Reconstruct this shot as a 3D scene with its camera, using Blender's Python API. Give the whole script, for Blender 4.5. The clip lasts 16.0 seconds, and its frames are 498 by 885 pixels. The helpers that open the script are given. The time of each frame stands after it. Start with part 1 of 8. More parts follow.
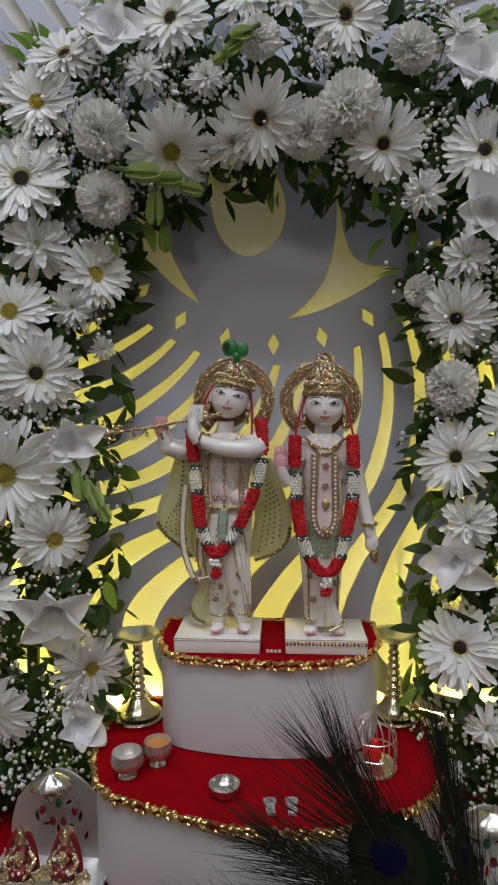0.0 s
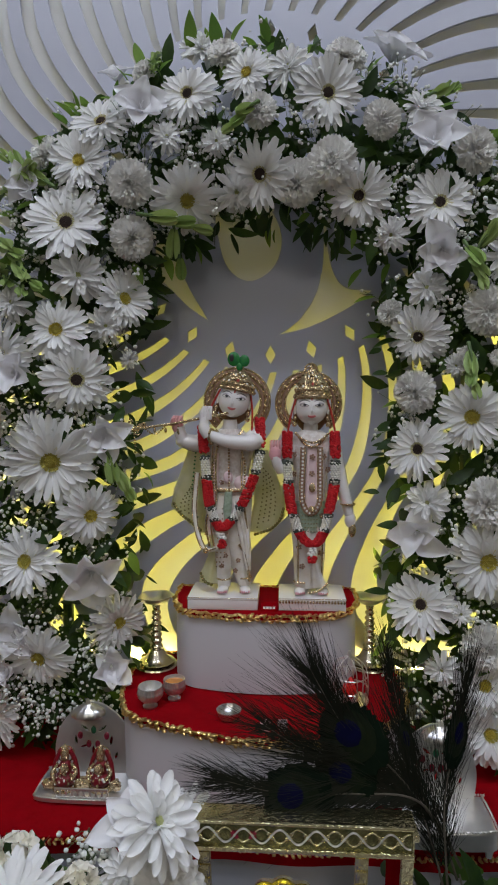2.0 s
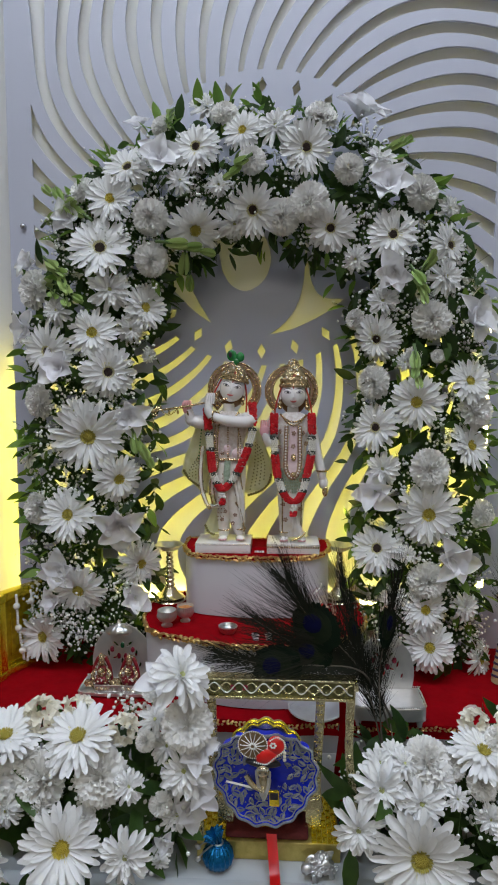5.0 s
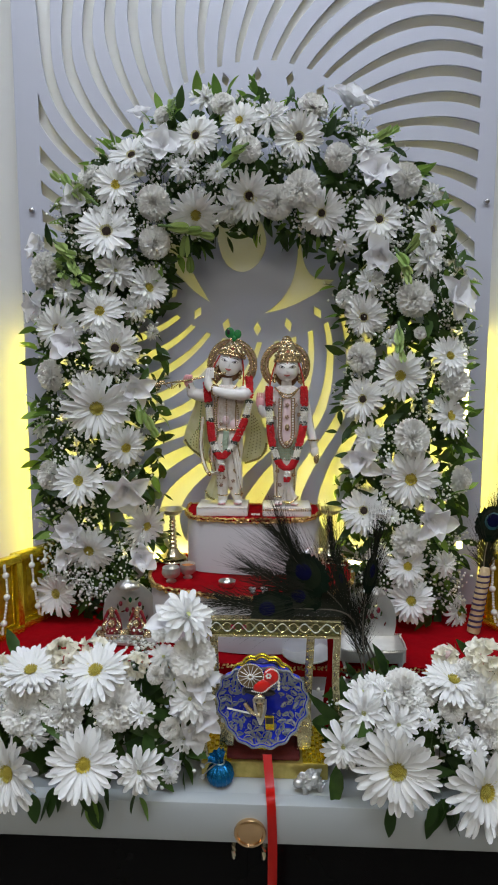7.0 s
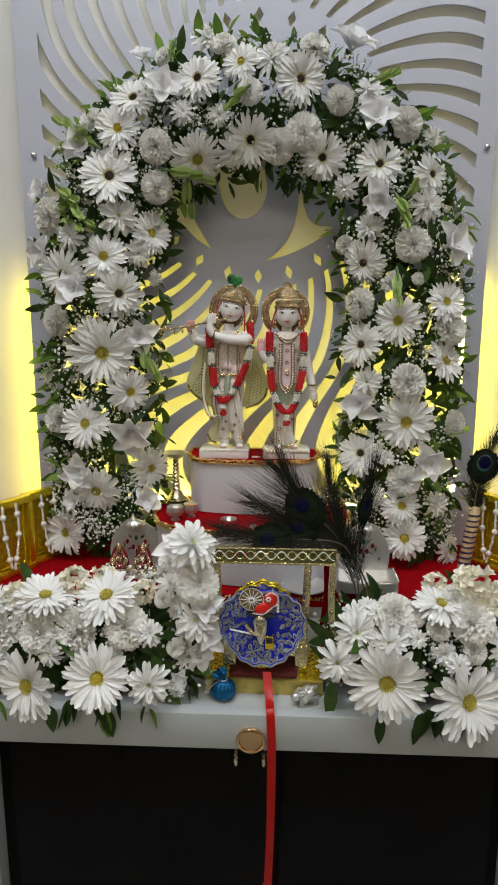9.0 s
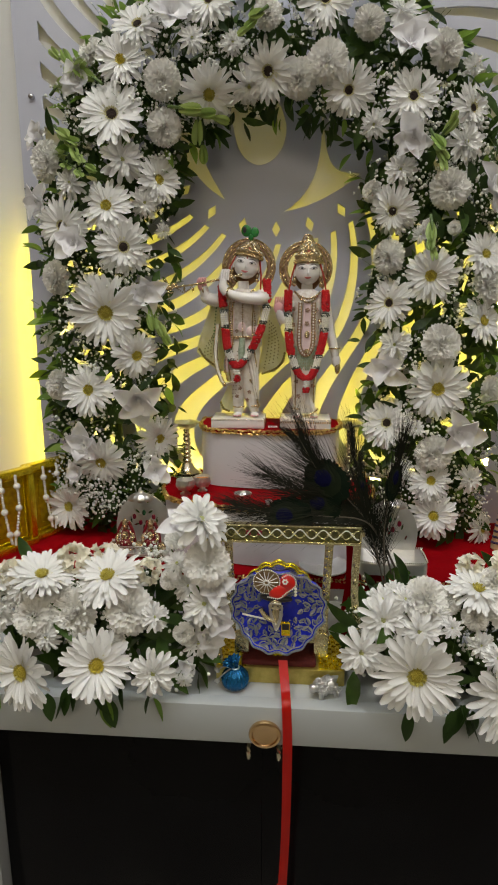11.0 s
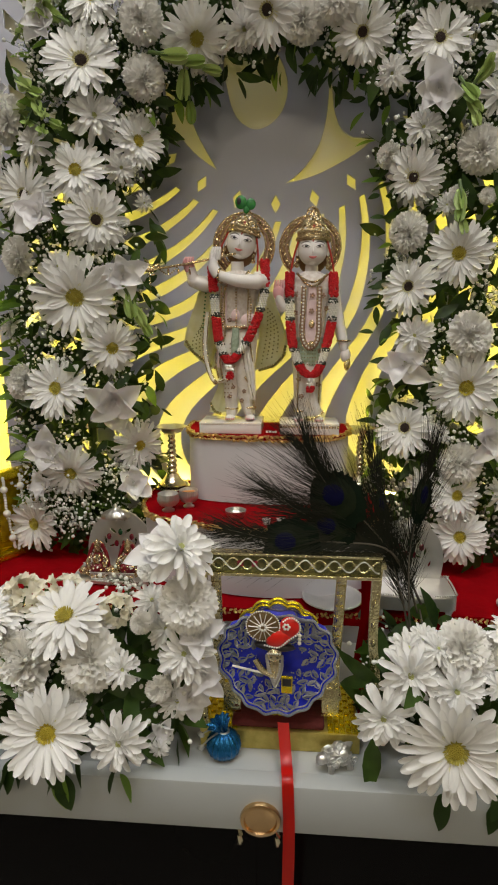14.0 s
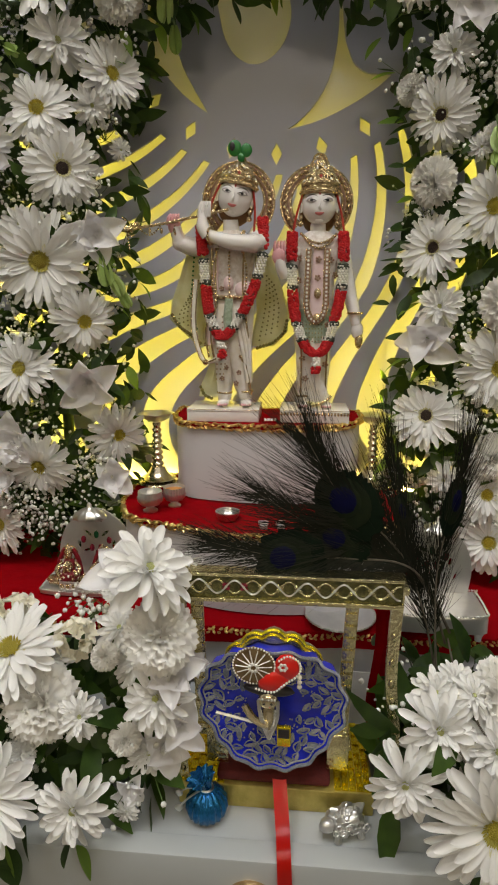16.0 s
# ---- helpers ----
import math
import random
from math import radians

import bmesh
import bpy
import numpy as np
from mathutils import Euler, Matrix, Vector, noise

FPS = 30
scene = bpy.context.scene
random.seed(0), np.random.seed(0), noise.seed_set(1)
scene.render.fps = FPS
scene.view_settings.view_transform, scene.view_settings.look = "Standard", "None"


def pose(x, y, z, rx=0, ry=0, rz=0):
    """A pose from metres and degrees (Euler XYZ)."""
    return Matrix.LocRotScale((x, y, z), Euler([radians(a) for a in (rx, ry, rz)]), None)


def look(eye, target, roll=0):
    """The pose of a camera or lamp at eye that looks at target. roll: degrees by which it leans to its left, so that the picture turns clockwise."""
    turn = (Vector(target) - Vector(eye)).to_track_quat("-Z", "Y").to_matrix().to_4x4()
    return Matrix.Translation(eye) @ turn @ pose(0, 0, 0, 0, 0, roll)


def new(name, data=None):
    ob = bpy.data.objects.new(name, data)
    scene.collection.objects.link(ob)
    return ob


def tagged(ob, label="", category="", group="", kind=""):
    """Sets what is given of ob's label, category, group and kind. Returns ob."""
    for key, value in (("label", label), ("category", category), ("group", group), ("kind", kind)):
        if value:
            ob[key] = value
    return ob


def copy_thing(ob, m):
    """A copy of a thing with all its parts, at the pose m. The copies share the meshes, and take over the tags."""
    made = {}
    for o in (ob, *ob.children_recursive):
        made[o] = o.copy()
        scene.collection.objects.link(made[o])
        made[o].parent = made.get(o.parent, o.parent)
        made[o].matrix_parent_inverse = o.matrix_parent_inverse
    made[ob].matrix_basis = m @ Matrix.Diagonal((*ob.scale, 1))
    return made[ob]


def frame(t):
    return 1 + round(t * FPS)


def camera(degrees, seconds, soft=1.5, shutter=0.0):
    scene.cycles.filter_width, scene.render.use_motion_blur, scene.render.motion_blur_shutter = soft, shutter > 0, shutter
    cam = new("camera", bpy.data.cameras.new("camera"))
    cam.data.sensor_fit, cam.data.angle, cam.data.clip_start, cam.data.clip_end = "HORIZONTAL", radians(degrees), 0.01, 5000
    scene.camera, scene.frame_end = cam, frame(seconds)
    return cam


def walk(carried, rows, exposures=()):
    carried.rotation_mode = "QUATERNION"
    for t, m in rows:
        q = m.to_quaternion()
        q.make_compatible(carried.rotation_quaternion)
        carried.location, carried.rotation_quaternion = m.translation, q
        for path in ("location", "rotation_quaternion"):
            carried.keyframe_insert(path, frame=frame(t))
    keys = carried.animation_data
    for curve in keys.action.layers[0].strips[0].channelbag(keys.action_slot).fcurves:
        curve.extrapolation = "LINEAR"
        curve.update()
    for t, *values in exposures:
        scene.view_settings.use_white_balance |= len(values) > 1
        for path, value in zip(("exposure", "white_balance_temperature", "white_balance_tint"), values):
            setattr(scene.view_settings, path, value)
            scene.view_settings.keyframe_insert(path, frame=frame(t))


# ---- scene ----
cam = camera(46.0, 16.0, soft=1.9)
PATH = [
    (0, (0.018, -0.774, 1.402), (-0.101, 1.22, 1.305), -0.3),
    (0.5, (0.017, -0.809, 1.407), (-0.094, 1.186, 1.317), -0.3),
    (1, (0.024, -0.845, 1.411), (-0.088, 1.15, 1.32), -0.3),
    (1.5, (0.023, -0.884, 1.408), (-0.093, 1.111, 1.314), -0.2),
    (2, (0.028, -0.92, 1.404), (-0.096, 1.074, 1.301), -0.1),
    (2.5, (0.031, -0.964, 1.408), (-0.097, 1.029, 1.294), -0.2),
    (3, (0.028, -1.002, 1.405), (-0.099, 0.991, 1.287), -0.1),
    (3.5, (0.033, -1.034, 1.407), (-0.089, 0.959, 1.287), -0.1),
    (4, (0.039, -1.074, 1.408), (-0.08, 0.919, 1.28), -0.1),
    (6.3, (0.051, -1.195, 1.4), (-0.044, 0.793, 1.204), 0.1),
    (6.5, (0.053, -1.204, 1.395), (-0.042, 0.784, 1.195), 0.0),
    (7, (0.044, -1.221, 1.394), (-0.048, 0.765, 1.174), 0.0),
    (7.5, (0.042, -1.235, 1.392), (-0.046, 0.749, 1.151), 0.1),
    (8, (0.039, -1.243, 1.382), (-0.047, 0.737, 1.115), 0.1),
    (8.5, (0.042, -1.253, 1.374), (-0.043, 0.721, 1.065), 0.1),
    (9, (0.043, -1.263, 1.364), (-0.046, 0.705, 1.017), 0.1),
    (9.2, (0.041, -1.266, 1.365), (-0.046, 0.698, 0.997), 0.2),
    (11.3, (0.042, -1.167, 1.334), (-0.112, 0.78, 0.906), 0.1),
    (11.5, (0.042, -1.161, 1.335), (-0.113, 0.788, 0.914), 0.2),
    (12, (0.042, -1.126, 1.33), (-0.112, 0.825, 0.92), 0.2),
    (12.5, (0.037, -1.102, 1.325), (-0.111, 0.852, 0.928), 0.2),
    (13, (0.036, -1.08, 1.313), (-0.106, 0.877, 0.924), 0.2),
    (13.5, (0.035, -1.058, 1.305), (-0.103, 0.899, 0.913), 0.2),
    (14, (0.037, -1.027, 1.303), (-0.106, 0.927, 0.9), 0.2),
    (14.5, (0.042, -0.997, 1.301), (-0.108, 0.953, 0.883), 0.2),
    (15, (0.045, -0.966, 1.294), (-0.113, 0.981, 0.862), 0.2),
    (15.5, (0.045, -0.932, 1.287), (-0.119, 1.011, 0.844), 0.2),
    (16, (0.043, -0.901, 1.284), (-0.121, 1.04, 0.83), 0.2),
]
walk(cam, [(t, look(eye, target, roll)) for t, eye, target, roll in PATH],
     exposures=[(0.0, -0.30, 7500, 9), (1.5, -0.43, 7200, 9.5), (3.5, -0.42, 7000, 9), (4.2, -0.31, 7000, 8), (6.5, 0.03, 7050, 6), (9.0, 0.08, 8100, 5), (11.5, -0.06, 9000, 6), (16.0, -0.02, 9300, 7)])


# ---- light and exposure ----
CEIL = 2.8
world = bpy.data.worlds.new("world")
scene.world = world
world.use_nodes = True
world.node_tree.nodes["Background"].inputs[0].default_value = (0.5, 0.55, 0.7, 1)
world.node_tree.nodes["Background"].inputs[1].default_value = 0.01
scene.view_settings.exposure = 0.0


def lamp(name, m, kind, energy, colour, size=0.1, size_y=None, spread=180):
    data = bpy.data.lights.new(name, kind)
    data.energy, data.color = energy, colour
    if kind == "AREA":
        data.shape = "RECTANGLE" if size_y else "DISK"
        data.size = size
        if size_y:
            data.size_y = size_y
        data.spread = radians(spread)
    else:
        data.shadow_soft_size = size
    ob = new(name, data)
    ob.matrix_world = m
    return ob


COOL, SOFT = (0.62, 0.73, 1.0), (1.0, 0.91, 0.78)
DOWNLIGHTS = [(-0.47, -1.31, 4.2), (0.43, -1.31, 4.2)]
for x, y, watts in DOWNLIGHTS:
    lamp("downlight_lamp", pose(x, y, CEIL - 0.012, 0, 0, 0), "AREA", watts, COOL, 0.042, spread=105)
# flat fill lights, added unseen in the ceiling: place, size across and along, watts
FILL_LIGHTS = [(-0.02, -0.80, 1.8, 0.16, 14.5, COOL), (-0.9, -3.0, 0.6, 0.6, 9, SOFT), (0.9, -3.0, 0.6, 0.6, 9, SOFT)]
for x, y, w, d, watts, tone in FILL_LIGHTS:
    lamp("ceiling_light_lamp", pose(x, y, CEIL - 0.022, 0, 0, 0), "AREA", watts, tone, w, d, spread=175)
LED = (1.0, 0.88, 0.13)
lamp("led_lamp", pose(-0.002, 0.0108, 1.006, 180 - 0.8, 0, 0), "AREA", 0.8, LED, 0.95, 0.008, spread=5)
SIDE_STRIPS = (-0.446, 0.434)
for x in SIDE_STRIPS:
    lamp("led_side_lamp", pose(-0.4735 if x < 0 else 0.4605, 0.033, 1.20, 90, 0, -90 if x > 0 else 90), "AREA", 0.95 if x < 0 else 0.65, (1.0, 0.86, 0.03), 0.018, 0.56)
    lamp("led_inner_lamp", pose(x * 0.972, 0.0108, 1.27, 90, 0, 89.3 if x > 0 else -89.3), "AREA", 0.6, LED, 0.007, 0.56, spread=15)

# ---- materials ----


def shader(name, colour, rough=0.5, metal=0.0, spec=0.5, vary=0.0, grain=0.0, scale=60.0, bump=0.0, translucent=0.0,
           clear=0.0, emit=None, emit_power=0.0, tint=None, transmission=0.0, sheen=0.0, island=False):
    m = bpy.data.materials.new(name)
    m.use_nodes = True
    nt = m.node_tree
    b = nt.nodes["Principled BSDF"]
    b.inputs["Base Color"].default_value = (*colour, 1)
    b.inputs["Roughness"].default_value = rough
    b.inputs["Metallic"].default_value = metal
    b.inputs["Specular IOR Level"].default_value = spec
    b.inputs["Coat Weight"].default_value = clear
    b.inputs["Coat Roughness"].default_value = 0.08
    b.inputs["Transmission Weight"].default_value = transmission
    b.inputs["Sheen Weight"].default_value = sheen
    if emit:
        b.inputs["Emission Color"].default_value = (*emit, 1)
        b.inputs["Emission Strength"].default_value = emit_power
    link = nt.links.new
    coords = nt.nodes.new("ShaderNodeTexCoord")
    source = None
    if vary or grain or tint:
        mix = nt.nodes.new("ShaderNodeMix")
        mix.data_type = "RGBA"
        other = tint or tuple(c * 0.55 for c in colour)
        mix.inputs["A"].default_value, mix.inputs["B"].default_value = (*colour, 1), (*other, 1)
        n1 = nt.nodes.new("ShaderNodeTexNoise")
        n1.inputs["Scale"].default_value, n1.inputs["Detail"].default_value = scale, 6
        link(coords.outputs["Object"], n1.inputs["Vector"])
        ramp = nt.nodes.new("ShaderNodeMapRange")
        ramp.inputs["From Min"].default_value, ramp.inputs["From Max"].default_value = 0.35, 0.75
        ramp.inputs["To Min"].default_value, ramp.inputs["To Max"].default_value = 0, grain
        link(n1.outputs["Fac"], ramp.inputs["Value"])
        add = nt.nodes.new("ShaderNodeMath")
        add.operation = "MULTIPLY_ADD"
        if island:
            info = nt.nodes.new("ShaderNodeNewGeometry")
            link(info.outputs["Random Per Island"], add.inputs[0])
        else:
            info = nt.nodes.new("ShaderNodeObjectInfo")
            link(info.outputs["Random"], add.inputs[0])
        add.inputs[1].default_value = vary
        link(ramp.outputs["Result"], add.inputs[2])
        add.use_clamp = True
        link(add.outputs[0], mix.inputs["Factor"])
        link(mix.outputs["Result"], b.inputs["Base Color"])
        source = mix.outputs["Result"]
    if bump:
        n2 = nt.nodes.new("ShaderNodeTexNoise")
        n2.inputs["Scale"].default_value, n2.inputs["Detail"].default_value = scale * 2.5, 5
        link(coords.outputs["Object"], n2.inputs["Vector"])
        bp = nt.nodes.new("ShaderNodeBump")
        bp.inputs["Strength"].default_value, bp.inputs["Distance"].default_value = bump, 0.002
        link(n2.outputs["Fac"], bp.inputs["Height"])
        link(bp.outputs["Normal"], b.inputs["Normal"])
    if translucent:
        tr = nt.nodes.new("ShaderNodeBsdfTranslucent")
        tr.inputs["Color"].default_value = (*colour, 1)
        if source:
            link(source, tr.inputs["Color"])
        ms = nt.nodes.new("ShaderNodeMixShader")
        ms.inputs[0].default_value = translucent
        link(b.outputs[0], ms.inputs[1])
        link(tr.outputs[0], ms.inputs[2])
        link(ms.outputs[0], nt.nodes["Material Output"].inputs["Surface"])
    return m


PETAL = shader("white_petal", (0.92, 0.92, 0.91), 0.55, vary=0.12, grain=0.10, scale=120, tint=(0.84, 0.83, 0.76), translucent=0.28, spec=0.25)
CREAM = shader("cream_petal", (0.94, 0.93, 0.90), 0.6, vary=0.2, grain=0.15, scale=90, tint=(0.90, 0.88, 0.82), translucent=0.32, spec=0.2)
PALE = shader("sheer_petal", (0.92, 0.92, 0.93), 0.5, vary=0.3, grain=0.12, scale=60, tint=(0.87, 0.83, 0.86), translucent=0.35, spec=0.25)
DARK_EYE = shader("dark_flower_centre", (0.03, 0.02, 0.02), 0.8, grain=0.8, scale=500, tint=(0.12, 0.07, 0.04), bump=0.6)
YELLOW_EYE = shader("yellow_flower_centre", (0.70, 0.53, 0.05), 0.8, vary=0.5, grain=0.6, scale=400, tint=(0.38, 0.36, 0.10), bump=0.6)
GREEN_EYE = shader("green_flower_centre", (0.56, 0.60, 0.24), 0.8, grain=0.6, scale=400, tint=(0.74, 0.72, 0.45), bump=0.5)
LEAF = shader("dark_leaf", (0.014, 0.040, 0.010), 0.42, vary=0.7, grain=0.4, scale=70, tint=(0.07, 0.145, 0.024), translucent=0.45, spec=0.5, bump=0.15, island=True)
LEAF_BRIGHT = shader("fresh_leaf", (0.10, 0.23, 0.04), 0.38, vary=0.8, grain=0.4, scale=70, tint=(0.26, 0.42, 0.07), translucent=0.5, spec=0.5, bump=0.15)
STEM = shader("green_stem", (0.10, 0.17, 0.05), 0.5, grain=0.5, scale=200)
BUD = shader("pale_bud", (0.46, 0.56, 0.22), 0.5, vary=0.5, grain=0.4, scale=80, tint=(0.20, 0.36, 0.07), translucent=0.2)
FLORET = shader("cream_floret", (0.80, 0.74, 0.40), 0.7, vary=0.5, grain=0.4, scale=200, tint=(0.86, 0.84, 0.66), translucent=0.4)
TAN_FLORET = shader("tan_floret", (0.50, 0.45, 0.20), 0.7, vary=0.5, grain=0.4, scale=200, tint=(0.76, 0.73, 0.46), translucent=0.3)
TUBEROSE = shader("blush_cream_petal", (0.94, 0.92, 0.80), 0.5, vary=0.2, grain=0.4, scale=9, tint=(0.92, 0.84, 0.70), translucent=0.3)
GYP = shader("tiny_white_blossom", (0.80, 0.81, 0.78), 0.75, vary=0.4, grain=0.4, scale=300, tint=(0.66, 0.66, 0.58), island=True)
LAMINATE = shader("white_gloss_laminate", (0.51, 0.525, 0.615), 0.40, grain=0.10, scale=4, spec=0.6, tint=(0.48, 0.495, 0.585), clear=0.02)
LAMINATE.node_tree.nodes["Principled BSDF"].inputs["Coat Roughness"].default_value = 0.03
WALL = shader("white_wall_paint", (0.77, 0.77, 0.76), 0.6, grain=0.3, scale=6, tint=(0.73, 0.73, 0.72), bump=0.05)
CEILING = shader("ceiling_paint", (0.78, 0.79, 0.82), 0.8, grain=0.2, scale=3, tint=(0.74, 0.75, 0.78))
FLOOR = shader("grey_floor_tile", (0.26, 0.245, 0.23), 0.25, grain=0.5, scale=5, tint=(0.21, 0.20, 0.19))
SHELF = shader("grey_shelf_laminate", (0.40, 0.425, 0.425), 0.22, grain=0.25, scale=14, tint=(0.37, 0.395, 0.395))
BLACK_GLOSS = shader("dark_glass_laminate", (0.003, 0.003, 0.0035), 0.16, spec=0.12, grain=0.5, scale=6, tint=(0.005, 0.005, 0.0055))
PLINTH = shader("matt_white_paint", (0.57, 0.55, 0.57), 0.5, grain=0.35, scale=9, tint=(0.53, 0.51, 0.53), bump=0.04)
RED_CLOTH = shader("red_velvet", (0.30, 0.002, 0.006), 0.95, grain=0.6, scale=40, tint=(0.20, 0.0015, 0.004), bump=0.4, spec=0.05)
GOLD = shader("gold_trim", (0.80, 0.55, 0.22), 0.28, metal=1.0, vary=0.5, grain=0.5, scale=150, tint=(0.50, 0.33, 0.12), island=True)
BRASS = shader("brass", (0.82, 0.72, 0.50), 0.22, metal=1.0, grain=0.5, scale=60, tint=(0.64, 0.52, 0.32))
BRONZE = shader("polished_bronze", (0.78, 0.52, 0.28), 0.2, metal=1.0, grain=0.5, scale=60, tint=(0.60, 0.38, 0.18))
# tone of the unseen walls, picked dark to keep the room's bounce low
ROOM = shader("unseen_wall_taupe", (0.30, 0.28, 0.26), 0.7, grain=0.3, scale=6, tint=(0.26, 0.245, 0.23), bump=0.05)
SILVER = shader("silver", (0.80, 0.79, 0.76), 0.28, metal=1.0, grain=0.5, scale=80, tint=(0.58, 0.57, 0.54), bump=0.1)
CARCASS = shader("grey_cabinet_board", (0.30, 0.31, 0.31), 0.45, grain=0.3, scale=12, tint=(0.26, 0.27, 0.27))
STEEL = shader("steel", (0.6, 0.6, 0.62), 0.25, metal=1.0, grain=0.4, scale=300)
GLOW_WHITE = shader("downlight_diffuser", (0.9, 0.9, 0.9), 0.5, emit=(0.92, 0.96, 1.0), emit_power=30)
# glowing face of the fill lights added out of view
FILL_GLOW = shader("fill_light_diffuser", (0.9, 0.9, 0.9), 0.5, emit=(0.86, 0.92, 1.0), emit_power=8)
LED_DIODE = shader("led_diffuser", (0.9, 0.8, 0.4), 0.5, emit=(1.0, 0.88, 0.28), emit_power=34)

# ---- mesh helpers ----


def finish(bm, name, mats, smooth=True):
    me = bpy.data.meshes.new(name)
    bm.normal_update()
    bm.to_mesh(me)
    bm.free()
    for m in (mats if isinstance(mats, (list, tuple)) else [mats]):
        me.materials.append(m)
    if smooth:
        me.shade_smooth()
        me.set_sharp_from_angle(angle=radians(42))
    return me


def empty(name, label, category, m=None, group="", kind=""):
    ob = new(name)
    ob.empty_display_size = 0.03
    if m is not None:
        ob.matrix_world = m
    return tagged(ob, label, category, group, kind)


def part(name, bm, mats, parent=None, label="", m=None):
    """One mesh object from a bmesh (or mesh) under a thing or part, built in the parent's own space."""
    me = bm if isinstance(bm, bpy.types.Mesh) else finish(bm, name, mats)
    ob = new(name, me)
    ob.parent = parent
    if m is not None:
        ob.matrix_local = m
    if label:
        tagged(ob, label)
    return ob


def thing(name, bm, mats, label, category, m=None, group="", kind=""):
    ob = part(name, bm, mats, None)
    if m is not None:
        ob.matrix_world = m
    return tagged(ob, label, category, group, kind)


def box(bm, x0, x1, y0, y1, z0, z1, bevel=0.0, mat=0, seg=2):
    made = bmesh.ops.create_cube(bm, size=1.0, matrix=Matrix.LocRotScale(((x0 + x1) / 2, (y0 + y1) / 2, (z0 + z1) / 2), None, (x1 - x0, y1 - y0, z1 - z0)))
    vs = made["verts"]
    fs = set(f for v in vs for f in v.link_faces)
    if bevel:
        es = list(set(e for v in vs for e in v.link_edges))
        out = bmesh.ops.bevel(bm, geom=es, offset=bevel, segments=seg, affect="EDGES", profile=0.5)
        flat = set(f for f in fs if f.is_valid) - set(out["faces"])
        for e in set(e for f in flat for e in f.edges):
            e.smooth = False
        fs = flat | set(out["faces"])
    for f in fs:
        f.material_index = mat
    return bm


def blob(bm, at, size, m=None, mat=0, u=12, v=8, wob=0.0):
    """An ellipsoid; wob makes it uneven."""
    base = Matrix.LocRotScale(at, m.to_quaternion() if m else None, size)
    shift = Vector(at) * 90

    def vert(x, y, z):
        co = Vector((x, y, z))
        if wob:
            co *= 1 + wob * noise.noise(co * 2.3 + shift)
        return bm.verts.new(base @ co)

    rows = []
    for i in range(1, v):
        a = math.pi * i / v
        rows.append([vert(math.sin(a) * math.cos(2 * math.pi * k / u), math.sin(a) * math.sin(2 * math.pi * k / u), math.cos(a)) for k in range(u)])
    top, low = vert(0, 0, 1), vert(0, 0, -1)
    made = []
    for k in range(u):
        j = (k + 1) % u
        made.append(bm.faces.new((top, rows[0][k], rows[0][j])))
        made.append(bm.faces.new((low, rows[-1][j], rows[-1][k])))
        for p, q in zip(rows, rows[1:]):
            made.append(bm.faces.new((p[k], q[k], q[j], p[j])))
    for f in made:
        f.material_index, f.smooth = mat, True
    return bm


def lathe(bm, profile, at=(0, 0, 0), n=24, mat=0, sx=1.0, sy=1.0, flute=0.0, lobes=0):
    """Turns a profile of (radius, height) round the z axis; flute and lobes give ribs."""
    rings = []
    for r, z in profile:
        ring = []
        for i in range(n):
            a = 2 * math.pi * i / n
            q = r * (1 + flute * math.cos(lobes * a))
            ring.append(bm.verts.new((at[0] + q * sx * math.cos(a), at[1] + q * sy * math.sin(a), at[2] + z)))
        rings.append(ring)
    for a, b in zip(rings, rings[1:]):
        for i in range(n):
            f = bm.faces.new((a[i], a[(i + 1) % n], b[(i + 1) % n], b[i]))
            f.material_index = mat
    for ring, flip in ((rings[0], True), (rings[-1], False)):
        f = bm.faces.new(ring[::-1] if flip else ring)
        f.material_index = mat
    return bm


def tube(bm, pts, radius, n=8, mat=0, closed=False, taper=None):
    """A round bar along points; taper gives a radius at each point."""
    pts = [Vector(p) for p in pts]
    rings = []
    ref = Vector((0.13, 0.21, 0.97))
    for i, p in enumerate(pts):
        a, b = pts[max(0, i - 1)], pts[min(len(pts) - 1, i + 1)]
        if closed:
            a, b = pts[i - 1], pts[(i + 1) % len(pts)]
        d = (b - a).normalized()
        s = d.cross(ref)
        if s.length < 0.05:
            s = d.cross(Vector((1, 0, 0)))
        s.normalize()
        w = d.cross(s)
        r = taper[i] if taper else radius
        rings.append([bm.verts.new(p + r * (math.cos(2 * math.pi * k / n) * s + math.sin(2 * math.pi * k / n) * w)) for k in range(n)])
    pairs = list(zip(rings, rings[1:])) + ([(rings[-1], rings[0])] if closed else [])
    for a, b in pairs:
        for k in range(n):
            f = bm.faces.new((a[k], a[(k + 1) % n], b[(k + 1) % n], b[k]))
            f.material_index = mat
            f.smooth = True
    if not closed:
        bm.faces.new(rings[0][::-1]).material_index = mat
        bm.faces.new(rings[-1]).material_index = mat
    return bm


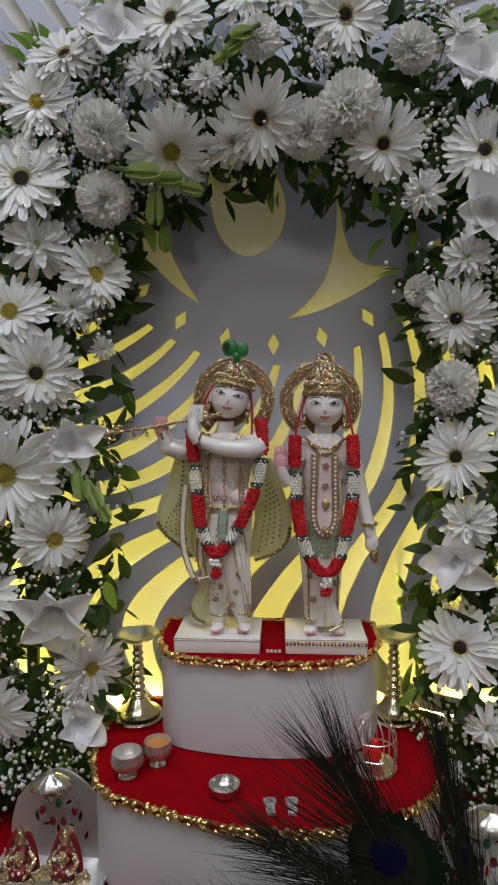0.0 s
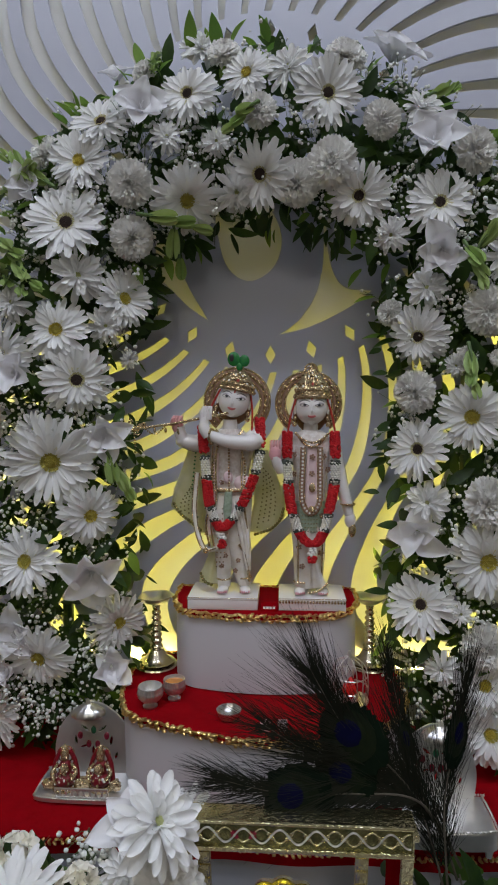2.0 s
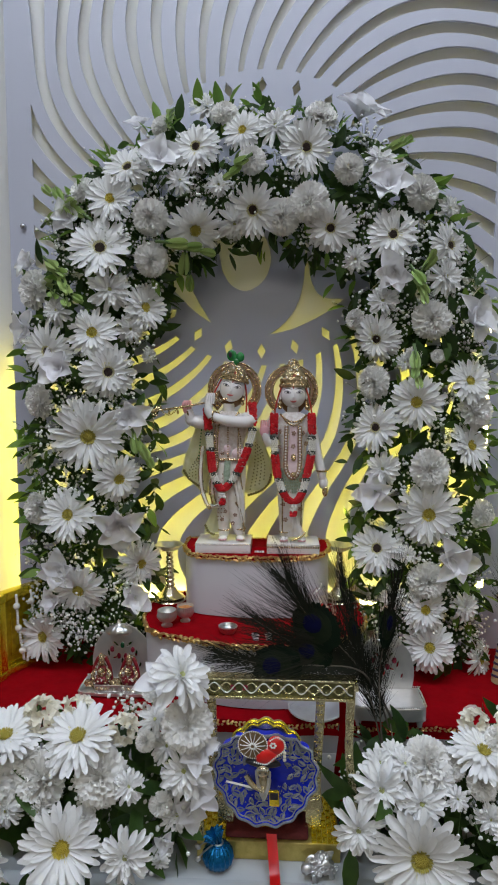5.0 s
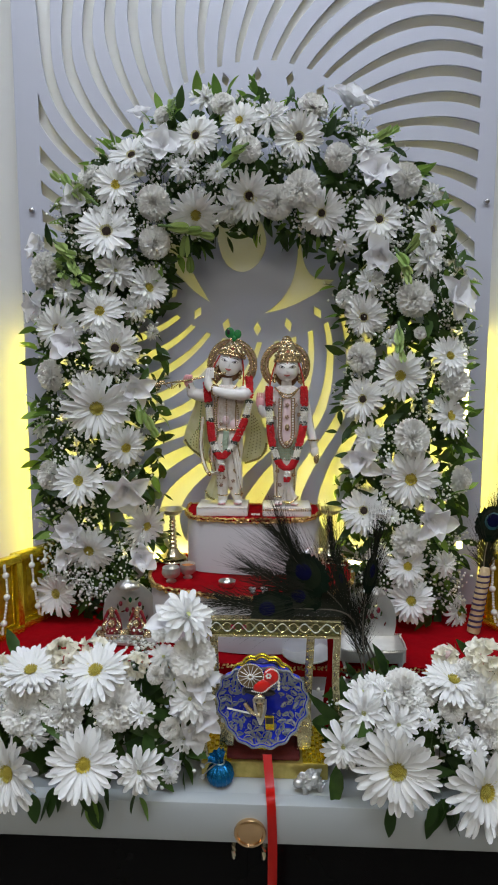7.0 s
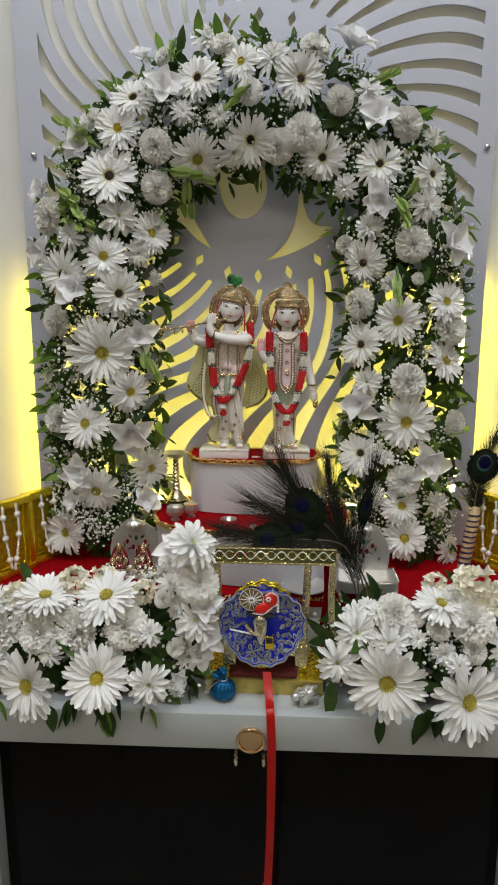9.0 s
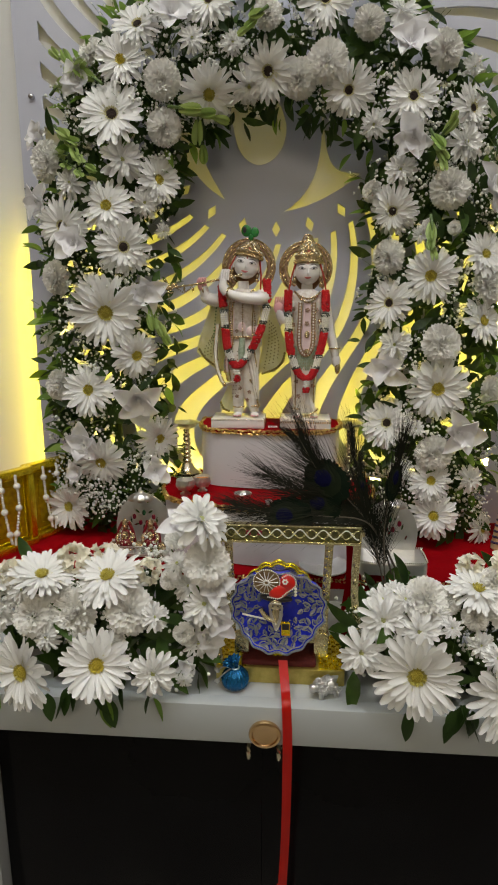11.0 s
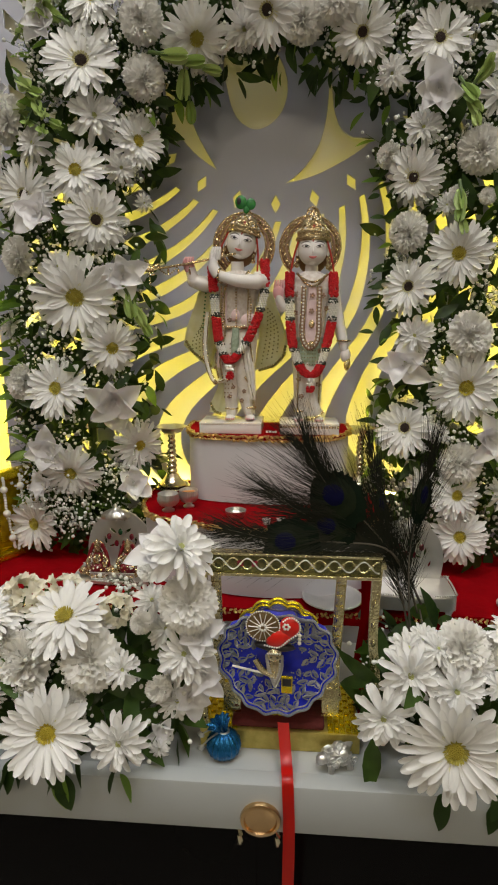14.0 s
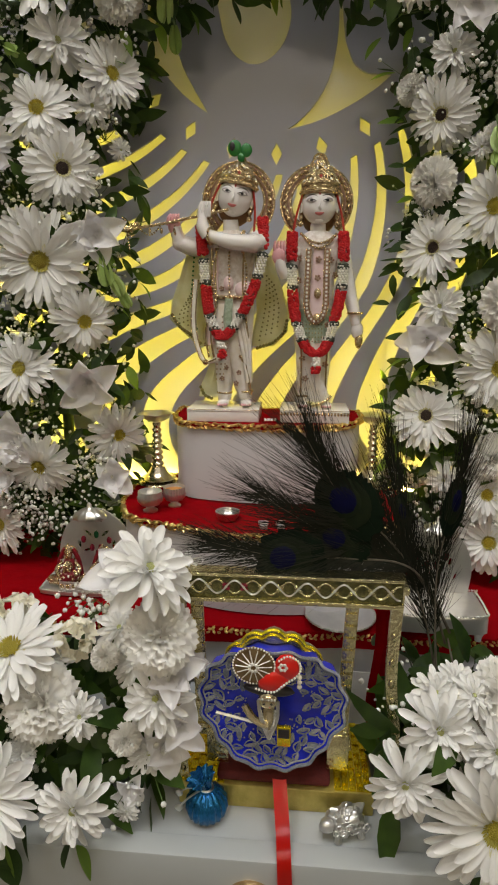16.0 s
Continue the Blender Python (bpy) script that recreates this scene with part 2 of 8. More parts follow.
def prism(bm, outline, z0, z1, mat=0, round_top=0.0, lip=0.0):
    """An upright slab over a plan outline (counter-clockwise), with a rounded upper edge."""
    c = Vector((sum(p[0] for p in outline) / len(outline), sum(p[1] for p in outline) / len(outline)))
    levels = [(0.0, z0)]
    if round_top:
        for k in range(5):
            a = math.pi / 2 * k / 4
            levels.append((round_top * (1 - math.cos(a)), z1 - round_top + round_top * math.sin(a)))
    else:
        levels.append((0.0, z1))
    rings = []
    for inset, z in levels:
        ring = []
        for p in outline:
            d = Vector(p) - c
            q = Vector(p) - d.normalized() * inset
            ring.append(bm.verts.new((q.x, q.y, z)))
        rings.append(ring)
    n = len(outline)
    for a, b in zip(rings, rings[1:]):
        for i in range(n):
            bm.faces.new((a[i], a[(i + 1) % n], b[(i + 1) % n], b[i])).material_index = mat
    bm.faces.new(rings[0][::-1]).material_index = mat
    bm.faces.new(rings[-1]).material_index = mat
    return bm


def smooth_path(pts, n, closed=False):
    """n points along a smooth line through pts."""
    pts = [Vector(p) for p in pts]
    out, m = [], len(pts)
    spans = m if closed else m - 1
    for k in range(n):
        u = k * spans / (n if closed else n - 1)
        i = min(int(u), spans - 1)
        t = u - i
        if closed:
            p0, p1, p2, p3 = pts[i - 1], pts[i], pts[(i + 1) % m], pts[(i + 2) % m]
        else:
            p0, p1, p2, p3 = pts[max(0, i - 1)], pts[i], pts[i + 1], pts[min(m - 1, i + 2)]
        out.append(0.5 * (2 * p1 + (p2 - p0) * t + (2 * p0 - 5 * p1 + 4 * p2 - p3) * t * t + (3 * p1 - p0 - 3 * p2 + p3) * t ** 3))
    return out


# ---- the room ----
# the floor and three ROOM walls are unseen, toned dark against bounced light
bm = bmesh.new()
box(bm, -2.0, 2.0, -4.0, 0.2, -0.06, 0.0)
tagged(part("floor", bm, FLOOR), "grey polished tiled floor of the room", "floor", kind="structure")
bm = bmesh.new()
box(bm, -2.0, 2.0, -4.0, 0.2, CEIL, CEIL + 0.08)
tagged(part("ceiling", bm, CEILING), "plain white painted ceiling with recessed downlights", "ceiling", kind="structure")
for name, b in (("wall_north", (-2.0, 2.0, 0.050, 0.2, 0.0, CEIL)), ("wall_south", (-2.0, 2.0, -4.1, -4.0, 0.0, CEIL)),
                ("wall_west", (-2.1, -2.0, -4.1, 0.2, 0.0, CEIL)), ("wall_east", (2.0, 2.1, -4.1, 0.2, 0.0, CEIL))):
    bm = bmesh.new()
    box(bm, *b)
    tagged(part(name, bm, WALL if name == "wall_north" else ROOM), "smooth painted plaster wall", "wall", kind="structure")

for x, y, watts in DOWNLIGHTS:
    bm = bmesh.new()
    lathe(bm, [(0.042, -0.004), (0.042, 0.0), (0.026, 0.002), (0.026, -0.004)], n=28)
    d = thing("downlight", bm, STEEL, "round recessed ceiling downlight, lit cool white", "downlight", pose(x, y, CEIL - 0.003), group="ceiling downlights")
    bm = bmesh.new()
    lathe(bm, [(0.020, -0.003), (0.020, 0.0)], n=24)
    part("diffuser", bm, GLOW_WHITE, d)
# bodies for the added fill lights, none of them in view
for x, y, w, d, watts, tone in FILL_LIGHTS:
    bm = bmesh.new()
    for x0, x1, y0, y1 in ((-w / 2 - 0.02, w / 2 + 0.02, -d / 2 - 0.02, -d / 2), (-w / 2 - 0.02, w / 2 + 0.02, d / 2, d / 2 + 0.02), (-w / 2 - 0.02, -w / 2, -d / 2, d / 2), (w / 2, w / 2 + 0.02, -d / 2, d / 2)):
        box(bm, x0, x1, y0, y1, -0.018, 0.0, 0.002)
    light = thing("ceiling_light", bm, STEEL, "added unseen fill light at the ceiling, flat with metal frame, lit white", "ceiling light", pose(x, y, CEIL), group="ceiling lights")
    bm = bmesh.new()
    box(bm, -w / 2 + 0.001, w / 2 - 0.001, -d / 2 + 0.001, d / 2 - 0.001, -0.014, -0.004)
    part("diffuser", bm, FILL_GLOW, light)

# board added to hold the edge strips off the wall, so their glow spreads
bm = bmesh.new()
box(bm, -0.468, 0.455, 0.016, 0.0495, 0.9165, 2.36)
tagged(part("backing_board", bm, WALL), "white board added behind the carved panel to space the strip lights", "board", kind="structure")

# ---- the carved panel ----
PCX, PCZ = 0.0045, 1.7385
X0, X1, Z0, Z1 = -0.436, 0.437, 0.985, 2.30


BOW_AT = (0.272, 0.32, 0.36, 0.39, 0.42, 0.445, 0.47, 0.49, 0.51, 0.53, 0.55, 0.58, 0.65)
BOW_BY = (0.0, 0.15, 0.7, 1.3, 1.75, 1.9, 1.6, 0.9, -0.1, -1.3, -2.3, -3.6, -5.0)


def swirl(r, a, side):
    """A point on one side of a feather slot that starts at the angle a (degrees) on the inner ring."""
    d = r - 0.272
    a += side * min(1.15 + 3.5 * d, 1.95)
    low = min(1.0, max(0.0, -1.8 * math.sin(radians(a))))
    u = min(1.0, max(0.0, (d - 0.15) / 0.13))
    hook = -4.3 * u * u * (3 - 2 * u) + 285 * max(0.0, d - 0.30) ** 2
    high = min(1.0, max(0.0, 0.5 + 1.5 * math.sin(radians(a))))
    bow = float(np.interp(r, BOW_AT, BOW_BY))
    b = radians(a - 60 * d - 210 * d * d + 420 * d ** 3 + low * hook + high * bow)
    return Vector((PCX + r * math.cos(b), PCZ + r * math.sin(b)))


def slot_side(a, s):
    side, r = [swirl(0.272, a, s)], 0.272
    while r < 1.2:
        r += 0.016
        p, q = swirl(r, a, s), side[-1]
        if not (X0 < p.x < X1 and Z0 < p.y < Z1):
            t = 1.0
            for lo, hi, u, v in ((X0, X1, q.x, p.x), (Z0, Z1, q.y, p.y)):
                if v < lo:
                    t = min(t, (lo - u) / (v - u))
                if v > hi:
                    t = min(t, (hi - u) / (v - u))
            side.append(q + (p - q) * t)
            break
        side.append(p)
    return side


loops = [[Vector((-0.483, 0.916)), Vector((0.470, 0.916)), Vector((0.470, 2.36)), Vector((-0.483, 2.36))]]
for k in range(48):
    a = 7.5 * k + 1.0
    left, right = slot_side(a, 1), slot_side(a, -1)
    loops.append(left + right[::-1])
for k in range(24):
    a = radians(15 * k)
    o, t = Vector((math.cos(a), math.sin(a))), Vector((-math.sin(a), math.cos(a)))
    c = Vector((PCX, PCZ)) + 0.245 * o
    loops.append([c + 0.0155 * o, c + 0.0085 * t, c - 0.0155 * o, c - 0.0085 * t])
# the emblem in the middle: a drop and two crescents
EMBLEM = (
    (((-0.0818, 1.700), (-0.0768, 1.6736), (-0.068, 1.640), (-0.052, 1.617), (-0.028, 1.607), (-0.003, 1.616), (0.015, 1.637), (0.0222, 1.667), (0.0160, 1.697), (0.000, 1.725)), ((-0.03, 1.75), (-0.075, 1.735))),
    (((0.016, 1.524), (0.060, 1.534), (0.104, 1.553), (0.140, 1.574), (0.161, 1.591)), ((0.147, 1.592), (0.126, 1.594), (0.109, 1.606), (0.098, 1.630), (0.0925, 1.660), (0.090, 1.700)),
     ((0.085, 1.700), (0.086, 1.650), (0.0815, 1.612), (0.071, 1.579), (0.053, 1.552), (0.032, 1.533))),
    (((-0.176, 1.620), (-0.153, 1.598), (-0.124, 1.569), (-0.091, 1.546)), ((-0.109, 1.575), (-0.127, 1.608), (-0.138, 1.642), (-0.150, 1.680), (-0.175, 1.690))))
for lines in EMBLEM:
    loops.append([p.xy for line in lines for p in smooth_path([(x, z, 0) for x, z in line], 6 * len(line))])

cu = bpy.data.curves.new("carving", "CURVE")
cu.dimensions, cu.fill_mode, cu.extrude, cu.bevel_depth, cu.bevel_resolution = "2D", "BOTH", 0.0020, 0.0005, 1
for loop in loops:
    sp = cu.splines.new("POLY")
    sp.points.add(len(loop) - 1)
    for q, p in zip(sp.points, loop):
        q.co = (p.x, p.y, 0, 1)
    sp.use_cyclic_u = True
temp = bpy.data.objects.new("carving", cu)
scene.collection.objects.link(temp)
bpy.context.view_layer.update()
me = bpy.data.meshes.new_from_object(temp.evaluated_get(bpy.context.evaluated_depsgraph_get()))
bpy.data.objects.remove(temp)
me.materials.clear()
me.materials.append(LAMINATE)
panel = new("carved_panel", me)
panel.matrix_world = pose(0, 0.0025, 0, 90)
tagged(panel, "white gloss wall panel cut with swirling feather slots and diamonds", "wall panel", kind="structure")
for x, z in ((-0.455, 1.7325), (0.455, 1.7375)):
    bm = bmesh.new()
    lathe(bm, [(0.0055, 0.0), (0.0058, 0.003), (0.0046, 0.0065), (0.0018, 0.008)], n=16)
    thing("panel_stud", bm, STEEL, "small domed steel stud that fixes the panel", "stud", pose(x, -0.0005, z, 90), group="panel studs")

bm = bmesh.new()
box(bm, -0.475, 0.47, 0.0054, 0.0155, 0.988, 0.996, 0.001)
led = thing("led_strip", bm, CARCASS, "yellow lit strip light behind the foot of the panel", "strip light", group="strip lights")
bm = bmesh.new()
box(bm, -0.472, 0.467, 0.0056, 0.0152, 0.9962, 1.0030, 0.001)
part("diffuser", bm, LED_DIODE, led)
for x in SIDE_STRIPS:
    bm = bmesh.new()
    box(bm, x - 0.009, x + 0.009, 0.0128, 0.0156, 1.008, 1.545, 0.0008)
    side = thing("led_strip", bm, CARCASS, "yellow lit strip light upright behind the panel edge", "strip light", group="strip lights")
    bm = bmesh.new()
    box(bm, x - 0.006, x + 0.006, 0.0110, 0.0127, 1.012, 1.54, 0.0006)
    part("diffuser", bm, LED_DIODE, side)

for x0, x1 in ((-0.4725, -0.4685), (0.4555, 0.4595)):
    bm = bmesh.new()
    box(bm, x0, x1, 0.020, 0.046, 0.92, 1.49, 0.0008)
    thing("led_strip", bm, CARCASS, "lit strip light fixed along the edge of the backing board", "strip light", group="strip lights")

# ---- the cabinet ----
cabinet = empty("altar_cabinet", "white laminate altar cabinet with dark doors and pulled-out shelf", "cabinet")
bm = bmesh.new()
box(bm, -0.60, 0.60, -0.27, 0.0495, 0.834, 0.912, 0.002)
part("top_box", bm, PLINTH, cabinet)
for x0, x1 in ((-0.60, -0.390), (0.399, 0.60)):
    bm = bmesh.new()
    box(bm, x0, x1, -0.475, 0.0495, 0.0, 0.770, 0.002)
    part("side_panel", bm, CARCASS, cabinet)
bm = bmesh.new()
box(bm, -0.60, 0.60, -0.460, 0.0495, 0.772, 0.826, 0.002)
part("drawer_case", bm, CARCASS, cabinet)
for x0, x1 in ((-0.388, 0.0059), (0.0061, 0.397)):
    bm = bmesh.new()
    box(bm, x0, x1, -0.452, -0.434, 0.06, 0.768, 0.0004)
    door = part("door", bm, BLACK_GLOSS, cabinet, "dark glossy cabinet door")
    bm = bmesh.new()
    xh = -0.012 if x0 < 0 else 0.030
    tube(bm, smooth_path([(xh, -0.452, 0.752), (xh, -0.472, 0.748), (xh, -0.472, 0.728), (xh, -0.452, 0.724)], 12), 0.0035, 8)
    part("handle", bm, BRASS, door, "small brass door handle")
bm = bmesh.new()
box(bm, -0.388, 0.397, -0.42, 0.0, 0.0, 0.058, 0.002)
part("kickboard", bm, BLACK_GLOSS, cabinet)
bm = bmesh.new()
box(bm, -0.62, 0.62, -0.488, -0.272, 0.828, 0.833, 0.001)
shelf = part("pull_out_shelf", bm, SHELF, cabinet, "pale grey pull-out shelf board")
bm = bmesh.new()
box(bm, -0.62, 0.62, -0.510, -0.4885, 0.7825, 0.838, 0.0016, seg=2)
front = part("shelf_front", bm, SHELF, cabinet, "pale grey shelf front with rounded edge")
bm = bmesh.new()
lathe(bm, [(0.0205, 0.0), (0.0215, 0.003), (0.0205, 0.006), (0.0172, 0.0068), (0.0160, 0.004), (0.010, 0.0030), (0.002, 0.0028)], n=32, sy=0.92)
part("ring_pull", bm, BRONZE, front, "round bronze flush pull", m=pose(0.0125, -0.5097, 0.8000, 90))


# ---- flowers ----
rnd = random.Random(7)


def petal(bm, m, length, width, droop=0.0, cup=0.15, tip=0.5, wave=0.0, n=7, mat=0, base=0.35, blunt=False, hub=None):
    """One petal from the origin along +x of m, face up along z: a grooved, drooping blade with a rounded tip."""
    rows = []
    ph, curl = rnd.random() * 6, rnd.uniform(-0.05, 0.07)
    sway = rnd.uniform(-0.05, 0.05)
    for i in range(n + 1):
        u = 1 - (1 - i / n) ** 1.5
        v = max(0.0, (u - 0.74) / 0.26) if blunt else max(0.0, (u - 0.55) / 0.45)
        w = width * (base + (1 - base) * math.sin(min(1.0, u / 0.55) * math.pi / 2))
        w *= (1 - v ** (2.9 - 1.5 * tip)) ** 0.5 if v < 1 else 0.0
        w = max(w, width * (0.36 if blunt else 0.10))
        x, z = length * u, -droop * length * u * u + curl * length * v * v
        z += wave * length * math.sin(u * 9 + ph) * u
        row = []
        for s, groove in ((-1, 0.0), (-0.6, -0.05), (-0.25, 0.02), (0.25, -0.03), (0.6, 0.03), (1, 0.0)):
            zz = z + cup * w * s * s + groove * w + wave * length * 0.6 * math.sin(s * 4 + ph + u * 3) * u
            row.append(bm.verts.new(m @ Vector((x - 0.10 * w * s * s * v, s * w * 0.5 + sway * length * u * u, zz))))
        rows.append(row)
    for a, b in zip(rows, rows[1:]):
        for k in range(5):
            f = bm.faces.new((a[k], b[k], b[k + 1], a[k + 1]))
            f.material_index = mat
            f.smooth = True
    if hub:
        bm.faces.new((hub, rows[0][2], rows[0][3])).material_index = mat


def ring(bm, count, length, width, lift, z, r0=0.05, jitter=1.0, **kw):
    for k in range(count):
        a = 360 * (k + rnd.uniform(-0.25, 0.25) * jitter) / count
        m = pose(0, 0, z, 0, 0, a) @ pose(r0, 0, 0, rnd.uniform(-14, 14) * jitter, -lift + rnd.uniform(-6, 6) * jitter, 0)
        petal(bm, m, length * rnd.uniform(0.92, 1.06), width * rnd.uniform(0.88, 1.1), **kw)


def eye_mesh(mat, r=0.085):
    bm = bmesh.new()
    blob(bm, (0, 0, 0.03), (r, r, 0.032), u=14, v=6)
    for k in range(60):
        a, q = k * 2.39996, r * 0.98 * math.sqrt(k / 60)
        blob(bm, (q * math.cos(a), q * math.sin(a), 0.03 + 0.034 * math.sqrt(max(0, 1 - (q / r) ** 2))), (0.009, 0.009, 0.012), u=5, v=4)
    return finish(bm, "flower_centre", mat)


def mum_mesh(seed):
    """A daisy-mum one unit wide: many pointed petals in rising layers."""
    rnd.seed(seed)
    bm = bmesh.new()
    hub = bm.verts.new((0, 0, -0.02))
    for count, length, width, lift, z in ((12, 0.48, 0.125, -4, -0.01), (13, 0.44, 0.12, 10, 0.01), (12, 0.36, 0.11, 26, 0.03), (11, 0.28, 0.09, 44, 0.045), (10, 0.19, 0.075, 58, 0.05), (9, 0.12, 0.06, 72, 0.05)):
        ring(bm, count, length, width, lift, z, r0=0.035, jitter=1.9, droop=0.12, tip=0.1, cup=0.30, n=5, blunt=True, hub=hub)
    return finish(bm, "chrysanthemum", PETAL, False)


def carnation_mesh(seed):
    """A carnation one unit wide: crowded fan petals with frilled edges."""
    rnd.seed(seed)
    bm = bmesh.new()
    hub = bm.verts.new((0, 0, -0.03))
    for count, length, lift in ((13, 0.47, -4), (12, 0.45, 14), (11, 0.42, 30), (9, 0.39, 46), (8, 0.35, 61), (6, 0.31, 76)):
        for k in range(count):
            a = 360 * (k + rnd.uniform(-0.3, 0.3)) / count + lift * 3
            m = pose(0, 0, -0.02, 0, 0, a) @ pose(0.03, 0, 0, rnd.uniform(-20, 20), -lift + rnd.uniform(-7, 7), 0)
            ph, rows = rnd.random() * 6, []
            for i in range(5):
                u = i / 4
                w = length * (0.22 + 0.50 * u)
                row = []
                for j in range(9):
                    s = -1 + j / 4
                    edge = (0.06 if j % 2 else -0.03) * (u > 0.9) + 0.02 * rnd.uniform(-1, 1) * (u > 0.6)
                    z = u * u * (0.055 * math.sin(s * 6.5 + ph) + 0.045 * rnd.uniform(-1, 1)) * length * 1.6
                    row.append(bm.verts.new(m @ Vector((length * (u + edge) - 0.12 * length * s * s * u, s * w * 0.5, z))))
                rows.append(row)
            for p, q in zip(rows, rows[1:]):
                for j in range(8):
                    bm.faces.new((p[j], q[j], q[j + 1], p[j + 1])).smooth = True
            bm.faces.new((hub, rows[0][4], rows[0][5]))
    return finish(bm, "carnation", CREAM, False)


def tuberose_mesh(seed):
    """A tuberose cluster one unit wide: waxy six-petalled stars and closed buds on a short head."""
    rnd.seed(seed)
    bm = bmesh.new()
    for k in range(12):
        a, lift = k * 2.39996, 88 - 74 * math.sqrt((k + 0.5) / 12)
        m = pose(0, 0, -0.1, 0, 0, math.degrees(a)) @ pose(0, 0, 0, 0, -lift, 0) @ pose(rnd.uniform(0.20, 0.34), 0, 0, 0, 90, 0)
        opened = k > 2
        for q in range(6):
            petal(bm, m @ pose(0, 0, 0, 0, 0, 60 * q + k * 20) @ pose(0.012, 0, 0, 0, -(34 if opened else 72) + rnd.uniform(-8, 8), 0), 0.23, 0.14, droop=0.25, cup=0.25, tip=0.5, n=4, base=0.6)
    return finish(bm, "tuberose", TUBEROSE, False)


def gladiolus_petal(seed):
    """One broad, waved petal of an open gladiolus bloom."""
    rnd.seed(seed)
    bm = bmesh.new()
    petal(bm, Matrix(), 0.64, 0.54, droop=0.40, cup=0.34, tip=0.45, wave=0.085, n=12, base=0.3)
    return finish(bm, "petal", PALE, False)


def throat_mesh():
    """The throat and stamens of a gladiolus."""
    bm = bmesh.new()
    lathe(bm, [(0.012, -0.22), (0.03, -0.12), (0.055, -0.02), (0.07, 0.03)], n=12)
    for k in range(3):
        tube(bm, [(0, 0, 0), (0.03 * math.cos(k * 2.1), 0.03 * math.sin(k * 2.1), 0.2), (0.06 * math.cos(k * 2.1), 0.06 * math.sin(k * 2.1), 0.24)], 0.009, 5)
    return finish(bm, "throat", PALE)


def ray_mesh(seed, length, width):
    """One ray petal of a large gerbera."""
    rnd.seed(seed)
    bm = bmesh.new()
    petal(bm, Matrix(), length, width, droop=rnd.uniform(0.06, 0.16), tip=0.1, cup=rnd.uniform(0.05, 0.25), wave=0.006, n=8, base=0.32, blunt=True)
    return finish(bm, "petal", PETAL, False)


def florets_mesh(seed, mat, inner):
    """The short inner florets of a gerbera."""
    rnd.seed(seed)
    bm = bmesh.new()
    ring(bm, 18, 0.30, 0.09, 22, 0.03, r0=0.06, droop=0.08, tip=-0.2, cup=0.16)
    ring(bm, 56, 0.118, 0.032, 22, 0.026, r0=0.078, jitter=1.5, droop=0.1, tip=0.6, cup=0.1, n=3)
    ring(bm, 40, 0.075, 0.020, 52, 0.026, r0=0.058, jitter=1.5, droop=0.1, tip=0.6, cup=0.1, n=3)
    bm.faces.index_update()
    for f in bm.faces:
        f.material_index = 2 if f.index >= 18 * 35 + 56 * 15 else 1 if f.index >= 18 * 35 else 0
    return finish(bm, "florets", [PETAL, mat, inner], False)


def leaf_verts(length, width, fold=0.25, curl=0.2, n=6):
    rows = []
    for i in range(n + 1):
        u = i / n
        w = width * math.sin(math.pi * min(1, u * 0.97 + 0.02)) ** 0.75 * (1.15 - 0.45 * u)
        z = -curl * length * u * u
        rows.append([(length * u, -w / 2, z + fold * w / 2), (length * u, 0, z), (length * u, w / 2, z + fold * w / 2)])
    return rows


def leaf_mesh(length, width, mat, fold=0.25, curl=0.2):
    bm = bmesh.new()
    rows = [[bm.verts.new(p) for p in r] for r in leaf_verts(length, width, fold, curl, 7)]
    for a, b in zip(rows, rows[1:]):
        for k in range(2):
            bm.faces.new((a[k], b[k], b[k + 1], a[k + 1])).smooth = True
    return finish(bm, "leaf", mat)


MUMS = [mum_mesh(s) for s in (21, 22, 23)]
CARNATIONS = [carnation_mesh(s) for s in (31, 32, 33)]
TUBEROSES = [tuberose_mesh(s) for s in (35, 36)]
GLAD_PETALS = [gladiolus_petal(s) for s in (41, 42, 43, 44)]
THROAT = throat_mesh()
RAYS = [ray_mesh(s, 0.445, w) for s, w in ((51, 0.094), (52, 0.084), (53, 0.100), (61, 0.090), (62, 0.080))]
RAYS_UPPER = [ray_mesh(s, 0.39, w) for s, w in ((54, 0.086), (55, 0.078), (56, 0.092), (63, 0.074))]
FLORETS = {"yellow": [florets_mesh(s, FLORET, YELLOW_EYE) for s in (57, 58)], "dark": [florets_mesh(s, FLORET, TAN_FLORET) for s in (59, 60)]}
EYES = {"dark": eye_mesh(DARK_EYE, 0.088), "yellow": eye_mesh(YELLOW_EYE, 0.074), "green": eye_mesh(GREEN_EYE, 0.06)}
LEAVES = [leaf_mesh(1.0, 0.50, LEAF, 0.2, c) for c in (0.1, 0.25, -0.1)]
LEAVES_BRIGHT = [leaf_mesh(1.0, 0.46, LEAF_BRIGHT, 0.25, c) for c in (0.15, 0.3)]

ACX, ACZ, AR = -0.008, 1.497, 0.297


def arch_frame(x, z):
    """Offset across the arch's band, and the outward direction in the wall's plane, at a place."""
    if z > ACZ:
        d = Vector((x - ACX, 0, z - ACZ))
        return d.length - AR, d.normalized()
    s = 1 if x > ACX else -1
    return abs(x - ACX) - AR, Vector((s, 0, 0))


def aim(at, normal, width, spin, squash=1.0):
    q = Vector(normal).to_track_quat("Z", "Y")
    return Matrix.LocRotScale(at, q @ Euler((0, 0, spin)).to_quaternion(), (width, width, width * squash))


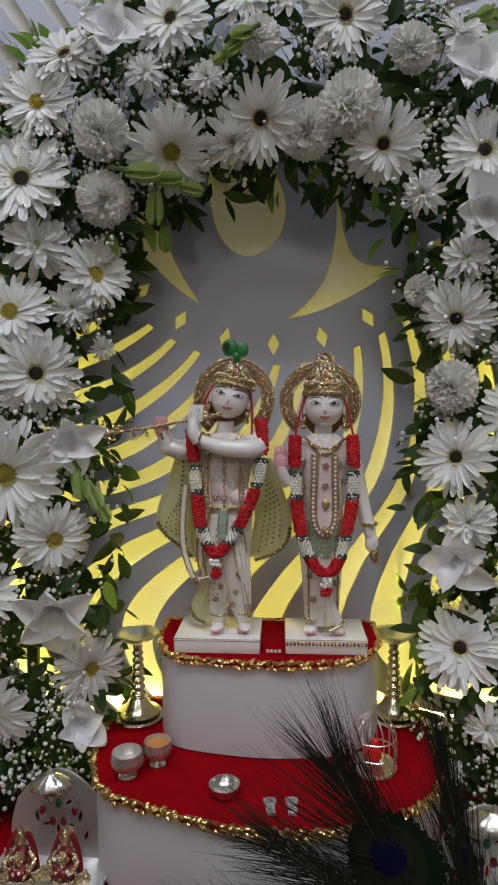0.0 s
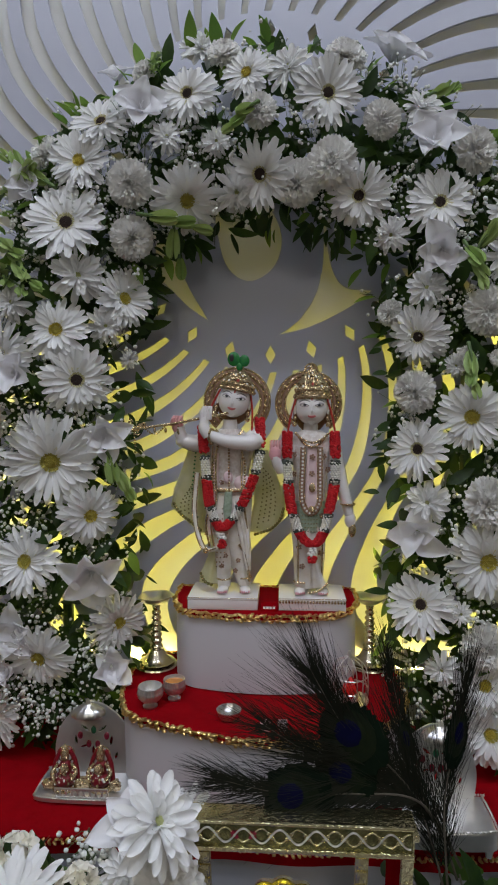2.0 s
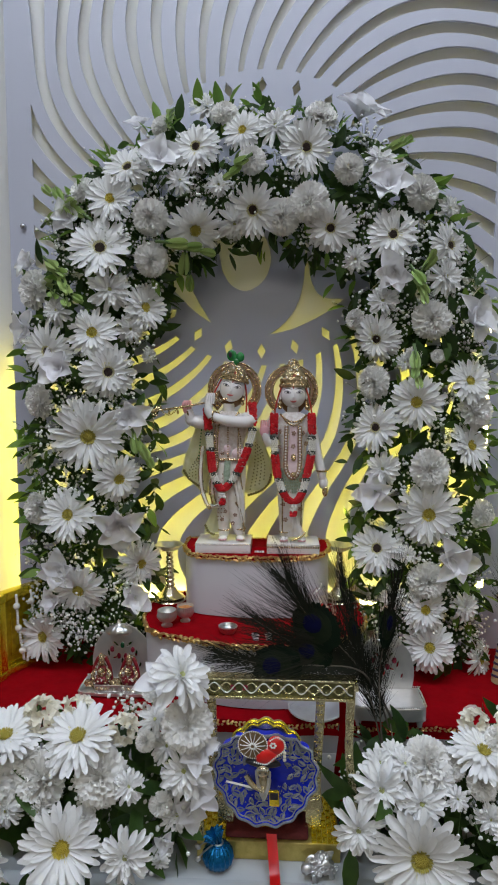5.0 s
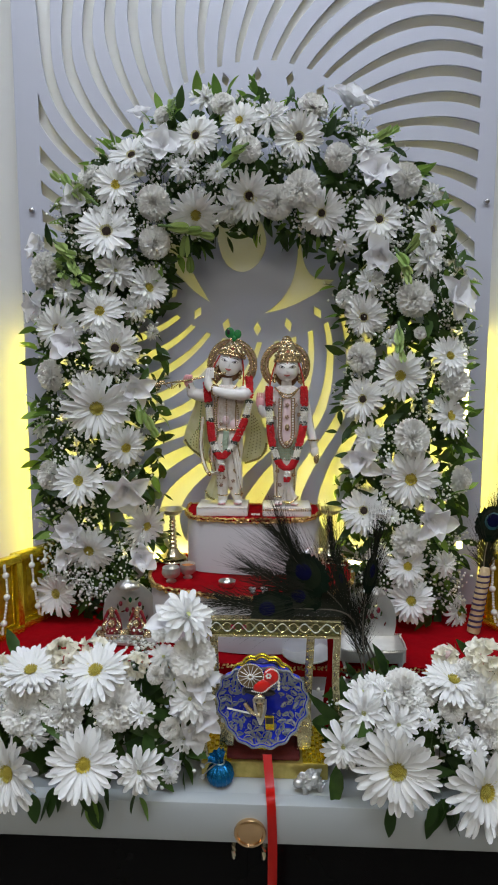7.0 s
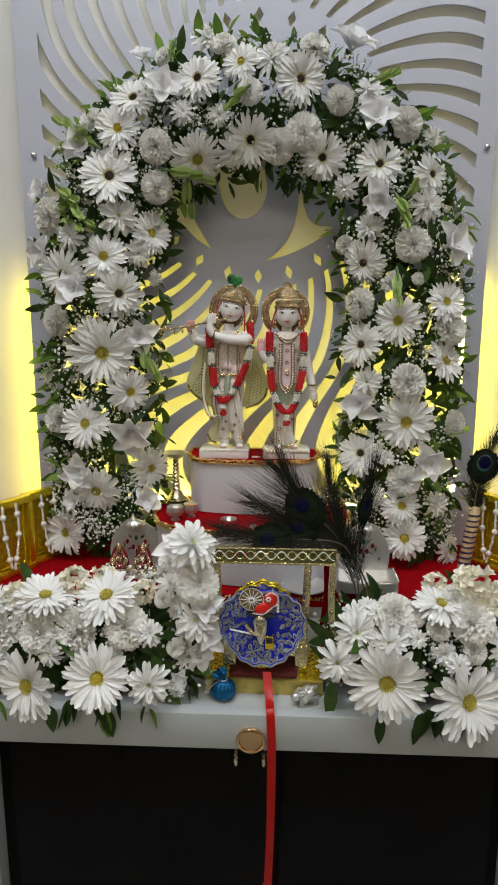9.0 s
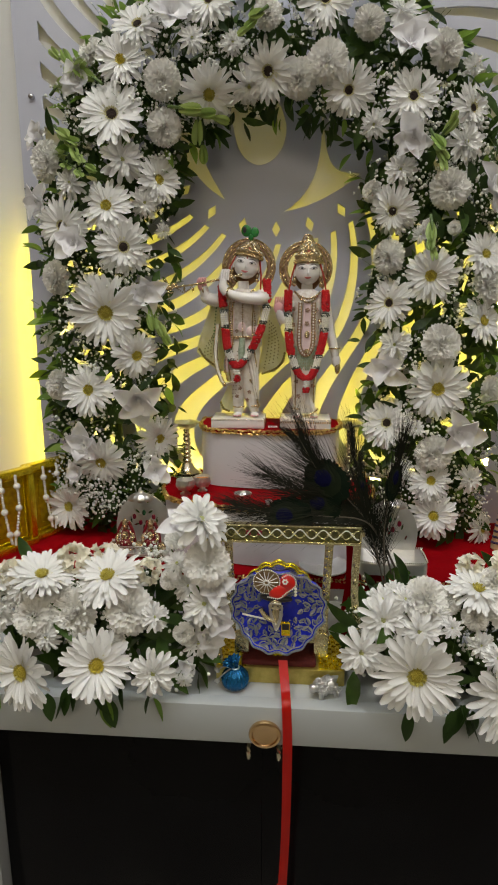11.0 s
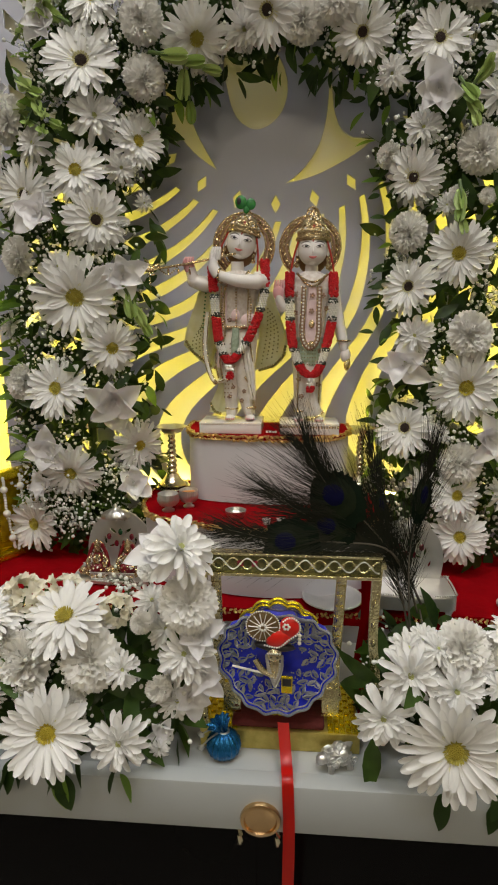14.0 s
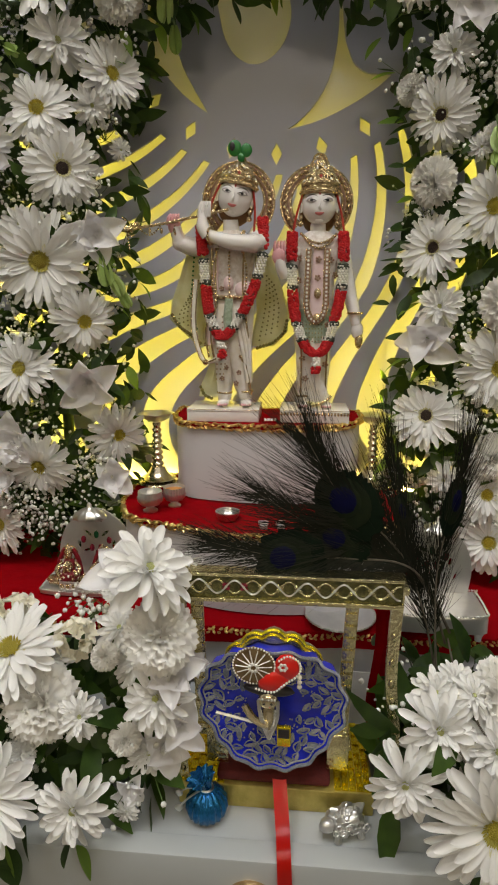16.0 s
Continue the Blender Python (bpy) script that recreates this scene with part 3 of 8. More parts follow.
def bloom(parent, kind, x, y, z, width):
    """One flower, facing out from the arch or from its spray."""
    if parent is floral_arch:
        w, out = arch_frame(x, z)
        n = out * (w / 0.13) * 0.9 + Vector((0, -1, 0.02))
    else:
        n = Vector(((x - parent["cx"]) * 1.6, -1, 0.22 + (z - 0.90) * 7.5))
        if kind == "gerbera_up":
            n = Vector(((x - parent["cx"]) * 0.8, -0.42, 0.92))
    n = n.normalized() + Vector((rnd.uniform(-0.30, 0.30), 0, rnd.uniform(-0.30, 0.30)))
    m = aim((x, y, z), n, width * (0.88 if kind == "gladiolus" else 1.03), rnd.uniform(0, 6.28))
    if kind.startswith("gerbera"):
        eye = "dark" if kind == "gerbera_dark" else "yellow"
        ob = part("gerbera", rnd.choice(FLORETS[eye]), None, parent, "white gerbera with a %s eye" % eye, m=m)
        big = parent is not floral_arch
        opening, nod = rnd.uniform(-4, 17), rnd.uniform(0, 360)
        for meshes, count, lift, h in ((RAYS, 30 if big else 27, 1, 0.0), (RAYS_UPPER, 22, 9, 0.010)):
            for k in range(count):
                a = 360 * (k + rnd.uniform(-0.25, 0.25)) / count
                s = rnd.uniform(0.94, 1.06)
                q = pose(0, 0, h, 0, 0, a) @ pose(0.068, 0, 0, rnd.uniform(-20, 20), -lift - opening - 7 * math.cos(radians(a - nod)) + rnd.uniform(-9, 7), rnd.uniform(-5, 5)) @ Matrix.Diagonal((s, rnd.uniform(0.8, 1.1), s, 1))
                part("petal", rnd.choice(meshes), None, ob, m=q)
        part("flower_centre", EYES[eye], None, ob)
    elif kind == "mum":
        ob = part("chrysanthemum", rnd.choice(MUMS), None, parent, m=m)
        part("flower_centre", EYES["green"], None, ob, m=pose(0, 0, 0.03))
    elif kind == "tuberose":
        part("tuberose", rnd.choice(TUBEROSES), None, parent, "blush cream tuberose cluster", m=m)
    elif kind == "carnation":
        part("carnation", rnd.choice(CARNATIONS), None, parent, m=m)
    else:
        ob = part("gladiolus", THROAT, None, parent, m=m)
        for k in range(6):
            inner = k % 2
            q = pose(0, 0, -0.05 + 0.02 * inner, 0, 0, 60 * k + rnd.uniform(-12, 12)) @ pose(0.02, 0, 0, rnd.uniform(-12, 12), -(64 if inner else 50) + rnd.uniform(-12, 12), 0)
            s = 0.92 if inner else rnd.uniform(0.96, 1.06)
            part("petal", rnd.choice(GLAD_PETALS), None, ob, m=q @ Matrix.Diagonal((s, s * rnd.uniform(0.85, 1.05), s, 1)))


floral_arch = empty("floral_arch", "arch of fresh white gerberas, carnations and dark foliage", "flower arch")
spray_left = empty("flower_spray", "low spray of white flowers on the shelf beside the swing", "flower spray", group="shelf flower sprays")
spray_left["cx"] = -0.20
spray_right = empty("flower_spray", "low spray of white daisies and mums with leaves", "flower spray", group="shelf flower sprays")
spray_right["cx"] = 0.22

# the bent wire that carries the arch
wire = [(ACX - AR, -0.05, 0.915)] + [(ACX + AR * math.cos(a), -0.05, ACZ + AR * math.sin(a)) for a in [math.pi * (1 - i / 24) for i in range(25)]] + [(ACX + AR, -0.05, 0.915)]
bm = bmesh.new()
tube(bm, wire, 0.008, 8)
part("arch_wire", bm, STEM, floral_arch, "bent green arch wire")


def arch_point(s, w):
    """Place on the band: s from 0 (foot, at the west) over the top to 1, w across it."""
    leg, bow = ACZ - 0.93, math.pi * AR
    d = s * (2 * leg + bow)
    if d < leg:
        return Vector((ACX - AR - w, 0, 0.93 + d)), Vector((-1, 0, 0))
    if d < leg + bow:
        a = math.pi - (d - leg) / AR
        o = Vector((math.cos(a), 0, math.sin(a)))
        return Vector((ACX, 0, ACZ)) + (AR + w) * o, o
    return Vector((ACX + AR + w, 0, ACZ - (d - leg - bow))), Vector((1, 0, 0))


def scatter(name, parent, rows_of, places, mat, label, smooth=True):
    """Many small pieces joined into one part: each place is a matrix."""
    verts, faces = [], []
    base, fs = rows_of
    for m in places:
        k = len(verts)
        verts.extend([m @ Vector(p) for p in base])
        faces.extend([tuple(i + k for i in f) for f in fs])
    me = bpy.data.meshes.new(name)
    me.from_pydata(verts, [], faces)
    me.materials.append(mat)
    me.shade_smooth()
    ob = part(name, me, None, parent, label)
    ob["kind"] = "stuff"
    return ob


def grid_piece(rows):
    w = len(rows[0])
    base = [p for r in rows for p in r]
    fs = [(i * w + k, (i + 1) * w + k, (i + 1) * w + k + 1, i * w + k + 1) for i in range(len(rows) - 1) for k in range(w - 1)]
    return base, fs


LEAF_PIECE = grid_piece(leaf_verts(1.0, 0.42, 0.2, 0.2, 4))
ball = bmesh.new()
bmesh.ops.create_icosphere(ball, subdivisions=1, radius=1.0)
BALL_PIECE = ([tuple(v.co) for v in ball.verts], [tuple(v.index for v in f.verts) for f in ball.faces])
ball.free()

rnd.seed(5)
places = []
for k in range(1350):
    w = rnd.uniform(-0.115, 0.115)
    p, o = arch_point(rnd.random(), w)
    deep = rnd.uniform(-0.02, 0.075)
    front = -0.045 - 0.105 * math.sqrt(max(0.03, 1 - (w / 0.13) ** 2))
    p.y = front + 0.022 + deep
    n = o * (w / 0.13) + Vector((0, -0.8, 0)) + Vector((rnd.uniform(-1, 1), rnd.uniform(-0.7, 0.5), rnd.uniform(-1, 1))) * 0.8
    size = rnd.uniform(0.026, 0.052)
    places.append(aim(p, n, size, rnd.uniform(0, 6.28)))
# a closer backing of leaves, thicker towards the outer edge
for k in range(1000):
    w = rnd.uniform(-0.085, 0.085) if k % 3 else rnd.uniform(0.06, 0.128)
    p, o = arch_point(rnd.random(), w)
    p.y = -0.040 - 0.080 * math.sqrt(max(0.03, 1 - (w / 0.14) ** 2)) + rnd.uniform(0.0, 0.03)
    n = Vector((rnd.uniform(-1, 1) * 0.6, -1, rnd.uniform(-1, 1) * 0.6))
    places.append(aim(p, n, rnd.uniform(0.026, 0.046), rnd.uniform(0, 6.28)))
for k in range(140):
    side = -1 if k % 2 else 1
    p = Vector((ACX + side * rnd.uniform(0.235, 0.36), rnd.uniform(-0.13, -0.06), rnd.uniform(0.925, 1.03)))
    places.append(aim(p, (rnd.uniform(-1, 1), rnd.uniform(-1.2, -0.2), rnd.uniform(-0.6, 0.8)), rnd.uniform(0.028, 0.05), rnd.uniform(0, 6.28)))
scatter("foliage", floral_arch, LEAF_PIECE, places, LEAF, "dark green ruscus foliage")


def gypsophila(parent, spots, per, spread, name="gypsophila"):
    """Clouds of tiny blossoms on hair-thin stems."""
    balls, bm = [], bmesh.new()
    for c in spots:
        c = Vector(c)
        root = c + Vector((0, 0.03, -0.01))
        for k in range(per):
            d = Vector((rnd.gauss(0, 1), rnd.gauss(-0.2, 0.6), rnd.gauss(0, 1)))
            p = c + d * spread
            r = rnd.uniform(0.0014, 0.0034)
            balls.append(Matrix.LocRotScale(p, Euler((rnd.random() * 3, rnd.random() * 3, 0)), (r, r, r * 0.8)))
            if k % 2 == 0:
                tube(bm, [root, (root + p) / 2 + Vector((0, 0.004, 0.002)), p], 0.0004, 3)
    scatter(name, parent, BALL_PIECE, balls, GYP, "cloud of tiny white filler blossoms")
    part("filler_stem", bm, STEM, parent)["kind"] = "stuff"


rnd.seed(9)
spots = []
for k in range(230):
    w = rnd.uniform(-0.10, 0.10)
    p, o = arch_point(rnd.uniform(0.01, 0.99), w)
    p.y = -0.045 - 0.105 * math.sqrt(max(0.03, 1 - (w / 0.13) ** 2)) + rnd.uniform(0.004, 0.034)
    spots.append(p)
gypsophila(floral_arch, spots, 32, 0.017)

# loose leaves that stand out from the arch
rnd.seed(13)
for k in range(410):
    inner = k % 3 == 0
    w = rnd.uniform(-0.125, -0.085) if inner else rnd.uniform(0.05, 0.112) if k % 3 == 1 else rnd.uniform(-0.09, 0.09)
    s = rnd.uniform(0.02, 0.98)
    p, o = arch_point(s, w)
    front = -0.045 - 0.105 * math.sqrt(max(0.03, 1 - (w / 0.13) ** 2))
    p.y = front + (rnd.uniform(0.004, 0.035) if k % 3 < 2 else rnd.uniform(0.020, 0.045))
    way = o * (w / 0.11) + Vector((rnd.uniform(-0.7, 0.7), rnd.uniform(-0.5, 0.1), rnd.uniform(-0.9, 0.4)))
    q = way.to_track_quat("X", "Z")
    size = rnd.uniform(0.020, 0.037)
    bright = rnd.random() < (0.2 if inner else 0.65)
    part("leaf", rnd.choice(LEAVES_BRIGHT if bright else LEAVES), None, floral_arch,
         m=Matrix.LocRotScale(p, q @ Euler((rnd.uniform(-0.9, 0.9), 0, 0)).to_quaternion(), (size, size, size)))

# fresh sprigs along the outer edges
rnd.seed(19)
for k in range(84):
    w = rnd.uniform(0.070, 0.122)
    p, o = arch_point(rnd.uniform(0.02, 0.98 if k % 3 else 0.6), w)
    p.y = -0.045 - 0.105 * math.sqrt(max(0.03, 1 - (w / 0.14) ** 2)) + rnd.uniform(0.0, 0.03)
    q = (o * 0.9 + Vector((rnd.uniform(-0.6, 0.6), rnd.uniform(-0.5, 0.1), rnd.uniform(-0.7, 0.7)))).to_track_quat("X", "Z")
    size = rnd.uniform(0.024, 0.044)
    part("leaf", rnd.choice(LEAVES_BRIGHT), None, floral_arch, m=Matrix.LocRotScale(p, q @ Euler((rnd.uniform(-0.9, 0.9), 0, 0)).to_quaternion(), (size, size, size)))

# foliage, filler and leaves of the two shelf sprays
for spray, x0, x1, seed in ((spray_left, -0.36, -0.075, 3), (spray_right, 0.125, 0.37, 4)):
    rnd.seed(seed)
    places = []
    for k in range(330):
        x, u = rnd.uniform(x0, x1), rnd.random()
        p = Vector((x, -0.478 + 0.12 * u, 0.845 + rnd.random() * (0.10 + 0.03 * u)))
        n = Vector((rnd.uniform(-1, 1), rnd.uniform(-1.4, 0.3), rnd.uniform(-0.4, 1)))
        places.append(aim(p, n, rnd.uniform(0.03, 0.055), rnd.uniform(0, 6.28)))
    scatter("foliage", spray, LEAF_PIECE, places, LEAF, "dark green foliage")
    gypsophila(spray, [(rnd.uniform(x0, x1), rnd.uniform(-0.49, -0.41), rnd.uniform(0.875, 0.965)) for k in range(26)], 14, 0.014)
    for k in range(13):
        x = rnd.uniform(x0, min(x1, 0.5) if x0 > 0 else -0.13)
        p = Vector((x, -0.514 - 0.005 * rnd.random(), rnd.uniform(0.842, 0.866)))
        way = Vector((rnd.uniform(-0.6, 0.6), -0.12, rnd.uniform(-1.1, -0.5)))
        size = rnd.uniform(0.030, 0.048)
        part("leaf", rnd.choice(LEAVES_BRIGHT if rnd.random() < 0.15 else LEAVES), None, spray,
             m=Matrix.LocRotScale(p, way.to_track_quat("X", "Z") @ Euler((rnd.uniform(-0.6, 0.6), 0, 0)).to_quaternion(), (size, size, size)))

    if spray is spray_left:
        gypsophila(spray, [(rnd.uniform(-0.165, -0.135), rnd.uniform(-0.42, -0.39), rnd.uniform(0.95, 1.01)) for k in range(7)], 12, 0.010)
gypsophila(floral_arch, [(rnd.uniform(-0.36, -0.30), rnd.uniform(-0.17, -0.13), rnd.uniform(0.965, 1.03)) for k in range(7)], 12, 0.012)


def bud_spike(parent, a, b, n, size, bright=True):
    """A gladiolus spike: a stem from a to b with closed buds along it."""
    a, b = Vector(a), Vector(b)
    bm = bmesh.new()
    tube(bm, smooth_path([a, (a + b) / 2 + Vector((0, -0.004, 0.003)), b], 10), 0.0022, 6, taper=[0.0028 - 0.0002 * k for k in range(10)])
    st = part("bud_spike", bm, STEM, parent, "green gladiolus spike with closed buds")
    for k in range(n):
        u = (k + 0.6) / n
        s = size * (1.08 - 0.4 * u)
        way = (b - a).normalized() + Vector((rnd.uniform(-0.35, 0.35), -0.35, rnd.uniform(-0.2, 0.3)))
        bm = bmesh.new()
        for i in range(3):
            petal(bm, pose(0, 0, 0, 120 * i), 1.0, 0.25, droop=-0.04, cup=0.9, tip=0.4, n=6, base=0.5)
        q = way.to_track_quat("X", "Z")
        part("bud", bm, BUD, st, m=Matrix.LocRotScale(a.lerp(b, u), q, (s, s, s)))


rnd.seed(77)


# ---- red cloth and the stepped plinth ----


def trim(bm, pts, r, step, mat=0, seed=1):
    """A braided gold edging: small tilted scales along a line."""
    g = random.Random(seed)
    total, last = 0.0, Vector(pts[0])
    for p, q in zip(pts, pts[1:]):
        p, q = Vector(p), Vector(q)
        d = q - p
        n = max(1, round(d.length / step))
        for k in range(n):
            c = p + d * (k + 0.5) / n
            for s in (-1, 1):
                m = Euler((g.uniform(-0.7, 0.7), g.uniform(-0.7, 0.7), math.atan2(d.y, d.x) + s * 0.7 + g.uniform(-0.3, 0.3))).to_matrix().to_4x4()
                blob(bm, c + Vector((g.uniform(-0.6, 0.6), g.uniform(-0.6, 0.6), s * 0.8 + g.uniform(-0.4, 0.4))) * r * 0.55, (r * 0.80, r * 0.52, r * 0.34), m, mat, 6, 4)
    return bm


UPPER = [p.xy for p in smooth_path([(-0.120, -0.004, 0), (-0.1335, -0.03, 0), (-0.132, -0.075, 0), (-0.114, -0.118, 0), (-0.075, -0.134, 0), (0.0, -0.143, 0),
                                    (0.075, -0.134, 0), (0.114, -0.108, 0), (0.130, -0.07, 0), (0.131, -0.03, 0), (0.118, -0.004, 0), (0.0, -0.003, 0)], 96, True)]
LOWER = [p.xy for p in smooth_path([(-0.172, -0.004, 0), (-0.192, -0.03, 0), (-0.196, -0.10, 0), (-0.189, -0.158, 0), (-0.160, -0.203, 0), (-0.095, -0.228, 0), (-0.035, -0.246, 0),
                                    (0.03, -0.250, 0), (0.09, -0.238, 0), (0.150, -0.205, 0), (0.182, -0.160, 0), (0.190, -0.10, 0), (0.186, -0.03, 0), (0.168, -0.004, 0), (0.0, -0.003, 0)], 120, True)]


def cloth_over(bm, outline, z, drop, grow, seed):
    """A cloth laid on an outline, its hem hanging a little and unevenly over the edge."""
    c = Vector((sum(p.x for p in outline) / len(outline), sum(p.y for p in outline) / len(outline)))
    rings = []
    for inset, h in ((0.5, 0.0), (0.8, 0.0), (0.97, 0.0), (1.0, -0.001), (1.0, -0.4), (1.0, -1.0)):
        row = []
        for i, p in enumerate(outline):
            d = p - c
            g = grow if h < 0 else 0.0
            q = c + d * inset + d.normalized() * g
            hang = drop * (0.8 + 0.35 * noise.noise(Vector((q.x * 22 + seed, q.y * 22, 0))))
            lift = 0.0016 * noise.noise(Vector((q.x * 35, q.y * 35, seed))) if h == 0 and inset < 0.95 else 0.0
            row.append(bm.verts.new((q.x, q.y, z + lift + h * hang)))
        rings.append(row)
    n = len(outline)
    for a, b in zip(rings, rings[1:]):
        for i in range(n):
            bm.faces.new((b[i], b[(i + 1) % n], a[(i + 1) % n], a[i]))
    bm.faces.new(rings[0])
    return bm


for name, outline, z0, z1, seed, lab in (("lower_plinth", LOWER, 0.9165, 1.0175, 3, "wide white curved plinth standing on the red cloth"),
                                          ("upper_plinth", UPPER, 1.0215, 1.1275, 8, "tall white curved plinth on the wider plinth")):
    bm = bmesh.new()
    prism(bm, [tuple(p) for p in outline], z0, z1, round_top=0.0015)
    thing(name, bm, PLINTH, lab, "plinth")
    bm = bmesh.new()
    cloth_over(bm, outline, z1 + 0.002, 0.007, 0.0022, seed)
    cl = thing("plinth_cloth", bm, RED_CLOTH, "red velvet cloth with gold braid edge over a plinth", "cloth", group="plinth cloths")
    bm = bmesh.new()
    edge = [(p.x + (p.x - 0.0) * 0.012, p.y - 0.001 if p.y > -0.01 else p.y * 1.012, z1 - 0.001) for p in outline if p.y < -0.006]
    edge.sort(key=lambda p: math.atan2(p[1] + 0.02, p[0]))
    trim(bm, edge, 0.0058, 0.0040, seed=seed)
    part("gold_braid", bm, GOLD, cl, "glittering gold braid edging")

bm = bmesh.new()
rows = []
for j in range(15):
    v = j / 14
    row = []
    for i in range(61):
        x = -0.60 + 1.20 * i / 60
        if v < 0.7:
            y, z = 0.048 - 0.326 * v / 0.7, 0.9142
        else:
            y, z = -0.279 - 0.003 * math.sin(x * 40), 0.9142 - 0.022 * (v - 0.7) / 0.3
        z += 0.0009 * noise.noise(Vector((x * 16, y * 16, 2))) if v < 0.68 else 0
        row.append(bm.verts.new((x, y, z)))
    rows.append(row)
for a, b in zip(rows, rows[1:]):
    for i in range(60):
        bm.faces.new((a[i], b[i], b[i + 1], a[i + 1]))
runner = thing("altar_cloth", bm, RED_CLOTH, "red velvet cloth spread over the cabinet top", "cloth")
bm = bmesh.new()
trim(bm, [(-0.60 + 0.02 * i, -0.282 - 0.003 * math.sin((-0.60 + 0.02 * i) * 40), 0.909) for i in range(61)], 0.0042, 0.0060, seed=6)
part("gold_braid", bm, GOLD, runner, "narrow gold braid edging")


# ---- the two marble statues and their garlands ----
MARBLE = shader("white_marble", (0.80, 0.77, 0.75), 0.22, grain=0.35, scale=40, tint=(0.74, 0.69, 0.66), clear=0.4)
GILT = shader("gilt_paint", (0.88, 0.72, 0.46), 0.22, metal=0.9, grain=1.0, scale=300, tint=(0.30, 0.18, 0.08), bump=0.6)
HAIR = shader("brown_painted_hair", (0.17, 0.072, 0.022), 0.5, grain=0.5, scale=150)
ROBE = shader("embroidered_pale_robe", (0.76, 0.71, 0.68), 0.30, grain=0.8, scale=190, tint=(0.48, 0.37, 0.30), bump=0.3)
ROBE_PINK = shader("pale_pink_sash", (0.72, 0.55, 0.55), 0.35, grain=0.6, scale=120, tint=(0.62, 0.42, 0.44))
SHAWL = shader("yellow_green_shawl", (0.80, 0.78, 0.56), 0.28, grain=0.9, scale=60, tint=(0.66, 0.64, 0.33), bump=0.15, translucent=0.4)
DHOTI = shader("gold_flecked_robe", (0.80, 0.76, 0.72), 0.24, grain=0.8, scale=70, tint=(0.66, 0.58, 0.45), bump=0.15)
PEARL = shader("pearl", (0.82, 0.80, 0.74), 0.22, vary=0.3, tint=(0.70, 0.67, 0.58), clear=0.6, grain=0.1, island=True)
RED_PAINT = shader("red_paint", (0.45, 0.03, 0.02), 0.4, grain=0.4, scale=90)
ROSE_PAINT = shader("rose_painted_palm", (0.70, 0.34, 0.36), 0.4, grain=0.3, scale=90)
GREEN_ENAMEL = shader("green_enamel", (0.02, 0.22, 0.04), 0.25, grain=0.6, scale=200, tint=(0.01, 0.06, 0.06))
DARK_PAINT = shader("dark_paint", (0.02, 0.018, 0.02), 0.4, grain=0.3, scale=90)
LID = shader("smoky_eyelid_paint", (0.30, 0.27, 0.26), 0.4, grain=0.5, scale=200, tint=(0.46, 0.42, 0.40))
LIP = shader("rose_lip_paint", (0.52, 0.14, 0.13), 0.4, grain=0.3, scale=90)
PALE_GREEN = shader("pale_green_jewelling", (0.36, 0.44, 0.34), 0.35, grain=0.9, scale=260, tint=(0.20, 0.26, 0.16), bump=0.5)
FLORAL = shader("painted_flower_sprig", (0.26, 0.13, 0.10), 0.4, grain=0.8, scale=260, tint=(0.40, 0.27, 0.16))
MOSS_PAINT = shader("moss_green_edge_paint", (0.17, 0.17, 0.05), 0.4, grain=0.8, scale=200, tint=(0.34, 0.30, 0.10))
STATUE_MATS = [MARBLE, GILT, HAIR, ROBE, SHAWL, PEARL, RED_PAINT, ROSE_PAINT, GREEN_ENAMEL, DARK_PAINT, DHOTI, ROBE_PINK, PALE_GREEN, LIP, FLORAL, MOSS_PAINT, LID]
LD = 16
M, G, H, R, S, P, RD, RO, GR, DK, DH, PK, PG, LP = range(14)
U = 0.000674


def at(c, px, py, d=0.0):
    """A point of a statue on its drawing grid: across, up and out towards the front (metres)."""
    return Vector(((px - c) * U, -d, (1110 - py) * U))


def loft(bm, c, rows, mat, n=20, fold=0.0, folds=9, seed=0.0):
    """A body of oval sections: rows of (across, up, half width, half depth, out) on the grid; folds make drapery."""
    rings = []
    for px, py, hw, hd, d in rows:
        o = at(c, px, py, d)
        ringv = []
        for k in range(n):
            a = 2 * math.pi * k / n
            q = 1 + fold * math.sin(folds * a + seed + py * 0.02)
            ringv.append(bm.verts.new(o + Vector((hw * U * q * math.cos(a), hd * U * q * math.sin(a), 0))))
        rings.append(ringv)
    for a, b in zip(rings, rings[1:]):
        for k in range(n):
            f = bm.faces.new((a[k], b[k], b[(k + 1) % n], a[(k + 1) % n]))
            f.material_index, f.smooth = mat, True
    bm.faces.new(rings[0]).material_index = mat
    bm.faces.new(rings[-1][::-1]).material_index = mat


def limb(bm, c, pts, radii, mat):
    pts = smooth_path([at(c, *p) for p in pts], 14)
    k = len(radii) - 1
    taper = []
    for i in range(14):
        u = i / 13 * k
        j = min(int(u), k - 1)
        taper.append((radii[j] + (radii[j + 1] - radii[j]) * (u - j)) * U)
    tube(bm, pts, 0, 10, mat, taper=taper)


def beads(bm, pts, r, step, mat, flat=1.0):
    pts = [Vector(p) for p in pts]
    left = 0.0
    for p, q in zip(pts, pts[1:]):
        d = (q - p).length
        while left < d:
            blob(bm, p.lerp(q, left / d), (r, r * flat, r), None, mat, 7, 5)
            left += step
        left -= d


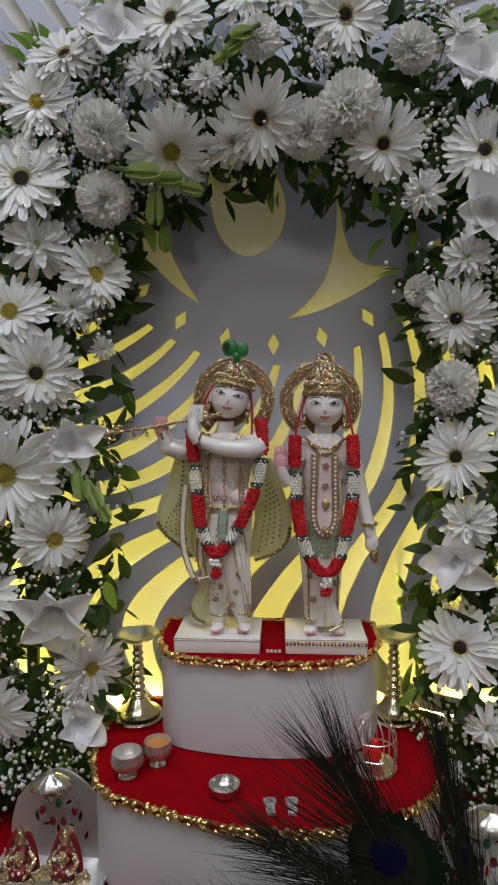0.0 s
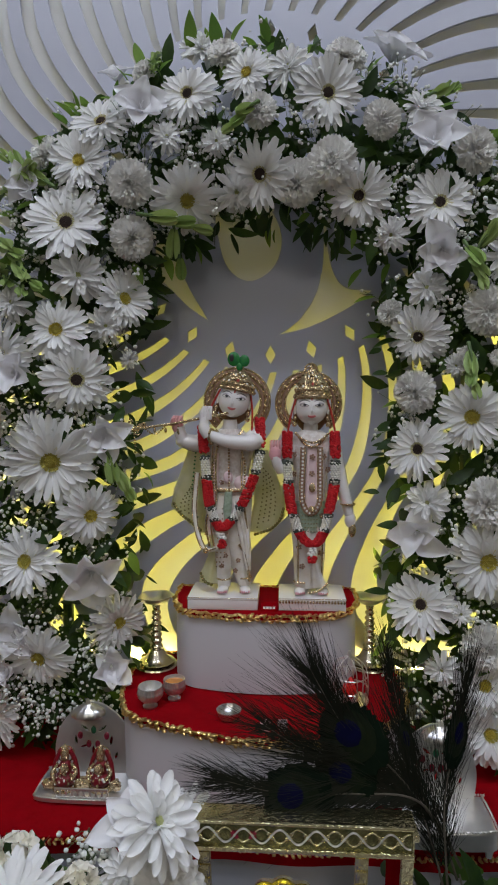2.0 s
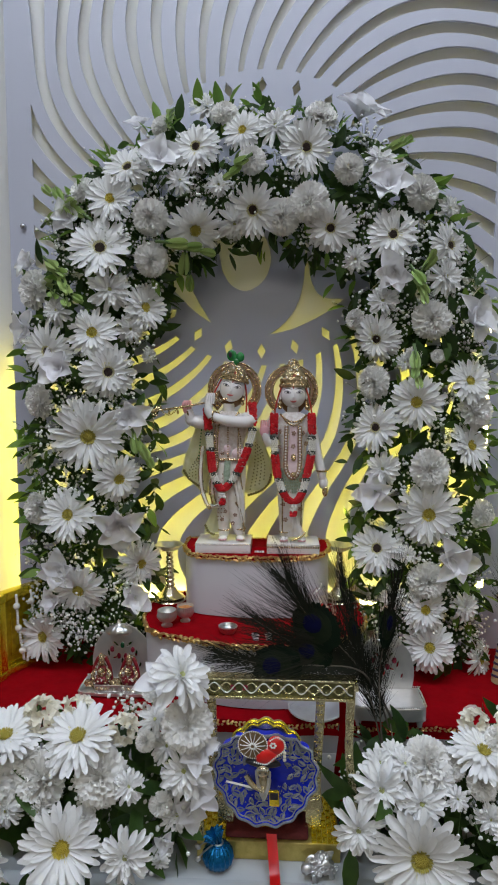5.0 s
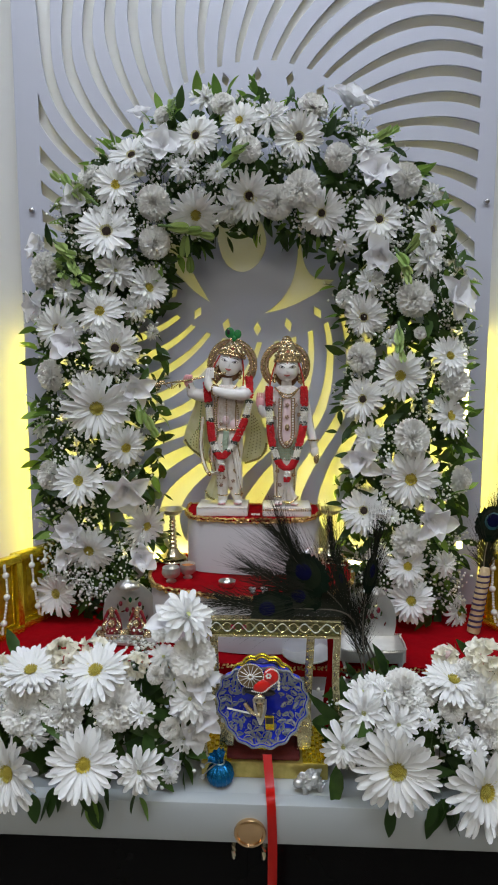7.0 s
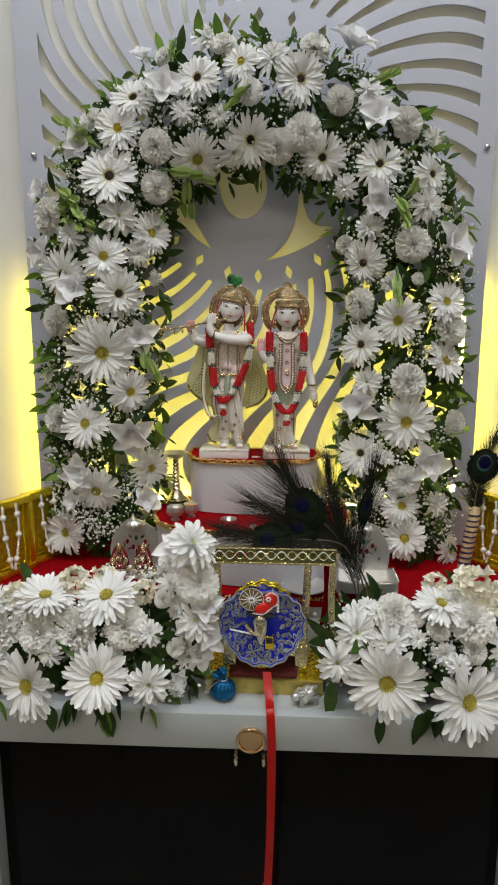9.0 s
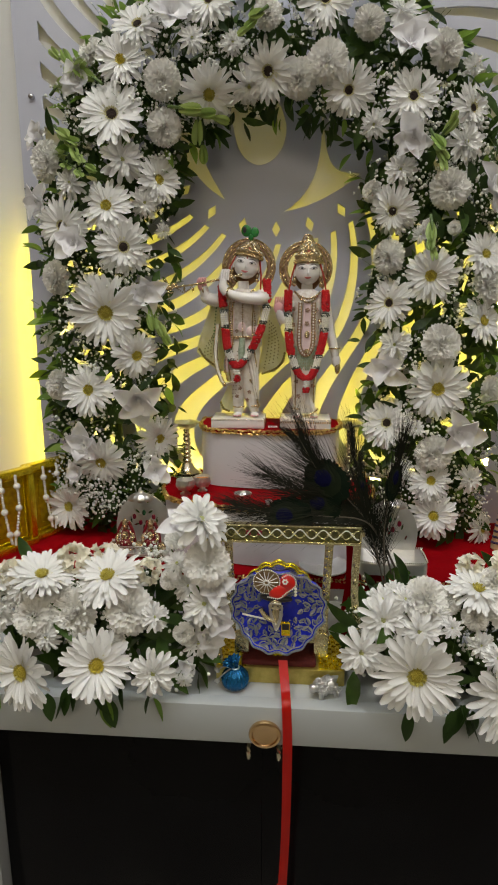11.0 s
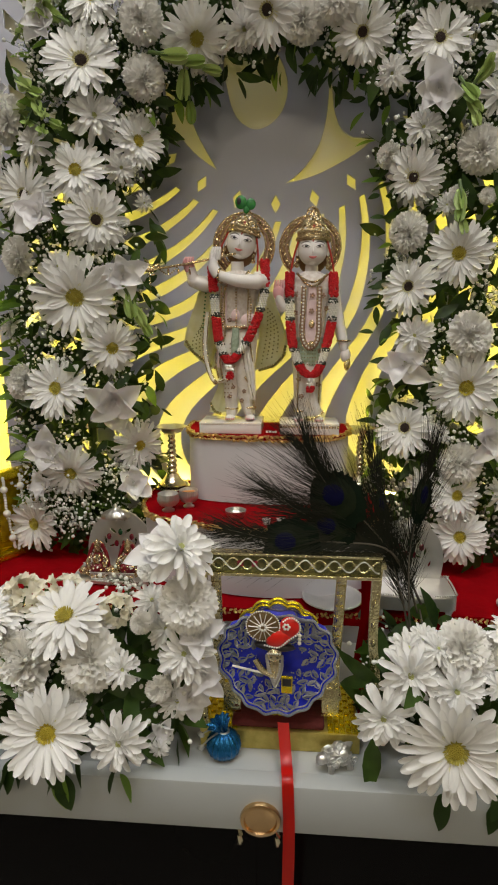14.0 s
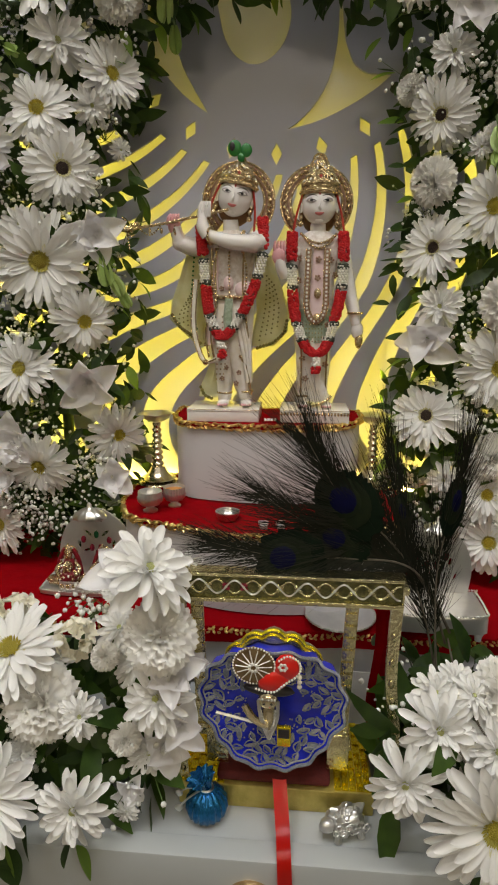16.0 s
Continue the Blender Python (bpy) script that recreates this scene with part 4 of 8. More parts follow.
def head_and_crown(bm, c, hx, hy, crown_top, halo, tilt):
    """Head, face relief, hair, tiered crown and beaded halo."""
    h = at(c, hx, hy, 0.006)
    tm = Euler((0, radians(tilt), 0)).to_matrix().to_4x4()
    # one smooth head that narrows to the chin
    n0 = len(bm.verts)
    blob(bm, (0, 0, 0), (1, 1, 1), None, M, 28, 22)
    bm.verts.ensure_lookup_table()
    for v in bm.verts[n0:]:
        x, y, z = v.co
        t = max(0.0, -z)
        v.co = h + tm @ Vector((x * 33 * U * (1 - 0.02 * t - 0.13 * t ** 5), (y * (1 - 0.08 * t * t) - 0.10 * t) * 29 * U, z * (37 - 1.5 * t) * U))
    # nose: a slim bridge that widens to a rounded tip; a rounded chin
    limb_at = [h + tm @ Vector((0, -q * U, z * U)) for q, z in ((26.5, 9), (28, 2), (30.2, -6), (27, -10))]
    tube(bm, smooth_path(limb_at, 10), 0, 10, M, taper=[(1.2 + 0.20 * i) * U for i in range(9)] + [1.6 * U])
    blob(bm, h + tm @ Vector((0, -15.0 * U, -28 * U)), (9 * U, 6 * U, 7 * U), tm, M, 14, 10)

    def on_face(x, z, out=0.0):
        t = max(0.0, -z / (36 * U))
        q = 1 - (x / (33 * U * (1 - 0.06 * t))) ** 2 - (z / (36.5 * U)) ** 2
        y = -29 * U * (math.sqrt(max(0.05, q)) * (1 - 0.08 * t * t) + 0.10 * t)
        return h + tm @ Vector((x, y - out, z))

    arc = [-1 + k / 5 for k in range(11)]
    for s in (-1, 1):
        # painted almond eyes: white, dark iris, heavy upper lid drawn out to a tail, and a long brow
        blob(bm, on_face(s * 15.2 * U, 7.6 * U, -0.0007), (9.0 * U, 1.6 * U, 4.0 * U), tm, LD, 12, 8)
        blob(bm, on_face(s * 15.0 * U, 5.6 * U, -0.0004), (7.2 * U, 1.5 * U, 2.1 * U), tm, P, 12, 8)
        blob(bm, on_face(s * 14.8 * U, 6.0 * U, 0.0005), (3.2 * U, 0.9 * U, 2.1 * U), tm, DK, 10, 8)
        tube(bm, [on_face((s * 15.3 + 9.4 * q) * U, (5.2 + 2.6 * (1 - q * q) + 0.7 * q * s) * U, 0.0004) for q in arc], 0, 5, DK, taper=[0.0002 + 0.0005 * (1 - q * q) for q in arc])
        tube(bm, [on_face((s * 15.2 + 8.4 * q) * U, (5.0 - 2.1 * (1 - q * q) + 0.7 * q * s) * U, 0.0003) for q in arc], 0, 5, LD, taper=[0.0002 + 0.0004 * (1 - q * q) for q in arc])
        tube(bm, [on_face((s * 15.5 + 11.0 * q) * U, (12.0 + 4.4 * (1 - q * q) - 0.6 * q * s) * U, 0.0003) for q in arc], 0, 5, DK, taper=[0.0002 + 0.0004 * (1 - q * q) for q in arc])
        blob(bm, h + tm @ Vector((s * 33.5 * U, 2 * U, -5 * U)), (3.6 * U, 5 * U, 11 * U), tm, M, 10, 10)
        blob(bm, h + tm @ Vector((s * 0.0215, 0.004, -0.010)), (6 * U, 8 * U, 20 * U), tm, H, 10, 8)
        blob(bm, h + tm @ Vector((s * 0.0232, -0.003, -0.015)), (4 * U, 4 * U, 6 * U), tm, G, 8, 8)
        blob(bm, h + tm @ Vector((s * 0.0236, -0.004, -0.0225)), (5.5 * U, 4 * U, 5.5 * U), tm, G, 8, 8)
        tube(bm, smooth_path([h + tm @ Vector((s * 0.022, -0.004, 0.012)), h + tm @ Vector((s * 0.029, -0.002, -0.012)), h + tm @ Vector((s * 0.034, -0.006, -0.040))], 9), 0.0015, 6, RD)
    for lift, bow, fat in ((-17.0, 1.6, 0.0008), (-18.8, 3.0, 0.0011)):
        tube(bm, [on_face(8.6 * q * U, (lift + bow * q * q) * U, 0.0003) for q in arc], 0, 6, LP, taper=[0.0003 + fat * (1 - q * q) for q in arc])
    blob(bm, on_face(0, 17 * U, 0.0), (1.6 * U, 1.0 * U, 5.5 * U), tm, RD, 8, 6)
    blob(bm, h + Vector((0, 0.012, -0.004)), (37 * U, 26 * U, 46 * U), tm, H, 18, 12)
    # halo: a beaded gilt ring behind the head
    hc, hw, hh = at(c, *halo[:2], -0.012), halo[2] * U, halo[3] * U
    for f, r, mat in ((1.0, 0.0020, G), (0.92, 0.0022, FL), (0.86, 0.0026, G), (0.80, 0.0022, FL), (0.73, 0.0020, G)):
        tube(bm, [hc + Vector((f * hw * math.cos(t), 0.0, f * hh * math.sin(t))) for t in [math.pi * (-0.28 + 1.56 * i / 40) for i in range(41)]], r, 6, mat)
    beads(bm, [hc + Vector((0.90 * hw * math.cos(t), -0.004, 0.89 * hh * math.sin(t))) for t in [math.pi * (-0.28 + 1.56 * i / 60) for i in range(61)]], 0.0025, 0.0078, G)
    # crown: a chased dome with raised bands, scrolls and a finial, tilted with the head
    up = (hy - 24) - crown_top
    k = h + tm @ Vector((1.5 * U, 0.003, 24 * U))

    def crown(x, y, z):
        return k + tm @ Vector((x * U, y * U, z * up / 62 * U))

    def round_at(z):
        return 36 * max(0.02, 1 - (max(0.0, z - 2) / 63) ** 1.7) ** 0.72 + 1.4 * math.cos(z * 0.42)

    prev = None
    for i in range(15):
        z = -6 + 66 * i / 14
        r = round_at(z)
        cur = [bm.verts.new(crown(r * math.cos(2 * math.pi * j / 26), r * 0.86 * math.sin(2 * math.pi * j / 26), z)) for j in range(26)]
        if prev:
            for j in range(26):
                f = bm.faces.new((prev[j], prev[(j + 1) % 26], cur[(j + 1) % 26], cur[j]))
                f.material_index, f.smooth = G, True
        prev = cur
    bm.faces.new(prev).material_index = G

    def on_crown(deg, z, out=0.5):
        a, r = radians(deg - 90), round_at(z) + out
        return crown(r * math.cos(a), r * 0.86 * math.sin(a), z)

    for z, r in ((-3, 0.0016), (5, 0.0013), (12, 0.0012)):
        tube(bm, [on_crown(-100 + 10 * j, z + 5 * math.cos(radians(-100 + 10 * j)) - 2) for j in range(21)], r, 6, G)
    beads(bm, [on_crown(-90 + 6 * j, 0.5 + 5 * math.cos(radians(-90 + 6 * j)) - 2, 1.5) for j in range(31)], 0.0012, 0.0032, G)
    for lean, z0, r in ((0, 27, 11), (-36, 22, 8), (36, 22, 8), (-66, 20, 7), (66, 20, 7), (-17, 43, 5.5), (17, 43, 5.5), (0, 50, 5)):
        for q, fat in ((1.0, 0.0012), (0.55, 0.0009)):
            tube(bm, [on_crown(lean + 1.5 * r * q * math.cos(t), z0 + r * q * math.sin(t), 1.0) for t in [2 * math.pi * j / 14 for j in range(14)]], fat, 5, G, closed=True)
        o = on_crown(lean, z0, 1.0)
        blob(bm, o, (2.4 * U, 2.4 * U, 2.8 * U), None, RD if r == 11 else P, 7, 5)
    for j in range(13):
        o = on_crown(-78 + 13 * j, 15, 0.6)
        blob(bm, o, (2.2 * U, 2.0 * U, 3.0 * U), None, G, 6, 5)
    tip = crown(0, 0, 62)
    blob(bm, tip, (7 * U, 6 * U, 10 * U), None, G, 10, 8)
    return h


FL, MO = 14, 15


def sprig(bm, c, px, py, d, r):
    """A small painted blossom of five petals in low relief."""
    for k in range(5):
        a = 1.257 * k + px
        blob(bm, at(c, px + r * math.cos(a), py + r * math.sin(a), d), (r * 0.6 * U, 0.0007, r * 0.6 * U), None, FL, 7, 5)
    blob(bm, at(c, px, py, d + 0.0004), (r * 0.4 * U, 0.0008, r * 0.4 * U), None, G, 6, 5)


def foot(bm, c, px, py, d, s):
    o = at(c, px, py, d)
    blob(bm, o, (12 * U, 20 * U, 7 * U), pose(0, 0, 0, 0, 0, s * 12), M, 12, 8)
    for k in range(5):
        blob(bm, o + Vector(((k - 2) * 4.2 * U, -18 * U + abs(k - 1) * 1.4 * U, -1.5 * U)), (2.4 * U, 5 * U, 3 * U), None, RO, 6, 5)


def base_block(bm, x0, x1, depth, height, beaded):
    box(bm, x0, x1, -depth / 2, depth / 2, -height, -0.0012, 0.0012, M)
    box(bm, x0 - 0.0006, x1 + 0.0006, -depth / 2 - 0.0006, depth / 2 + 0.0006, -0.0042, -0.0014, 0.0006, G)
    if beaded:
        n = int((x1 - x0) / 0.0042)
        for k in range(n):
            x = x0 + (k + 0.5) * (x1 - x0) / n
            blob(bm, (x, -depth / 2 - 0.0006, -0.0062), (0.0017, 0.0012, 0.0024), None, G, 6, 5)


def flute_player():
    bm, c = bmesh.new(), 400
    base_block(bm, -0.0575, 0.0405, 0.074, 0.0185, False)
    # legs, one crossed before the other, in a gold-flecked wrap
    loft(bm, c, [(386, 1100, 13, 14, 0.006), (386, 1050, 18, 20, 0.006), (386, 1000, 30, 28, 0.004), (392, 950, 42, 33, 0.002), (396, 905, 44, 32, 0.0)], DH, fold=0.05, folds=8)
    loft(bm, c, [(430, 1096, 13, 14, 0.006), (421, 1062, 18, 18, 0.006), (412, 1010, 26, 26, 0.005), (407, 950, 36, 30, 0.003), (404, 905, 42, 30, 0.0)], DH, fold=0.05, folds=7, seed=1.0)
    loft(bm, c, [(354, 1092, 19, 9, 0.008), (355, 1070, 17, 9, 0.009), (364, 1035, 11, 9, 0.010), (374, 985, 8, 8, 0.012)], S, fold=0.14, folds=5)
    foot(bm, c, 385, 1103, 0.016, -1)
    foot(bm, c, 432, 1103, 0.014, 1)
    for px, py in ((386, 1083), (429, 1080)):
        tube(bm, [at(c, px, py, 0.006) + Vector((15 * U * math.cos(t), 15 * U * math.sin(t), 0)) for t in [2 * math.pi * i / 14 for i in range(14)]], 0.0016, 6, G, closed=True)
    # torso and sash
    loft(bm, c, [(398, 920, 44, 31, 0.0), (398, 890, 42, 29, 0.0), (398, 860, 41, 28, 0.0), (398, 825, 48, 30, 0.0), (398, 795, 56, 29, 0.0), (399, 778, 44, 23, 0.0), (400, 766, 20, 17, 0.002)], R)
    limb(bm, c, [(400, 780, 0.0), (400, 745, 0.003)], [17, 15], M)
    for px, w in ((368, 0.0), (432, 0.0), (400, 0.002)):
        beads(bm, smooth_path([at(c, px * 0.55 + 180, 790, 0.021), at(c, px, 830, 0.0235 + w), at(c, px, 870, 0.0225 + w), at(c, px * 0.8 + 80, 915, 0.024)], 10), 0.0017, 0.0042, G)
    blob(bm, at(c, 430, 878, 0.017), (22 * U, 9 * U, 17 * U), None, PK, 14, 8)
    blob(bm, at(c, 398, 866, 0.022), (10 * U, 6 * U, 14 * U), None, PK, 12, 8)
    tube(bm, [at(c, 398, 893, 0.0) + Vector((44 * U * math.cos(t), 32 * U * math.sin(t), 0)) for t in [2 * math.pi * i / 28 for i in range(28)]], 0.0030, 6, G, closed=True)
    loft(bm, c, [(396, 958, 6, 3, 0.026), (397, 930, 9, 4, 0.026), (399, 895, 8, 4, 0.024)], PG)
    tube(bm, smooth_path([at(c, 372, 768, 0.016), at(c, 385, 784, 0.022), at(c, 400, 789, 0.0235), at(c, 416, 784, 0.022), at(c, 428, 768, 0.016)], 12), 0.0024, 6, G)
    beads(bm, smooth_path([at(c, 374, 775, 0.019), at(c, 400, 797, 0.024), at(c, 426, 775, 0.019)], 12), 0.0014, 0.0034, P)
    for px, qx in ((366, 352), (374, 362), (428, 436)):
        tube(bm, smooth_path([at(c, px, 800, 0.0215), at(c, px - 2, 860, 0.0215), at(c, px, 905, 0.0235), at(c, qx, 960, 0.0240), at(c, qx + 6, 1010, 0.0215)], 16), 0.0014, 6, G)
    loft(bm, c, [(362, 985, 7, 4, 0.021), (361, 930, 9, 4, 0.022), (368, 880, 9, 4, 0.0195), (370, 815, 8, 4, 0.0175)], PK, n=12)
    for k in range(3):
        limb(bm, c, [(408 + k * 8, 915, 0.020), (424 + k * 7, 985, 0.022), (436 + k * 3, 1060, 0.018)], [4, 5, 3], DH)
        beads(bm, smooth_path([at(c, 400 - k * 14, 930, 0.026), at(c, 396 - k * 10, 985, 0.026), at(c, 384 - k * 6, 1060, 0.020)], 10), 0.0011, 0.0070, G)
    tube(bm, smooth_path([at(c, 420, 1005, 0.022), at(c, 436, 1035, 0.020), at(c, 441, 1085, 0.016)], 12), 0.0022, 6, G)
    # arms: one raised outwards to the flute, one across the chest
    limb(bm, c, [(350, 788, 0.002), (328, 796, 0.006), (300, 788, 0.012)], [21, 19, 15], M)
    limb(bm, c, [(302, 790, 0.012), (296, 770, 0.016), (295, 758, 0.019)], [15, 12, 10], M)
    limb(bm, c, [(448, 783, 0.004), (456, 791, 0.016), (440, 791, 0.026)], [20, 18, 17], M)
    blob(bm, at(c, 447, 792, 0.024), (18 * U, 17 * U, 17.5 * U), None, M, 16, 12)
    blob(bm, at(c, 301, 789, 0.012), (15.5 * U, 15 * U, 15.5 * U), None, M, 14, 10)
    limb(bm, c, [(446, 793, 0.026), (400, 790, 0.031), (360, 777, 0.031)], [17, 14.5, 10], M)
    limb(bm, c, [(360, 779, 0.031), (350, 761, 0.031), (352, 735, 0.029)], [12, 12, 7], M)
    for k in range(4):
        limb(bm, c, [(280 + k * 7, 757, 0.020), (283 + k * 6, 745, 0.023), (287 + k * 5, 738, 0.021)], [4, 3.6, 2.6], RO)
        limb(bm, c, [(344 + k * 6, 745, 0.032), (346 + k * 6, 730, 0.033), (350 + k * 5, 718, 0.031)], [4, 3.6, 2.6], M)
    for o, r in ((at(c, 298, 766, 0.016), 13), (at(c, 366, 780, 0.031), 15)):
        tube(bm, [o + Vector((r * 0.3 * U * math.cos(t), r * U * math.cos(t), r * U * math.sin(t))) for t in [2 * math.pi * i / 14 for i in range(14)]], 0.0017, 6, G, closed=True)
    blob(bm, at(c, 292, 760, 0.019), (12 * U, 9 * U, 14 * U), None, RO, 12, 8)
    # flute with its ornament
    tube(bm, [at(c, 205, 765, 0.022), at(c, 290, 753, 0.026), at(c, 400, 732, 0.030)], 0.0019, 8, G)
    blob(bm, at(c, 200, 764, 0.022), (15 * U, 6 * U, 7 * U), None, G, 12, 8)
    blob(bm, at(c, 216, 758, 0.022), (8 * U, 5 * U, 6 * U), None, G, 10, 6)
    blob(bm, at(c, 186, 766, 0.022), (5 * U, 5 * U, 5 * U), None, G, 8, 6)
    beads(bm, smooth_path([at(c, 200, 770, 0.022), at(c, 203, 795, 0.022), at(c, 203, 818, 0.022)], 8), 0.0016, 0.0042, G)
    beads(bm, smooth_path([at(c, 222, 762, 0.022), at(c, 245, 776, 0.022), at(c, 268, 758, 0.022)], 12), 0.0014, 0.0036, G)
    for px, py, r in ((178, 762, 9), (193, 752, 8), (208, 770, 8), (222, 757, 7)):
        tube(bm, [at(c, px + r * (1 - 0.08 * i) * math.cos(0.7 * i + px), py + r * (1 - 0.08 * i) * math.sin(0.7 * i + px), 0.023) for i in range(11)], 0.0012, 5, G)
    for px in (245, 268):
        blob(bm, at(c, px, 768, 0.022), (3 * U, 3 * U, 6 * U), None, G, 8, 6)
    # shawl falling behind both sides
    for pts in (((330, 800, 18, 7, -0.006), (322, 850, 26, 8, -0.010), (312, 900, 36, 9, -0.014), (308, 935, 40, 8, -0.016), (318, 962, 22, 6, -0.014), (336, 990, 8, 5, -0.010)),
                ((462, 810, 16, 7, -0.008), (474, 870, 26, 8, -0.012), (483, 920, 32, 8, -0.015), (478, 960, 34, 8, -0.016), (462, 990, 22, 6, -0.016))):
        loft(bm, c, pts, S, n=24, fold=0.10, folds=7)
    band = [(331, 858, 0.008), (325, 915, 0.008), (326, 960, 0.010), (338, 1002, 0.014), (352, 1020, 0.018), (378, 1012, 0.026)]
    limb(bm, c, band, [5, 5.5, 5.5, 5, 4.5, 4], DH)
    for s in (-1, 1):
        tube(bm, smooth_path([at(c, px + s * 4.5, py, d + 0.002) for px, py, d in band], 24), 0.0010, 6, G)
    blob(bm, at(c, 350, 1020, 0.021), (6 * U, 5 * U, 6 * U), None, G, 10, 8)
    # scalloped moss-green hems and rows of painted dots on the shawl
    for line in (((276, 928, -0.008), (290, 950, -0.008), (312, 966, -0.006), (334, 984, -0.004)), ((512, 938, -0.010), (505, 962, -0.010), (484, 982, -0.010), (450, 994, -0.010)), ((338, 1072, 0.012), (346, 1088, 0.014), (366, 1096, 0.016))):
        beads(bm, smooth_path([at(c, *p) for p in line], 14), 0.0026, 0.0046, MO, 0.6)
        beads(bm, smooth_path([at(c, px, py - 3, d + 0.003) for px, py, d in line], 14), 0.0011, 0.0046, G)
    for k in range(4):
        beads(bm, smooth_path([at(c, 470 + 5 * k, 850 + 6 * k, -0.005), at(c, 468 + 9 * k, 910, -0.0065), at(c, 456 + 12 * k, 978 - 7 * k, -0.008)], 12), 0.0013, 0.0062, MO, 0.6)
        beads(bm, smooth_path([at(c, 320 - 3 * k, 880 + 5 * k, -0.002), at(c, 316 - 8 * k, 925, -0.006), at(c, 318 - 9 * k, 962 - 6 * k, -0.007)], 12), 0.0013, 0.0062, MO, 0.6)
    for px, py, d in ((364, 975, 0.0225), (352, 985, 0.017), (392, 1030, 0.0205), (384, 1052, 0.0205), (418, 1040, 0.0195), (424, 985, 0.0235), (428, 960, 0.022), (380, 1012, 0.0225), (412, 1062, 0.019), (384, 876, 0.020)):
        sprig(bm, c, px, py, d, 3.6)
    beads(bm, smooth_path([at(c, 330, 800, 0.012), at(c, 322, 850, 0.0), at(c, 318, 905, -0.002), at(c, 330, 960, 0.0)], 14), 0.0014, 0.0060, GR)
    head_and_crown(bm, c, 409, 706, 640, (413, 708, 70, 72), 12)
    # the little feather jewel on the crown
    for px, py, r in ((409, 620, 13), (431, 624, 11), (421, 636, 7)):
        blob(bm, at(c, px, py, 0.012), (r * U, 4 * U, r * 1.15 * U), None, GR, 14, 10)
    blob(bm, at(c, 405, 618, 0.0155), (5 * U, 2 * U, 8 * U), None, DK, 10, 8)
    return bm


def consort():
    bm, c = bmesh.new(), 570
    base_block(bm, -0.044, 0.0485, 0.070, 0.0185, True)
    # slim skirt, a jewelled green panel and a pleat that fans out over one foot
    loft(bm, c, [(568, 1098, 30, 22, 0.004), (568, 1075, 30, 23, 0.004), (568, 1030, 33, 27, 0.003), (567, 980, 36, 31, 0.002), (567, 935, 37, 32, 0.0), (569, 895, 36, 29, 0.0)], DH, n=36, fold=0.03, folds=11)
    loft(bm, c, [(588, 1094, 17, 5, 0.021), (583, 1072, 12, 6, 0.022), (578, 1045, 6, 5, 0.022), (575, 1015, 4, 4, 0.021)], DH, n=30, fold=0.16, folds=6)
    tube(bm, smooth_path([at(c, 568, 1106, 0.023), at(c, 582, 1101, 0.026), at(c, 596, 1093, 0.025), at(c, 606, 1084, 0.021)], 12), 0.0016, 6, G)
    loft(bm, c, [(568, 980, 33, 33, 0.001), (568, 945, 36, 34, 0.001), (568, 915, 37, 32, 0.0)], PG, n=30, fold=0.02, folds=13)
    tube(bm, [at(c, 551, 1086, 0.010) + Vector((14 * U * math.cos(t), 14 * U * math.sin(t), 0)) for t in [2 * math.pi * i / 14 for i in range(14)]], 0.0015, 6, G, closed=True)
    for px, py, d in ((553, 1050, 0.0215), (546, 1010, 0.020), (592, 1022, 0.0195), (583, 1068, 0.0155), (573, 822, 0.0245), (572, 856, 0.0250), (597, 822, 0.0175), (538, 818, 0.013), (606, 850, 0.010), (536, 860, 0.010), (545, 945, 0.019), (593, 945, 0.019)):
        sprig(bm, c, px, py, d, 4.2)
    foot(bm, c, 549, 1104, 0.014, -1)
    foot(bm, c, 596, 1104, 0.014, 1)
    # bodice with jewelled bands
    loft(bm, c, [(569, 915, 37, 30, 0.0), (570, 880, 35, 28, 0.0), (571, 850, 36, 28, 0.0), (572, 815, 44, 29, 0.0), (572, 792, 50, 26, 0.0), (572, 778, 40, 22, 0.0), (571, 768, 19, 16, 0.002)], R)
    limb(bm, c, [(571, 782, 0.0), (571, 752, 0.003)], [17, 15], M)
    loft(bm, c, [(573, 935, 15, 4, 0.023), (573, 880, 15, 4, 0.0215), (573, 800, 9, 4, 0.020)], PK, n=12)
    lapel = [(554, 802, 0.020), (553, 850, 0.0215), (552, 905, 0.0225), (558, 928, 0.0235), (570, 938, 0.0240), (583, 928, 0.0235), (589, 905, 0.0225), (589, 850, 0.0215), (589, 802, 0.020)]
    limb_path = smooth_path([at(c, *p) for p in lapel], 40)
    tube(bm, limb_path, 5.2 * U, 8, FL)
    beads(bm, [p + Vector((0, -0.0030, 0)) for p in limb_path], 0.0017, 0.0050, P)
    for s in (-1, 1):
        tube(bm, smooth_path([at(c, 570.5 + (px - 570.5) * (1 + s * 0.26), py + (s * 5 if py > 910 else 0), d + 0.002) for px, py, d in lapel], 40), 0.0010, 6, G)
    blob(bm, at(c, 573, 930, 0.027), (8 * U, 4 * U, 8 * U), None, G, 10, 8)
    blob(bm, at(c, 573, 885, 0.026), (7 * U, 3 * U, 10 * U), None, G, 10, 8)
    for row, r in ((788, 34), (797, 26)):
        beads(bm, smooth_path([at(c, 573 - r, row - 14, 0.014), at(c, 573 - r * 0.6, row - 2, 0.021), at(c, 573, row + 5, 0.0235), at(c, 573 + r * 0.6, row - 2, 0.021), at(c, 573 + r, row - 14, 0.014)], 14), 0.0022, 0.0040, G)
